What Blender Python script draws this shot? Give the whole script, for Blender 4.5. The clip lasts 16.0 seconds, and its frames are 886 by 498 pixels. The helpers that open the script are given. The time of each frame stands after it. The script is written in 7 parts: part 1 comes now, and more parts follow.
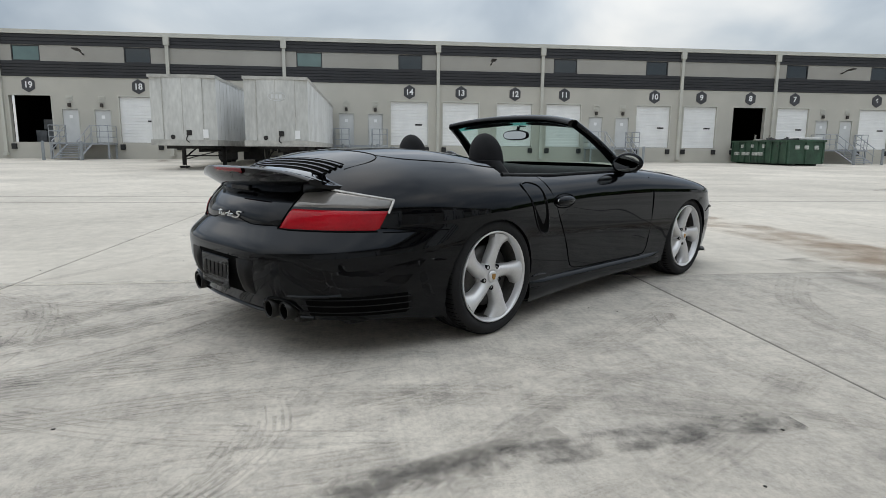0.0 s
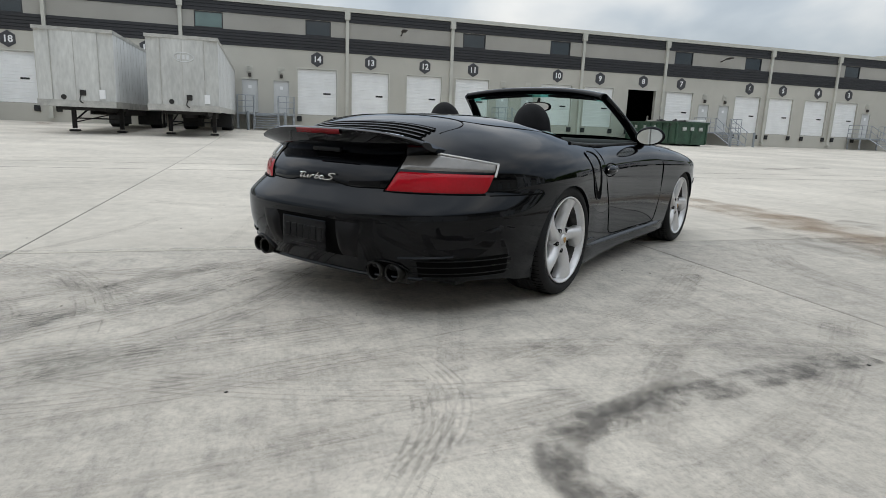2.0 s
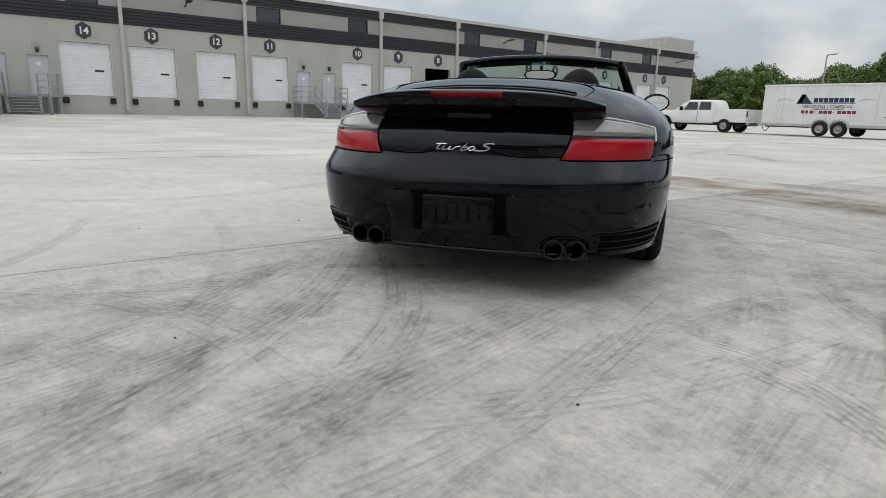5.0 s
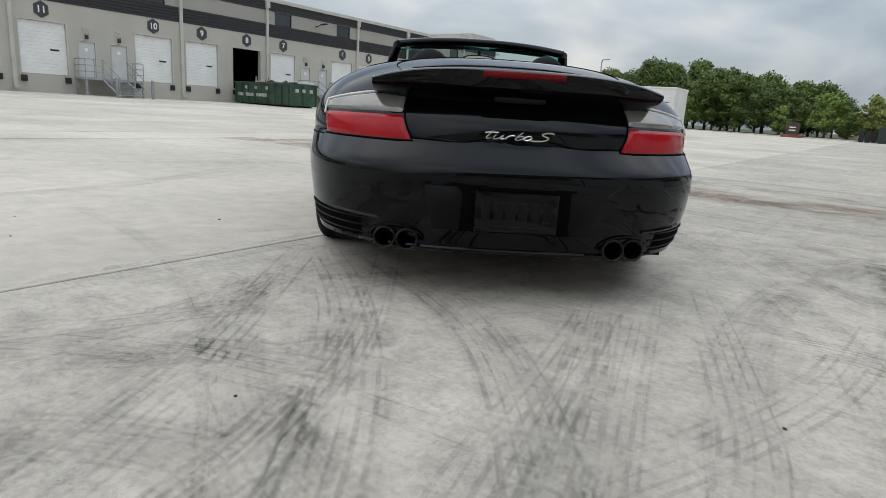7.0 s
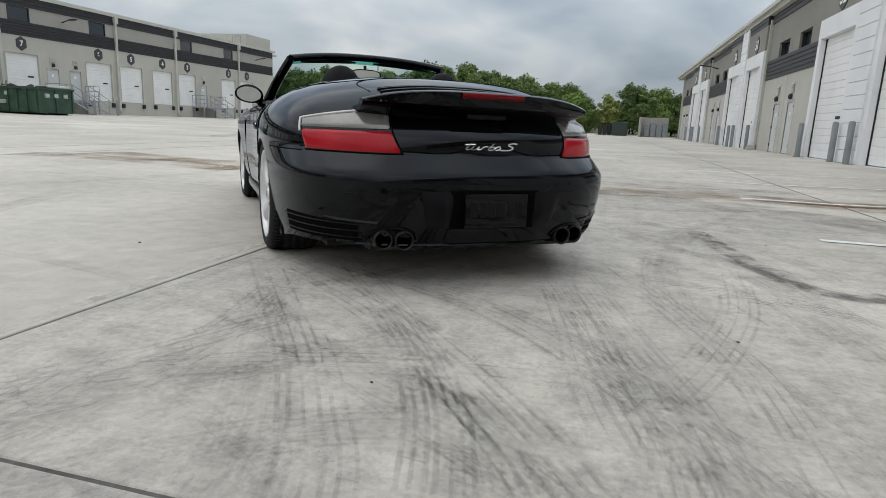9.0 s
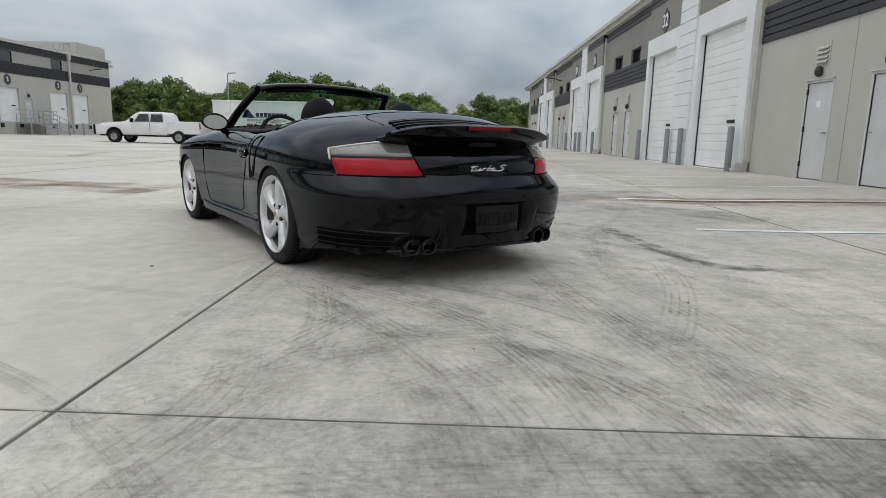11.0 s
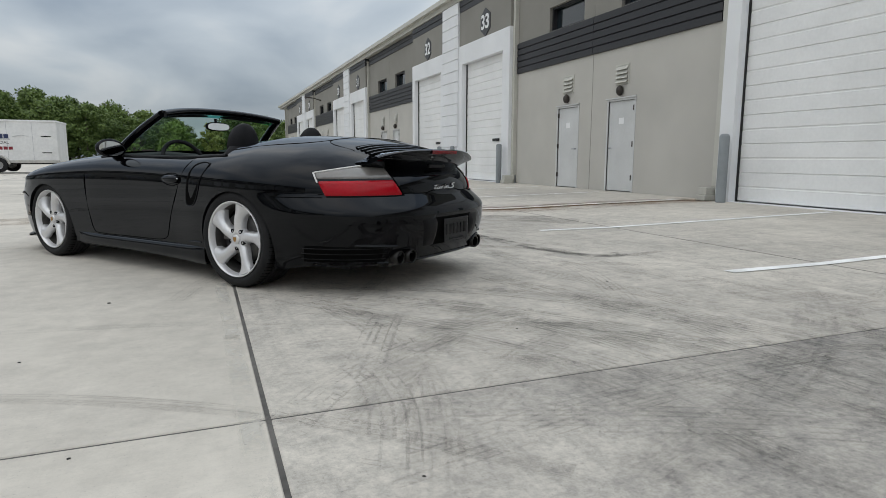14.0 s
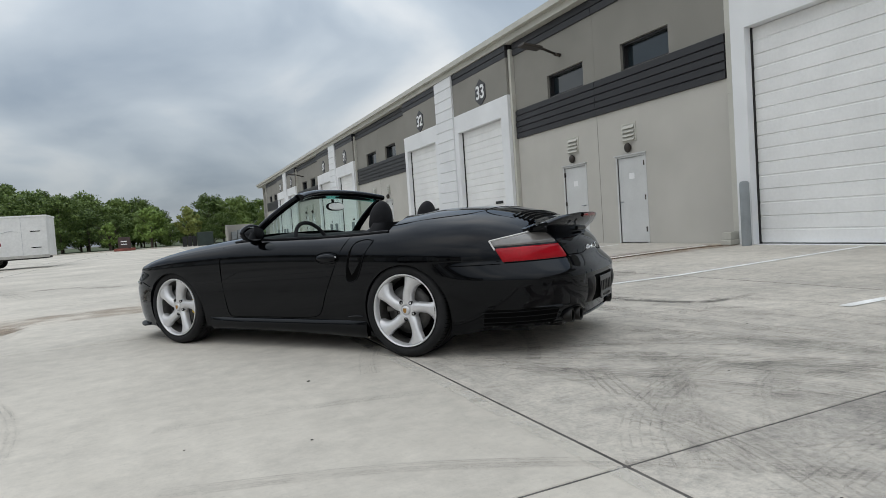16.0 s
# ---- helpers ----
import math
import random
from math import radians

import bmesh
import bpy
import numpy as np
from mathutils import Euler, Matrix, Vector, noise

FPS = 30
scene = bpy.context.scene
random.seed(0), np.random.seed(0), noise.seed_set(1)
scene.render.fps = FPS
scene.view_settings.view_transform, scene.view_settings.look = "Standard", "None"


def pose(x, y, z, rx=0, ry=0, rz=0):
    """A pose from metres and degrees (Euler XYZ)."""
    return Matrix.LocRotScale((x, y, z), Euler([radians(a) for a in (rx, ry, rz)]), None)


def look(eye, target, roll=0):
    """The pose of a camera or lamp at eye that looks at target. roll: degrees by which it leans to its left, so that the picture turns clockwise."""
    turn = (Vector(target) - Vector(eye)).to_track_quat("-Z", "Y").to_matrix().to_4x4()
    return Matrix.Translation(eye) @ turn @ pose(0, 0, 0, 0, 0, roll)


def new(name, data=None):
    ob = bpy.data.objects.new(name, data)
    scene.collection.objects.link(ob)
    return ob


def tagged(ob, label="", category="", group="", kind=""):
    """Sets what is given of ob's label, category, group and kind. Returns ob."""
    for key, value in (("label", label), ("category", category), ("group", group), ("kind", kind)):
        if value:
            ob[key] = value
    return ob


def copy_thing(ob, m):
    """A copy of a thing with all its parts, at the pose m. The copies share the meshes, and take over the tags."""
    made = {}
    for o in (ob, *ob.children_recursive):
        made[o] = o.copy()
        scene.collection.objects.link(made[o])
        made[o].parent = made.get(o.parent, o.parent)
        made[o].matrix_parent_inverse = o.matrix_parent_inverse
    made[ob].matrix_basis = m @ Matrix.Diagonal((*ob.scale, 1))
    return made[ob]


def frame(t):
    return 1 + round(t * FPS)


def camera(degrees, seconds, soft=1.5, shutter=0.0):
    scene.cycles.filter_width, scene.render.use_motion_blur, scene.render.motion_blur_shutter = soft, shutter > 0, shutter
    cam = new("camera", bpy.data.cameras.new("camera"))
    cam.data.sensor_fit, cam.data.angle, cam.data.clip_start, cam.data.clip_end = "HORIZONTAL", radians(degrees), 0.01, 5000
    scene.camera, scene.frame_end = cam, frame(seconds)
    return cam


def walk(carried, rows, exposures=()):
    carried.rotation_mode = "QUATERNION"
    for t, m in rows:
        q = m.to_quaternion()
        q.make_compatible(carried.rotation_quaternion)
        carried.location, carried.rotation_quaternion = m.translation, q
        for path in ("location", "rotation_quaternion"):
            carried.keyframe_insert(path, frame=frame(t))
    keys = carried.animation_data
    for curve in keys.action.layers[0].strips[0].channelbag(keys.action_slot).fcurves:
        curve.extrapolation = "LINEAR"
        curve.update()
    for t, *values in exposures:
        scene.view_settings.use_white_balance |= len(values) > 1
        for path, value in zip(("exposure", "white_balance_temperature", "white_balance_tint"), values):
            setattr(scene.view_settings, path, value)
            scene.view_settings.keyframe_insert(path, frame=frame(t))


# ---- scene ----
cam = camera(72.4, 16.0, soft=0.8)
PATH = [
    (0, (4.544, 2.542, 0.986), (2.585, 2.774, 0.661), 0.5),
    (0.5, (4.584, 2.328, 0.967), (2.633, 2.607, 0.623), 1.2),
    (1, (4.545, 2.077, 0.935), (2.61, 2.427, 0.571), 1.7),
    (1.5, (4.497, 1.822, 0.937), (2.587, 2.272, 0.552), 2.0),
    (2, (4.455, 1.553, 0.928), (2.58, 2.121, 0.526), 2.3),
    (2.5, (4.349, 1.276, 0.921), (2.519, 1.968, 0.507), 2.4),
    (3, (4.241, 0.966, 0.918), (2.46, 1.773, 0.498), 2.6),
    (3.5, (4.105, 0.687, 0.882), (2.372, 1.592, 0.461), 2.3),
    (4, (3.905, 0.463, 0.857), (2.22, 1.454, 0.435), 1.7),
    (4.2, (3.811, 0.386, 0.847), (2.146, 1.41, 0.422), 1.5),
    (6.3, (2.77, -0.074, 0.752), (1.466, 1.37, 0.29), 2.9),
    (6.5, (2.667, -0.116, 0.752), (1.414, 1.373, 0.29), 3.2),
    (7, (2.466, -0.25, 0.739), (1.356, 1.351, 0.288), 3.7),
    (7.5, (2.336, -0.413, 0.724), (1.379, 1.288, 0.285), 3.8),
    (8, (2.171, -0.56, 0.72), (1.372, 1.223, 0.293), 3.5),
    (8.5, (2.002, -0.723, 0.737), (1.359, 1.124, 0.319), 3.0),
    (9, (1.865, -0.941, 0.757), (1.37, 0.953, 0.347), 2.5),
    (9.5, (1.722, -1.126, 0.769), (1.362, 0.8, 0.365), 2.2),
    (9.7, (1.658, -1.186, 0.775), (1.348, 0.748, 0.373), 2.0),
    (11.8, (0.856, -1.948, 0.845), (0.954, 0.019, 0.498), 1.0),
    (12, (0.77, -1.991, 0.838), (0.909, -0.026, 0.493), 0.9),
    (12.5, (0.543, -2.023, 0.835), (0.821, -0.074, 0.486), 0.9),
    (13, (0.292, -2.037, 0.831), (0.741, -0.12, 0.479), 1.0),
    (13.5, (0.069, -2.01, 0.823), (0.682, -0.136, 0.484), 0.8),
    (14, (-0.16, -1.968, 0.841), (0.568, -0.129, 0.543), 0.2),
    (14.5, (-0.49, -1.82, 0.84), (0.289, 0.007, 0.6), -1.1),
    (15, (-0.798, -1.8, 0.867), (-0.013, 0.031, 0.689), -2.5),
    (15.5, (-1.116, -1.749, 0.88), (-0.324, 0.083, 0.752), -3.5),
    (16, (-1.391, -1.677, 0.89), (-0.568, 0.143, 0.802), -3.9),
]
walk(cam, [(t, look(eye, target, roll)) for t, eye, target, roll in PATH],
     exposures=[(0.0, 0.10, 7210, 10), (4.0, 0.08, 7210, 10), (7.0, 0.10, 7210, 10), (9.5, 0.03, 7190, 10), (12.5, -0.03, 7180, 10), (16.0, -0.05, 7120, 10)])

# ---------------------------------------------------------------- sky and sun
SUN_DIR = Vector((-0.22, -0.22, 0.92)).normalized()
world = bpy.data.worlds.new("overcast_sky")
scene.world = world
world.use_nodes = True
wt = world.node_tree
wn, wl = wt.nodes, wt.links
wn.clear()
w_out = wn.new("ShaderNodeOutputWorld")
w_bg = wn.new("ShaderNodeBackground")
w_sky = wn.new("ShaderNodeTexSky")
w_sky.sky_type = "NISHITA"
w_sky.sun_disc = False
w_sky.sun_elevation = math.asin(SUN_DIR.z)
w_sky.sun_rotation = math.atan2(SUN_DIR.x, SUN_DIR.y)
w_sky.dust_density = 3.0
w_co = wn.new("ShaderNodeTexCoord")
w_sep = wn.new("ShaderNodeSeparateXYZ")
wl.new(w_co.outputs["Generated"], w_sep.inputs[0])
w_up = wn.new("ShaderNodeMath"); w_up.operation = "MAXIMUM"; w_up.inputs[1].default_value = 0.0
wl.new(w_sep.outputs[2], w_up.inputs[0])
w_den = wn.new("ShaderNodeMath"); w_den.operation = "ADD"; w_den.inputs[1].default_value = 0.5
wl.new(w_up.outputs[0], w_den.inputs[0])
w_flat = wn.new("ShaderNodeVectorMath"); w_flat.operation = "DIVIDE"
w_cmb = wn.new("ShaderNodeCombineXYZ")
for k in range(3):
    wl.new(w_den.outputs[0], w_cmb.inputs[k])
wl.new(w_co.outputs["Generated"], w_flat.inputs[0])
wl.new(w_cmb.outputs[0], w_flat.inputs[1])
w_n1 = wn.new("ShaderNodeTexNoise")
w_n1.inputs["Scale"].default_value = 2.3
w_n1.inputs["Detail"].default_value = 6.0
w_n1.inputs["Roughness"].default_value = 0.43
w_n1.inputs["Distortion"].default_value = 0.35
wl.new(w_flat.outputs[0], w_n1.inputs["Vector"])
w_ramp = wn.new("ShaderNodeValToRGB")
cr = w_ramp.color_ramp
cr.elements[0].position, cr.elements[0].color = 0.34, (0.29, 0.37, 0.48, 1)
cr.elements[1].position, cr.elements[1].color = 0.70, (0.84, 0.89, 0.95, 1)
e = cr.elements.new(0.50); e.color = (0.48, 0.57, 0.68, 1)
wl.new(w_n1.outputs["Fac"], w_ramp.inputs[0])
w_zen = wn.new("ShaderNodeMath"); w_zen.operation = "MULTIPLY_ADD"
w_zen.inputs[1].default_value = 1.5; w_zen.inputs[2].default_value = 0.62
wl.new(w_up.outputs[0], w_zen.inputs[0])
w_mul = wn.new("ShaderNodeVectorMath"); w_mul.operation = "SCALE"
wl.new(w_ramp.outputs[0], w_mul.inputs[0]); wl.new(w_zen.outputs[0], w_mul.inputs["Scale"])
w_ss = wn.new("ShaderNodeVectorMath"); w_ss.operation = "SCALE"; w_ss.inputs["Scale"].default_value = 0.02
wl.new(w_sky.outputs[0], w_ss.inputs[0])
w_add = wn.new("ShaderNodeVectorMath"); w_add.operation = "ADD"
wl.new(w_mul.outputs[0], w_add.inputs[0]); wl.new(w_ss.outputs[0], w_add.inputs[1])
wl.new(w_add.outputs[0], w_bg.inputs[0])
w_bg.inputs[1].default_value = 1.0
wl.new(w_bg.outputs[0], w_out.inputs[0])

sun = bpy.data.lights.new("sun", "SUN")
sun.energy, sun.angle, sun.color = 0.5, radians(120), (1.0, 0.96, 0.90)
sun_ob = new("sun", sun)
sun_ob.matrix_world = look(SUN_DIR * 100, (0, 0, 0))


# ---------------------------------------------------------------- materials
def mat(name, base, rough=0.5, metal=0.0, var=0.12, scale=2.0, fine=40.0, bump=0.0, coat=0.0, tint=None, spec=0.5, rnd=0.0, rvar=0.0, stretch=(1, 1, 1)):
    """A painted, stony or metal surface with broad and fine variation of colour, roughness and relief."""
    m = bpy.data.materials.new(name)
    m.use_nodes = True
    nt = m.node_tree
    n, l = nt.nodes, nt.links
    b = n["Principled BSDF"]
    b.inputs["Roughness"].default_value, b.inputs["Metallic"].default_value = rough, metal
    b.inputs["Specular IOR Level"].default_value = spec
    b.inputs["Coat Weight"].default_value = coat
    b.inputs["Coat Roughness"].default_value = 0.03
    g = n.new("ShaderNodeNewGeometry")
    mp = n.new("ShaderNodeMapping")
    mp.inputs["Scale"].default_value = stretch
    l.new(g.outputs["Position"], mp.inputs[0])
    a = n.new("ShaderNodeTexNoise")
    a.inputs["Scale"].default_value, a.inputs["Detail"].default_value = scale, 5
    c = n.new("ShaderNodeTexNoise")
    c.inputs["Scale"].default_value, c.inputs["Detail"].default_value = fine, 3
    l.new(mp.outputs[0], a.inputs["Vector"]); l.new(mp.outputs[0], c.inputs["Vector"])
    s = n.new("ShaderNodeMath"); s.operation = "MULTIPLY_ADD"; s.inputs[1].default_value = 0.45
    l.new(c.outputs["Fac"], s.inputs[0]); l.new(a.outputs["Fac"], s.inputs[2])
    r = n.new("ShaderNodeMapRange")
    r.inputs["From Min"].default_value, r.inputs["From Max"].default_value = 0.5, 0.95
    r.inputs["To Min"].default_value, r.inputs["To Max"].default_value = 0, 1
    l.new(s.outputs[0], r.inputs[0])
    mix = n.new("ShaderNodeMix"); mix.data_type = "RGBA"
    dark = tint or tuple(v * (1 - 2 * var) for v in base)
    mix.inputs["A"].default_value = (*dark, 1)
    mix.inputs["B"].default_value = (*(min(1, v * (1 + var)) for v in base), 1)
    l.new(r.outputs[0], mix.inputs["Factor"])
    out = mix.outputs["Result"]
    if rnd:
        oi = n.new("ShaderNodeObjectInfo")
        k = n.new("ShaderNodeMapRange")
        k.inputs["To Min"].default_value, k.inputs["To Max"].default_value = 1 - rnd, 1 + rnd
        l.new(oi.outputs["Random"], k.inputs[0])
        sc = n.new("ShaderNodeVectorMath"); sc.operation = "SCALE"
        l.new(out, sc.inputs[0]); l.new(k.outputs[0], sc.inputs["Scale"])
        out = sc.outputs[0]
    l.new(out, b.inputs["Base Color"])
    if rvar:
        k = n.new("ShaderNodeMapRange")
        k.inputs["To Min"].default_value, k.inputs["To Max"].default_value = max(0.02, rough - rvar), rough + rvar
        l.new(r.outputs[0], k.inputs[0]); l.new(k.outputs[0], b.inputs["Roughness"])
    if bump:
        bp = n.new("ShaderNodeBump")
        bp.inputs["Strength"].default_value, bp.inputs["Distance"].default_value = bump, 0.004
        l.new(s.outputs[0], bp.inputs["Height"]); l.new(bp.outputs[0], b.inputs["Normal"])
    return m


def glass(name, color, rough=0.0, ior=1.45, alpha_tint=0.7):
    """A thin pane: clear gloss over a tinted see-through sheet."""
    m = bpy.data.materials.new(name)
    m.use_nodes = True
    n, l = m.node_tree.nodes, m.node_tree.links
    n.clear()
    o = n.new("ShaderNodeOutputMaterial")
    t = n.new("ShaderNodeBsdfTransparent"); t.inputs[0].default_value = (*color, 1)
    g = n.new("ShaderNodeBsdfGlossy"); g.inputs["Roughness"].default_value = rough
    f = n.new("ShaderNodeFresnel"); f.inputs[0].default_value = ior
    x = n.new("ShaderNodeMixShader")
    l.new(f.outputs[0], x.inputs[0]); l.new(t.outputs[0], x.inputs[1]); l.new(g.outputs[0], x.inputs[2])
    l.new(x.outputs[0], o.inputs[0])
    return m


def concrete_material():
    m = mat("concrete_paving", (0.588, 0.546, 0.482), rough=0.82, var=0.12, scale=0.35, fine=7, bump=0.25, rnd=0.05, spec=0.3)
    n, l = m.node_tree.nodes, m.node_tree.links
    b = n["Principled BSDF"]
    src = b.inputs["Base Color"].links[0].from_socket
    g = n.new("ShaderNodeNewGeometry")
    sep = n.new("ShaderNodeSeparateXYZ"); l.new(g.outputs["Position"], sep.inputs[0])

    def ramp(sock, a, c):
        r = n.new("ShaderNodeMapRange"); r.interpolation_type = "SMOOTHSTEP"
        r.inputs["From Min"].default_value, r.inputs["From Max"].default_value = a, c
        l.new(sock, r.inputs[0]); return r.outputs[0]

    def mth(op, a, c):
        k = n.new("ShaderNodeMath"); k.operation = op
        for i, v in enumerate((a, c)):
            if isinstance(v, (int, float)):
                k.inputs[i].default_value = v
            else:
                l.new(v, k.inputs[i])
        return k.outputs[0]

    def tex(scale, detail, stretch=None, dist=0.0, rough=0.55, turn=0.03):
        t = n.new("ShaderNodeTexNoise"); t.inputs["Scale"].default_value = scale
        t.inputs["Detail"].default_value, t.inputs["Distortion"].default_value, t.inputs["Roughness"].default_value = detail, dist, rough
        if stretch:
            mp = n.new("ShaderNodeMapping"); mp.inputs["Scale"].default_value = stretch
            mp.inputs["Rotation"].default_value = (0, 0, turn)
            l.new(g.outputs["Position"], mp.inputs[0]); l.new(mp.outputs[0], t.inputs["Vector"])
        else:
            l.new(g.outputs["Position"], t.inputs["Vector"])
        return t.outputs["Fac"]

    # the drive aisle on the near side of the long joint is darkened by tyre rubber
    aisle = mth("MULTIPLY", ramp(sep.outputs[0], -0.02, 0.03), mth("ADD", mth("MULTIPLY", ramp(sep.outputs[0], 7.5, 3.8), 0.6), 0.4))
    rubbed = mth("MULTIPLY", mth("MULTIPLY", ramp(sep.outputs[1], -0.02, -0.06), ramp(sep.outputs[0], 0.0, 1.2)), ramp(sep.outputs[0], 4.6, 4.5))
    patchy = ramp(tex(0.55, 9, None, 1.2, 0.62), 0.30, 0.66)
    grime = mth("MULTIPLY", aisle, mth("ADD", mth("MULTIPLY", patchy, 0.5), 0.5))
    sweep = ramp(tex(1.0, 8, (11.0, 0.45, 1.0), 0.15, 0.7, 0.35), 0.48, 0.70)
    sweep2 = ramp(tex(1.1, 8, (0.45, 10.0, 1.0), 0.15, 0.7, 0.22), 0.48, 0.70)
    skew = mth("MULTIPLY", ramp(tex(1.6, 8, (9.0, 0.25, 1.0), 0.1, 0.75, -0.5), 0.46, 0.66), ramp(tex(0.8, 4, None, 0.3), 0.40, 0.62))
    grain = ramp(tex(34, 9, None, 0.0, 0.82), 0.36, 0.66)
    mottle = ramp(tex(9, 9, None, 0.3, 0.8), 0.38, 0.66)
    broom = tex(1.0, 3, (4.0, 110.0, 1.0))
    speck = ramp(tex(110, 3), 0.62, 0.72)
    pits = ramp(tex(17, 5, None, 0.0, 0.7), 0.62, 0.80)
    blot = ramp(tex(4.5, 8, None, 0.8, 0.68), 0.42, 0.76)
    cloudy = ramp(tex(1.3, 7, None, 0.6, 0.6), 0.35, 0.75)
    k = mth("ADD", mth("MULTIPLY", grime, 0.40), mth("MULTIPLY", mth("MULTIPLY", mth("ADD", sweep, sweep2), mth("ADD", mth("MULTIPLY", aisle, 0.75), 0.25)), 0.10))
    k = mth("ADD", k, mth("MULTIPLY", mth("ADD", mth("MULTIPLY", grain, 0.30), mth("MULTIPLY", mottle, 0.20)), mth("ADD", mth("MULTIPLY", aisle, 0.6), 0.4)))
    k = mth("ADD", k, mth("MULTIPLY", mth("MULTIPLY", skew, aisle), 0.10))
    k = mth("ADD", k, mth("MULTIPLY", speck, 0.22))
    k = mth("ADD", k, mth("MULTIPLY", pits, 0.16))
    k = mth("ADD", k, mth("MULTIPLY", mth("MULTIPLY", blot, mth("ADD", mth("MULTIPLY", aisle, 0.6), 0.4)), 0.22))
    k = mth("ADD", k, mth("MULTIPLY", cloudy, 0.12))
    k = mth("ADD", k, mth("MULTIPLY", broom, 0.14))
    k = mth("ADD", k, mth("MULTIPLY", rubbed, 0.26))
    k = mth("SUBTRACT", k, mth("ADD", mth("MULTIPLY", aisle, 0.26), 0.16))
    mix = n.new("ShaderNodeMix"); mix.data_type = "RGBA"
    mix.inputs["B"].default_value = (0.140, 0.134, 0.130, 1)
    l.new(k, mix.inputs["Factor"]); l.new(src, mix.inputs["A"])
    l.new(mix.outputs["Result"], b.inputs["Base Color"])
    h = n.new("ShaderNodeBump"); h.inputs["Strength"].default_value, h.inputs["Distance"].default_value = 0.25, 0.003
    l.new(mth("ADD", broom, tex(90, 3)), h.inputs["Height"]); l.new(h.outputs[0], b.inputs["Normal"])
    return m


def stain_material(name, color, tread=0.0, cover=0.6, lo=0.42, hi=0.62, scale=5.0):
    """Rubber, rust or damp lying thin on the paving: broken up along its way, soft at its edges."""
    m = bpy.data.materials.new(name)
    m.use_nodes = True
    n, l = m.node_tree.nodes, m.node_tree.links
    b = n["Principled BSDF"]
    b.inputs["Base Color"].default_value, b.inputs["Roughness"].default_value = (*color, 1), 0.85
    b.inputs["Specular IOR Level"].default_value = 0.2
    uv = n.new("ShaderNodeTexCoord")
    sep = n.new("ShaderNodeSeparateXYZ"); l.new(uv.outputs["UV"], sep.inputs[0])

    def mth(op, a, c):
        k = n.new("ShaderNodeMath"); k.operation = op
        for i, v in enumerate((a, c)):
            if isinstance(v, (int, float)):
                k.inputs[i].default_value = v
            else:
                l.new(v, k.inputs[i])
        return k.outputs[0]

    def rng(sock, a, c, d=0.0, e=1.0):
        r = n.new("ShaderNodeMapRange"); r.interpolation_type = "SMOOTHSTEP"
        for i, v in zip((1, 2, 3, 4), (a, c, d, e)):
            r.inputs[i].default_value = v
        l.new(sock, r.inputs[0]); return r.outputs[0]

    g = n.new("ShaderNodeNewGeometry")
    t = n.new("ShaderNodeTexNoise"); t.inputs["Scale"].default_value, t.inputs["Detail"].default_value = scale, 8
    t.inputs["Roughness"].default_value = 0.65
    l.new(g.outputs["Position"], t.inputs["Vector"])
    side = rng(mth("ABSOLUTE", mth("ADD", sep.outputs[0], mth("MULTIPLY", mth("SUBTRACT", t.outputs["Fac"], 0.5), 0.5)), 0), 0.95, 0.55)
    a = mth("MULTIPLY", mth("MULTIPLY", side, rng(t.outputs["Fac"], lo, hi)), cover)
    if tread:
        mp = n.new("ShaderNodeMapping"); mp.inputs["Scale"].default_value = (6.5, 0.22, 1.0)
        l.new(uv.outputs["UV"], mp.inputs[0])
        st = n.new("ShaderNodeTexNoise"); st.inputs["Scale"].default_value, st.inputs["Detail"].default_value = 1.0, 6
        st.noise_dimensions = "4D"; st.inputs["Roughness"].default_value = 0.6
        oi = n.new("ShaderNodeObjectInfo"); l.new(mth("MULTIPLY", oi.outputs["Random"], 60.0), st.inputs["W"])
        gr = n.new("ShaderNodeTexNoise"); gr.inputs["Scale"].default_value, gr.inputs["Detail"].default_value = 40, 8
        gr.inputs["Roughness"].default_value = 0.8; l.new(g.outputs["Position"], gr.inputs["Vector"])
        l.new(mp.outputs[0], st.inputs["Vector"])
        a = mth("MULTIPLY", mth("MULTIPLY", rng(mth("ABSOLUTE", sep.outputs[0], 0), 1.0, 0.80), mth("MULTIPLY", rng(st.outputs["Fac"], 0.40, 0.62, 0.22, 1.0), rng(gr.outputs["Fac"], 0.34, 0.58, 0.25, 1.0))), mth("MULTIPLY", rng(t.outputs["Fac"], lo, hi, 0.25, 1.0), cover))
        s1 = n.new("ShaderNodeTexWave"); s1.inputs["Scale"].default_value = 3.2
        s1.bands_direction = "DIAGONAL"; s1.inputs["Distortion"].default_value = 1.2
        l.new(uv.outputs["UV"], s1.inputs["Vector"])
        a = mth("MULTIPLY", a, mth("ADD", mth("MULTIPLY", s1.outputs["Fac"], tread), 1 - tread))
    tr = n.new("ShaderNodeBsdfTransparent")
    mx = n.new("ShaderNodeMixShader")
    l.new(a, mx.inputs[0]); l.new(tr.outputs[0], mx.inputs[1]); l.new(b.outputs[0], mx.inputs[2])
    l.new(mx.outputs[0], n["Material Output"].inputs[0])
    return m


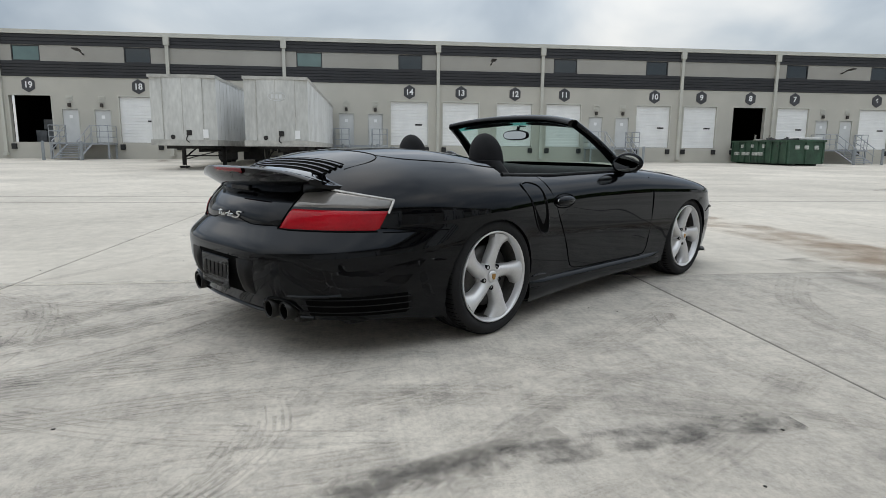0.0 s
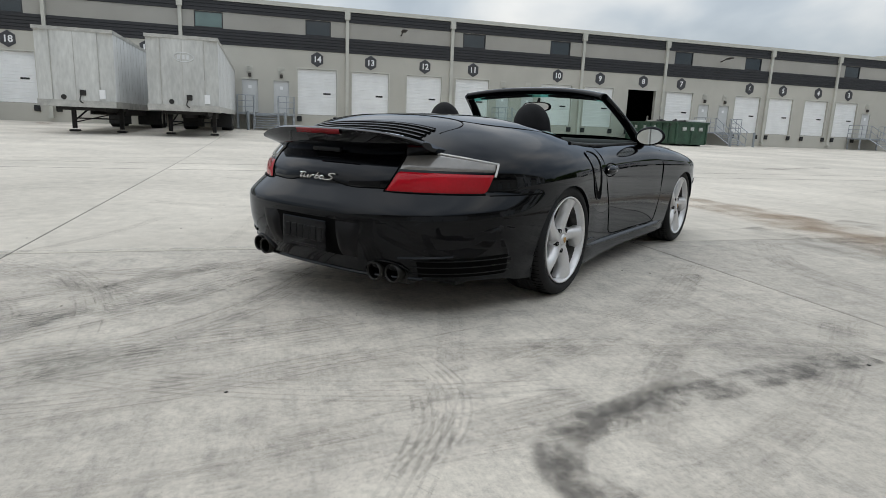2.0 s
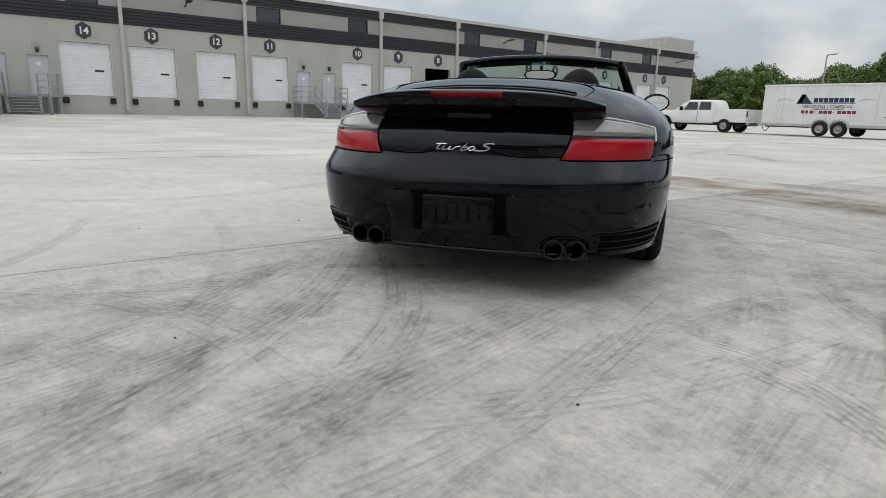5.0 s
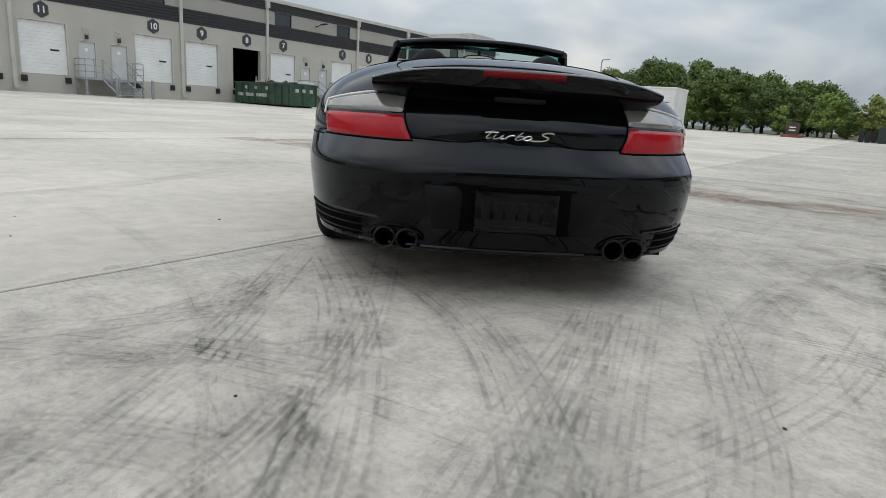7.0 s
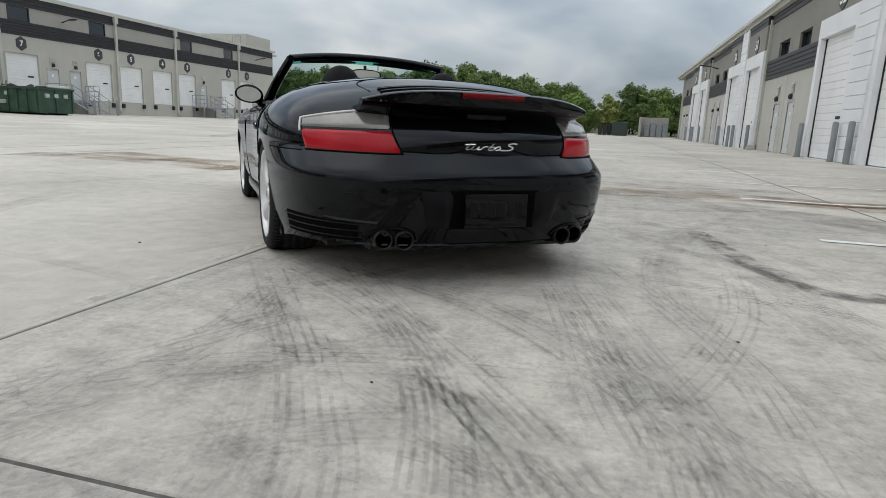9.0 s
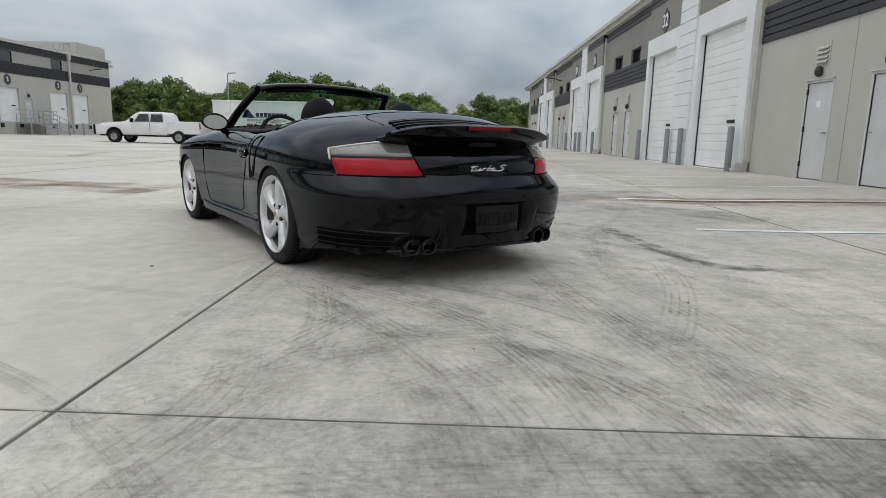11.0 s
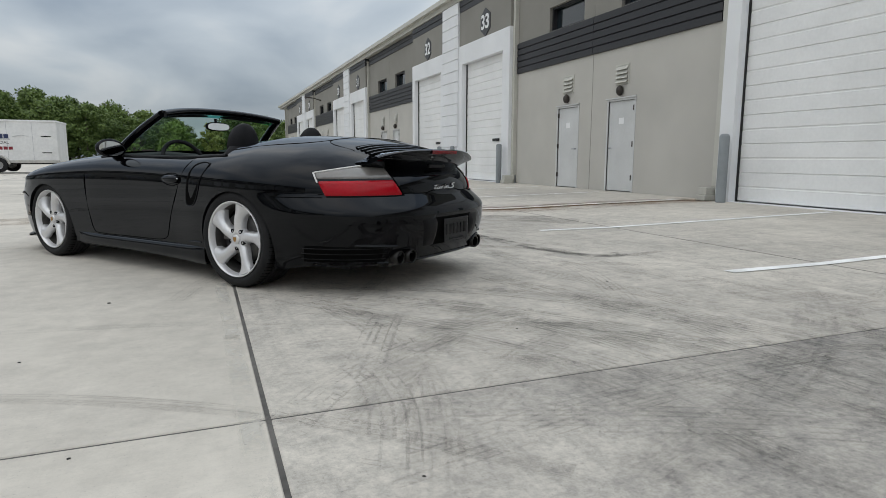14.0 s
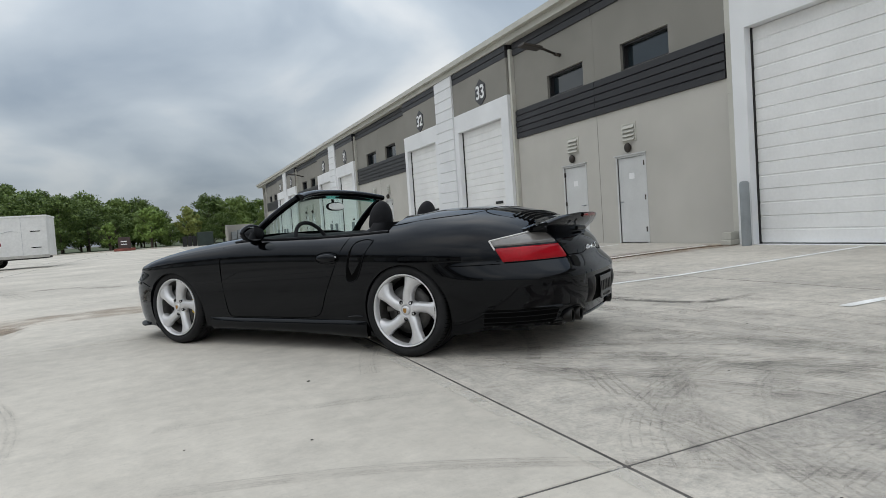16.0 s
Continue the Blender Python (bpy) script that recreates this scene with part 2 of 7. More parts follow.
M_CONC = concrete_material()
M_SUB = mat("ground_subbase", (0.16, 0.15, 0.14), rough=0.95, var=0.3, scale=0.4, fine=6)
M_JOINT = mat("joint_sealant", (0.10, 0.093, 0.085), rough=0.8, var=0.3, scale=3, fine=30)
M_RUBBER_MARK = stain_material("tyre_rubber_marks", (0.086, 0.077, 0.073), tread=0.4, cover=0.27, scale=3.0)
M_FAINT_MARK = stain_material("faint_tyre_marks", (0.118, 0.104, 0.098), tread=0.35, cover=0.29, lo=0.36, hi=0.66, scale=2.6)
M_DARK_PATCH = stain_material("dark_rubber_patch", (0.092, 0.087, 0.086), cover=0.55, lo=0.34, hi=0.70, scale=8)
M_RUST = stain_material("rusty_runoff", (0.25, 0.155, 0.085), cover=0.55, lo=0.30, hi=0.72, scale=1.3)
M_RUST_LINE = stain_material("rust_trickle", (0.15, 0.075, 0.035), cover=0.8, lo=0.25, hi=0.55, scale=3.0)
M_TREAD = stain_material("tread_line_rubber", (0.090, 0.082, 0.079), cover=0.16, lo=0.32, hi=0.66, scale=6.0)
M_DAMP = stain_material("dark_damp_stain", (0.13, 0.12, 0.11), cover=0.38, lo=0.34, hi=0.74, scale=1.9)
M_PALE = stain_material("pale_patching", (0.62, 0.60, 0.55), cover=0.45, lo=0.40, hi=0.60, scale=3.5)
M_WHITE_LINE = mat("white_line_paint", (0.80, 0.80, 0.78), rough=0.7, var=0.12, scale=3, fine=60, bump=0.15)

M_A_WALL = mat("light_warm_grey_stucco", (0.47, 0.45, 0.40), rough=0.85, var=0.05, scale=0.5, fine=25, bump=0.15)
M_A_UPPER = mat("grey_upper_panel", (0.34, 0.325, 0.295), rough=0.85, var=0.05, scale=0.5, fine=25, bump=0.15)
M_CLAD = mat("black_metal_cladding", (0.020, 0.020, 0.023), rough=0.5, var=0.12, scale=0.7, fine=20)
M_TRIM = mat("pale_grey_metal_trim", (0.50, 0.49, 0.44), rough=0.5, var=0.06, scale=1.0, fine=20)
M_DOCKDOOR = mat("white_sectional_door", (0.80, 0.80, 0.79), rough=0.45, var=0.04, scale=1.2, fine=18)
M_DOORGREY = mat("light_grey_steel_door", (0.56, 0.565, 0.56), rough=0.5, var=0.05, scale=1.5, fine=30)
M_BLACK = mat("black_rubber", (0.018, 0.018, 0.018), rough=0.75, var=0.25, scale=8, fine=60)
# near-black that paints the shade of the room behind the docks
M_ROOM_SHADE = mat("painted_room_shade", (0.02, 0.02, 0.02), rough=0.9, var=0.3, scale=0.5, fine=5)
M_SIGN = mat("dark_grey_sign", (0.045, 0.045, 0.05), rough=0.5, var=0.1, scale=3, fine=30)
M_DIGIT = mat("white_sign_lettering", (0.8, 0.8, 0.8), rough=0.5, var=0.02)
M_GALV = mat("galvanised_steel", (0.36, 0.38, 0.40), rough=0.5, metal=0.35, var=0.15, scale=4, fine=40, rvar=0.1)
M_BOLLARD = mat("blue_grey_bollard_paint", (0.23, 0.25, 0.26), rough=0.55, var=0.1, scale=3, fine=40)
M_WINDOW = mat("dark_tinted_window_glass", (0.012, 0.02, 0.025), rough=0.04, var=0.1, scale=1, spec=0.9)
M_WINDOW_G = mat("pale_green_window_film", (0.10, 0.17, 0.165), rough=0.08, var=0.1, scale=1, spec=0.9)
M_FRAME = mat("black_window_frame", (0.02, 0.02, 0.022), rough=0.4, var=0.1)
M_B_WALL = mat("greige_stucco_wall", (0.475, 0.458, 0.42), rough=0.9, var=0.05, scale=0.8, fine=60, bump=0.3)
M_B_UPPER = mat("taupe_upper_stucco", (0.245, 0.235, 0.21), rough=0.9, var=0.05, scale=0.8, fine=60, bump=0.3)
M_B_WHITE = mat("white_painted_panel", (0.76, 0.77, 0.78), rough=0.7, var=0.04, scale=0.9, fine=50, bump=0.12)
M_LAMP = mat("bronze_wall_lamp", (0.05, 0.042, 0.036), rough=0.5, metal=0.3, var=0.15)


# ---------------------------------------------------------------- building helpers
def part(name, bm, material, parent=None, label="", smooth=0.0, m=None):
    """Links a bmesh as one mesh object under a thing or a part. smooth: the angle in degrees under which edges are smooth."""
    me = bpy.data.meshes.new(name)
    if material.name == "black_car_paint" and name != "side_skirt":
        bmesh.ops.recalc_face_normals(bm, faces=list(bm.faces))
    if smooth:
        lim = radians(smooth)
        for f in bm.faces:
            f.smooth = True
        for ed in bm.edges:
            ed.smooth = len(ed.link_faces) == 2 and ed.calc_face_angle(0.0) < lim
    bm.to_mesh(me)
    bm.free()
    me.materials.append(material)
    ob = new(name, me)
    if parent is not None:
        ob.parent = parent
    if m is not None:
        ob.matrix_basis = m
    if label:
        ob["label"] = label
    return ob


def thing(name, label, category, m=None, group="", kind=""):
    ob = new(name)
    ob.empty_display_size = 0.2
    if m is not None:
        ob.matrix_basis = m
    return tagged(ob, label, category, group, kind)


def single(name, bm, material, label, category, m=None, group="", kind="", smooth=0.0):
    return tagged(part(name, bm, material, None, "", smooth, m), label, category, group, kind)


def box(bm, x0, x1, y0, y1, z0, z1):
    v = [bm.verts.new((x, y, z)) for z in (z0, z1) for y in (y0, y1) for x in (x0, x1)]
    for f in ((0, 2, 3, 1), (4, 5, 7, 6), (0, 1, 5, 4), (2, 6, 7, 3), (0, 4, 6, 2), (1, 3, 7, 5)):
        bm.faces.new([v[i] for i in f])
    return v


def bevelled(bm, width, segments=2):
    bmesh.ops.bevel(bm, geom=list(bm.edges), offset=width, segments=segments, affect="EDGES", profile=0.6)
    return bm


def rbox(x0, x1, y0, y1, z0, z1, r=0.01, seg=2):
    bm = bmesh.new()
    box(bm, x0, x1, y0, y1, z0, z1)
    return bevelled(bm, r, seg)


def tube(bm, pts, r, n=8, cap=True, flat=1.0):
    """A round bar along points; r: one radius, or one for each point. flat: its second radius against the first."""
    pts = [Vector(p) for p in pts]
    rs = r if isinstance(r, (list, tuple)) else [r] * len(pts)
    rings, ref = [], None
    for i, p in enumerate(pts):
        d = (pts[min(i + 1, len(pts) - 1)] - pts[max(i - 1, 0)]).normalized()
        if ref is None:
            ref = Vector((0, 0, 1)) if abs(d.z) < 0.9 else Vector((1, 0, 0))
        a = d.cross(ref).normalized()
        c = a.cross(d).normalized()
        ref = c
        rings.append([bm.verts.new(p + rs[i] * (math.cos(t) * a + flat * math.sin(t) * c)) for t in (2 * math.pi * k / n for k in range(n))])
    for a, c in zip(rings, rings[1:]):
        for k in range(n):
            bm.faces.new((a[k], a[(k + 1) % n], c[(k + 1) % n], c[k]))
    if cap:
        bm.faces.new(rings[0][::-1]); bm.faces.new(rings[-1])
    return rings


def lathe(bm, prof, axis="x", n=32, closed=False):
    """Turns a profile of (along, radius) round an axis."""
    rings = []
    for h, r in prof:
        ring = []
        for k in range(n):
            a = 2 * math.pi * k / n
            c, s = r * math.cos(a), r * math.sin(a)
            ring.append(bm.verts.new({"x": (h, c, s), "y": (s, h, c), "z": (c, s, h)}[axis]))
        rings.append(ring)
    pairs = list(zip(rings, rings[1:])) + ([(rings[-1], rings[0])] if closed else [])
    for a, c in pairs:
        for k in range(n):
            bm.faces.new((a[k], a[(k + 1) % n], c[(k + 1) % n], c[k]))
    return rings


def grid(bm, rows, close=False):
    """Faces between rows of points."""
    vs = [[bm.verts.new(p) for p in row] for row in rows]
    for a, c in zip(vs, vs[1:]):
        w = len(a)
        for k in range(w if close else w - 1):
            bm.faces.new((a[k], a[(k + 1) % w], c[(k + 1) % w], c[k]))
    return vs


def spline(pts, per=8):
    """A smooth run through points."""
    pts = [Vector(p) for p in pts]
    out = []
    for i in range(len(pts) - 1):
        p0, p1, p2, p3 = pts[max(i - 1, 0)], pts[i], pts[i + 1], pts[min(i + 2, len(pts) - 1)]
        for k in range(per):
            t = k / per
            out.append(0.5 * ((2 * p1) + (p2 - p0) * t + (2 * p0 - 5 * p1 + 4 * p2 - p3) * t * t + (3 * p1 - p0 - 3 * p2 + p3) * t ** 3))
    return out + [pts[-1]]


def curve1(knots):
    """A smooth function through (a, b) knots, without overshoot."""
    xs = np.array([k[0] for k in knots], float)
    ys = np.array([k[1] for k in knots], float)
    h = np.diff(xs)
    d = np.diff(ys) / h
    s = np.zeros(len(xs))
    s[0], s[-1] = d[0], d[-1]
    for i in range(1, len(xs) - 1):
        if d[i - 1] * d[i] > 0:
            w1, w2 = 2 * h[i] + h[i - 1], h[i] + 2 * h[i - 1]
            s[i] = (w1 + w2) / (w1 / d[i - 1] + w2 / d[i])

    def f(x):
        x = min(max(x, xs[0]), xs[-1])
        i = min(max(int(np.searchsorted(xs, x)) - 1, 0), len(h) - 1)
        t = (x - xs[i]) / h[i]
        return float(ys[i] * (1 + 2 * t) * (1 - t) ** 2 + ys[i + 1] * t * t * (3 - 2 * t) + h[i] * (s[i] * t * (1 - t) ** 2 - s[i + 1] * t * t * (1 - t)))
    return f


def lettering(text, size, material, m, parent, name="lettering", depth=0.004, bold=0.0, align="CENTER"):
    cu = bpy.data.curves.new(name, "FONT")
    cu.body, cu.size, cu.extrude, cu.offset = text, size, depth, bold
    cu.align_x, cu.align_y = align, "CENTER"
    tmp = bpy.data.objects.new("tmp", cu)
    me = bpy.data.meshes.new_from_object(tmp)
    bpy.data.objects.remove(tmp)
    me.materials.clear()
    me.materials.append(material)
    ob = new(name, me)
    ob.parent = parent
    ob.matrix_basis = m
    return ob


def wall_sheet(y0, y1, z0, z1, holes, xf, xb):
    """An upright wall in the y-z plane between xf (face) and xb (back), with openings through it."""
    bm = bmesh.new()
    ys = sorted({y0, y1, *(v for h in holes for v in h[:2])})
    zs = sorted({z0, z1, *(v for h in holes for v in h[2:])})
    vs = {}

    def v(x, y, z):
        k = (x, round(y, 4), round(z, 4))
        if k not in vs:
            vs[k] = bm.verts.new((x, y, z))
        return vs[k]

    def solid(i, j):
        if not (0 <= i < len(ys) - 1 and 0 <= j < len(zs) - 1):
            return False
        a, c = (ys[i] + ys[i + 1]) / 2, (zs[j] + zs[j + 1]) / 2
        return not any(h[0] < a < h[1] and h[2] < c < h[3] for h in holes)

    for i in range(len(ys) - 1):
        for j in range(len(zs) - 1):
            if not solid(i, j):
                continue
            a, c, d, e2 = ys[i], ys[i + 1], zs[j], zs[j + 1]
            bm.faces.new((v(xf, a, d), v(xf, c, d), v(xf, c, e2), v(xf, a, e2)))
            bm.faces.new((v(xb, a, d), v(xb, a, e2), v(xb, c, e2), v(xb, c, d)))
            for di, dj, p, q in ((-1, 0, (a, d), (a, e2)), (1, 0, (c, e2), (c, d)), (0, -1, (c, d), (a, d)), (0, 1, (a, e2), (c, e2))):
                if not solid(i + di, j + dj):
                    bm.faces.new((v(xf, *p), v(xf, *q), v(xb, *q), v(xb, *p)))
    bmesh.ops.recalc_face_normals(bm, faces=list(bm.faces))
    return bm


def ground_z(x):
    """The lot falls gently from both buildings to the middle."""
    if x < -10:
        return 0.2 * min(1.0, (-10 - x) / 27)
    if x > 4.5:
        return 0.08 * min(1.0, (x - 4.5) / 4.2)
    return 0.0


# ---------------------------------------------------------------- ground
bm = bmesh.new()
xs = [-600, -200, -80, -38, -37, -30, -20, -10, -4, 4.5, 8.6, 10, 30, 80, 200, 600]
ys = [-600, -150, -40, 0, 30, 60, 90, 150, 300, 900]
grid(bm, [[(x, y, ground_z(x) - 0.035) for x in xs] for y in ys])
ground = single("ground", bm, M_SUB, "grey ground sheet under the paved lot", "ground", kind="structure")


def strip(pts, width, name, material, z=0.004, per=10, widths=None):
    """A thin mark along a smooth run over the paving."""
    run = spline([(x, y, 0) for x, y in pts], per)
    bm = bmesh.new()
    uv = bm.loops.layers.uv.new("uv")
    rows, far, last = [], 0.0, run[0]
    for i, p in enumerate(run):
        d = (run[min(i + 1, len(run) - 1)] - run[max(i - 1, 0)]).normalized()
        side = Vector((-d.y, d.x, 0))
        far += (p - last).length
        last = p
        w = width / 2
        rows.append(([bm.verts.new((*(p + side * w * s).xy, ground_z(p.x) + z)) for s in (-1, 0, 1)], far))
    for (a, fa), (c, fc) in zip(rows, rows[1:]):
        for k in (0, 1):
            f = bm.faces.new((a[k], a[k + 1], c[k + 1], c[k]))
            for lp, val in zip(f.loops, ((k - 1, fa), (k, fa), (k, fc), (k - 1, fc))):
                lp[uv].uv = val
    for f in bm.faces:
        if f.normal.z < 0:
            f.normal_flip()
    return part(name, bm, material, ground)

# ---------------------------------------------------------------- the dock warehouse (far side)
XA, A0, A1, AZ = -37.0, -27.4, 65.1, 0.2
DOCK_Z0, DOCK_Z1 = 1.22, 4.1
WIDE = [-20.2, -3.0, 14.17, 31.28, 48.2]
NARROW = [-10.2, 7.03, 24.2, 41.2]
docks, mandoors, windows = [], [], []
number = 19
for a, b in zip(WIDE, NARROW + [58.1]):
    docks += [(a + 0.38, a + 2.83, number), (a + 6.87, a + 9.36, number - 1)]
    mandoors += [(a + 3.45, a + 4.40)] + ([(a + 5.37, a + 6.32)] if a < 48 else [])
    windows += [(a + 0.78, a + 2.43, a < 0), (a + 7.38, a + 8.98, False)]
    docks += [(b + 0.33, b + 2.80, number - 2)] + ([(b + 4.05, b + 6.5, number - 3)] if b < 58 else [])
    number -= 4
docks = [(a, b, n) for a, b, n in docks if n >= 1]
OPEN_DOCKS = {19, 8}

warehouse = thing("dock_warehouse", "long warehouse with light grey walls, black cladding bands and numbered loading docks", "building", kind="structure")
holes = [(a, b, DOCK_Z0, DOCK_Z1) for a, b, _ in docks] + [(a, b, DOCK_Z0, 3.27) for a, b in mandoors]
part("lower_wall", wall_sheet(A0, A1, 0.0, 5.24, holes, XA, XA - 0.3), M_A_WALL, warehouse)
part("upper_wall", wall_sheet(A0, A1, 5.24, 7.78, [(a, b, 6.17, 7.12) for a, b, _ in windows], XA - 0.004, XA - 0.3), M_A_UPPER, warehouse, "darker grey upper wall")
bm = bmesh.new(); box(bm, XA - 40, XA + 0.14, A0, A1 + 0.3, 7.78, 8.03)
part("roof_edge", bm, M_TRIM, warehouse, "pale metal roof edge")
bm = bmesh.new(); box(bm, XA - 40, XA - 0.3, A1 - 0.3, A1, 0.0, 7.78)
part("end_wall", bm, M_A_WALL, warehouse)
bm = bmesh.new(); box(bm, XA - 10, XA - 0.6, 60.6, A1 + 0.5, 8.03, 9.3)
part("raised_parapet", bm, M_A_WALL, warehouse)
bm = bmesh.new(); box(bm, XA - 10, XA - 0.4, A1, A1 + 1.6, 7.5, 7.7)
part("end_canopy", bm, M_TRIM, warehouse)
bm = bmesh.new()
for yy in (59.2, 60.2):
    for xx in (XA - 1.0, XA - 2.0):
        tube(bm, [(xx, yy, 8.03), (xx, yy, 9.0)], 0.03, 6)
    tube(bm, [(XA - 1.0, yy, 9.0), (XA - 2.0, yy, 9.0)], 0.03, 6)
tube(bm, [(XA - 1.0, 59.2, 9.0), (XA - 1.0, 60.2, 9.0)], 0.03, 6)
part("roof_hatch_rail", bm, M_GALV, warehouse)
# storage space behind the open docks, its shade painted in as near-black surfaces
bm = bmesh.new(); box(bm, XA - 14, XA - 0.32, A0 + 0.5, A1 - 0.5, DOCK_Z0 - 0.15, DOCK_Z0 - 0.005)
part("dock_floor", bm, M_ROOM_SHADE, warehouse)
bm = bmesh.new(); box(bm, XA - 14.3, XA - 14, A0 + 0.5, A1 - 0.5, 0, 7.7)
part("back_wall", bm, M_ROOM_SHADE, warehouse)
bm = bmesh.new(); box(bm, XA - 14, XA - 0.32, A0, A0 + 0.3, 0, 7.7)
part("side_wall", bm, M_ROOM_SHADE, warehouse)

bounds = [A0] + sorted(WIDE + NARROW + [58.1]) + [A1]


def slat_band(name, y0, y1, z0, z1, x, out, parent, rib=0.19):
    """A band of horizontal metal cladding ribs; out: +1 or -1, the way it faces along x."""
    bm = bmesh.new()
    n = max(2, round((z1 - z0) / rib))
    prof = []
    for i in range(n):
        a, c = z0 + (z1 - z0) * i / n, z0 + (z1 - z0) * (i + 1) / n
        prof += [(0.03, a), (0.045, a + 0.01), (0.045, c - 0.03), (0.012, c - 0.018), (0.012, c)]
    prof = [(0.0, z0)] + prof + [(0.0, z1)]
    rows = [[(x + out * d, yy, z) for d, z in prof] for yy in (y0, y1)]
    grid(bm, rows)
    for row in rows:
        bm.faces.new([bm.verts.new(p) for p in row])
    bmesh.ops.recalc_face_normals(bm, faces=list(bm.faces))
    return part(name, bm, M_CLAD, parent)


for a, b in zip(bounds, bounds[1:]):
    slat_band("cladding_band", a + 0.12, b - 0.12, 5.24, 6.17, XA, 1, warehouse)
    slat_band("cladding_band", a + 0.12, b - 0.12, 7.14, 7.78, XA, 1, warehouse)

for yy in bounds[1:-1]:
    bm = bmesh.new()
    box(bm, XA + 0.002, XA + 0.16, yy - 0.10, yy + 0.10, 0.55, 7.3)
    box(bm, XA + 0.002, XA + 0.24, yy - 0.17, yy + 0.17, 7.3, 7.775)
    box(bm, XA + 0.002, XA + 0.30, yy - 0.12, yy + 0.12, 0.40, 0.55)
    part("downspout", bm, M_TRIM, warehouse)


def sectional_door(bm, y0, y1, z0, z1, x, out, panels, ribs):
    """A sectional overhead door: stacked panels with pressed ribs and open seams."""
    prof = []
    for i in range(panels):
        a, c = z0 + (z1 - z0) * i / panels, z0 + (z1 - z0) * (i + 1) / panels
        prof += [(-0.02, a), (0.0, a + 0.012)]
        for k in range(1, ribs + 1):
            m = a + (c - a) * k / (ribs + 1)
            prof += [(0.0, m - 0.02), (-0.012, m - 0.008), (-0.012, m + 0.008), (0.0, m + 0.02)]
        prof += [(0.0, c - 0.012), (-0.02, c)]
    grid(bm, [[(x + out * d, yy, z) for d, z in prof] for yy in (y0, y1)])
    bmesh.ops.recalc_face_normals(bm, faces=list(bm.faces))


for a, b, n in docks:
    c = (a + b) / 2
    bm = bmesh.new()
    for r in ((a - 0.07, a), (b, b + 0.07)):
        box(bm, XA + 0.001, XA + 0.02, r[0], r[1], DOCK_Z0, DOCK_Z1 + 0.07)
    box(bm, XA + 0.001, XA + 0.02, a, b, DOCK_Z1, DOCK_Z1 + 0.07)
    part("dock_frame", bm, M_TRIM, warehouse)
    if n not in OPEN_DOCKS:
        bm = bmesh.new()
        sectional_door(bm, a + 0.004, b - 0.004, DOCK_Z0 + 0.01, DOCK_Z1 - 0.004, XA - 0.13, 1, 5, 2)
        door = part("dock_door", bm, M_DOCKDOOR, warehouse, "white ribbed sectional dock door")
        part("door_slot", rbox(XA - 0.135, XA - 0.105, b - 0.85, b - 0.38, 2.55, 2.65, 0.006, 1), M_BLACK, door, "black slot window")
    for yy in (a + 0.08, b - 0.08):
        part("dock_bumper", rbox(XA + 0.003, XA + 0.14, yy - 0.15, yy + 0.15, 0.78, 1.12, 0.02, 1), M_BLACK, warehouse, "black rubber dock bumper")
    # hexagonal dock number
    bm = bmesh.new()
    R = 0.47
    hexa = [(c + R * 0.93 * math.sin(k * math.pi / 3), 4.73 + R * math.cos(k * math.pi / 3)) for k in range(6)]
    fr = [bm.verts.new((XA + 0.03, p, q)) for p, q in hexa]
    bk = [bm.verts.new((XA + 0.002, p, q)) for p, q in hexa]
    bm.faces.new(fr)
    for k in range(6):
        bm.faces.new((fr[k], bk[k], bk[(k + 1) % 6], fr[(k + 1) % 6]))
    bmesh.ops.recalc_face_normals(bm, faces=list(bm.faces))
    sg = part("dock_number", bm, M_SIGN, warehouse, "dark hexagonal dock number")
    lettering(str(n), 0.52, M_DIGIT, Matrix.Translation((XA + 0.036, c, 4.72)) @ pose(0, 0, 0, 90, 0, 90), sg, "digits", 0.003, 0.012)

for a, b in mandoors:
    c = (a + b) / 2
    bm = bmesh.new()
    box(bm, XA + 0.001, XA + 0.03, a - 0.05, a, DOCK_Z0, 3.32); box(bm, XA + 0.001, XA + 0.03, b, b + 0.05, DOCK_Z0, 3.32)
    box(bm, XA + 0.001, XA + 0.05, a, b, 3.27, 3.32)
    part("door_frame", bm, M_TRIM, warehouse)
    d = part("service_door", rbox(XA - 0.1, XA - 0.05, a + 0.004, b - 0.004, DOCK_Z0 + 0.01, 3.266, 0.004, 1), M_DOORGREY, warehouse, "light grey steel service door")
    part("door_notice", rbox(XA - 0.049, XA - 0.045, c - 0.1, c + 0.1, 2.72, 2.92, 0.001, 1), M_DIGIT, d, "small white notice")
    part("wall_lamp", rbox(XA + 0.003, XA + 0.16, c - 0.09, c + 0.09, 3.42, 3.66, 0.04, 2), M_LAMP, warehouse)
    bm = bmesh.new()
    box(bm, XA + 0.002, XA + 0.02, c - 0.21, c + 0.21, 3.72, 4.12)
    for k in range(4):
        box(bm, XA + 0.02, XA + 0.05, c - 0.2, c + 0.2, 3.76 + 0.09 * k, 3.80 + 0.09 * k)
    part("wall_vent", bm, M_TRIM, warehouse)

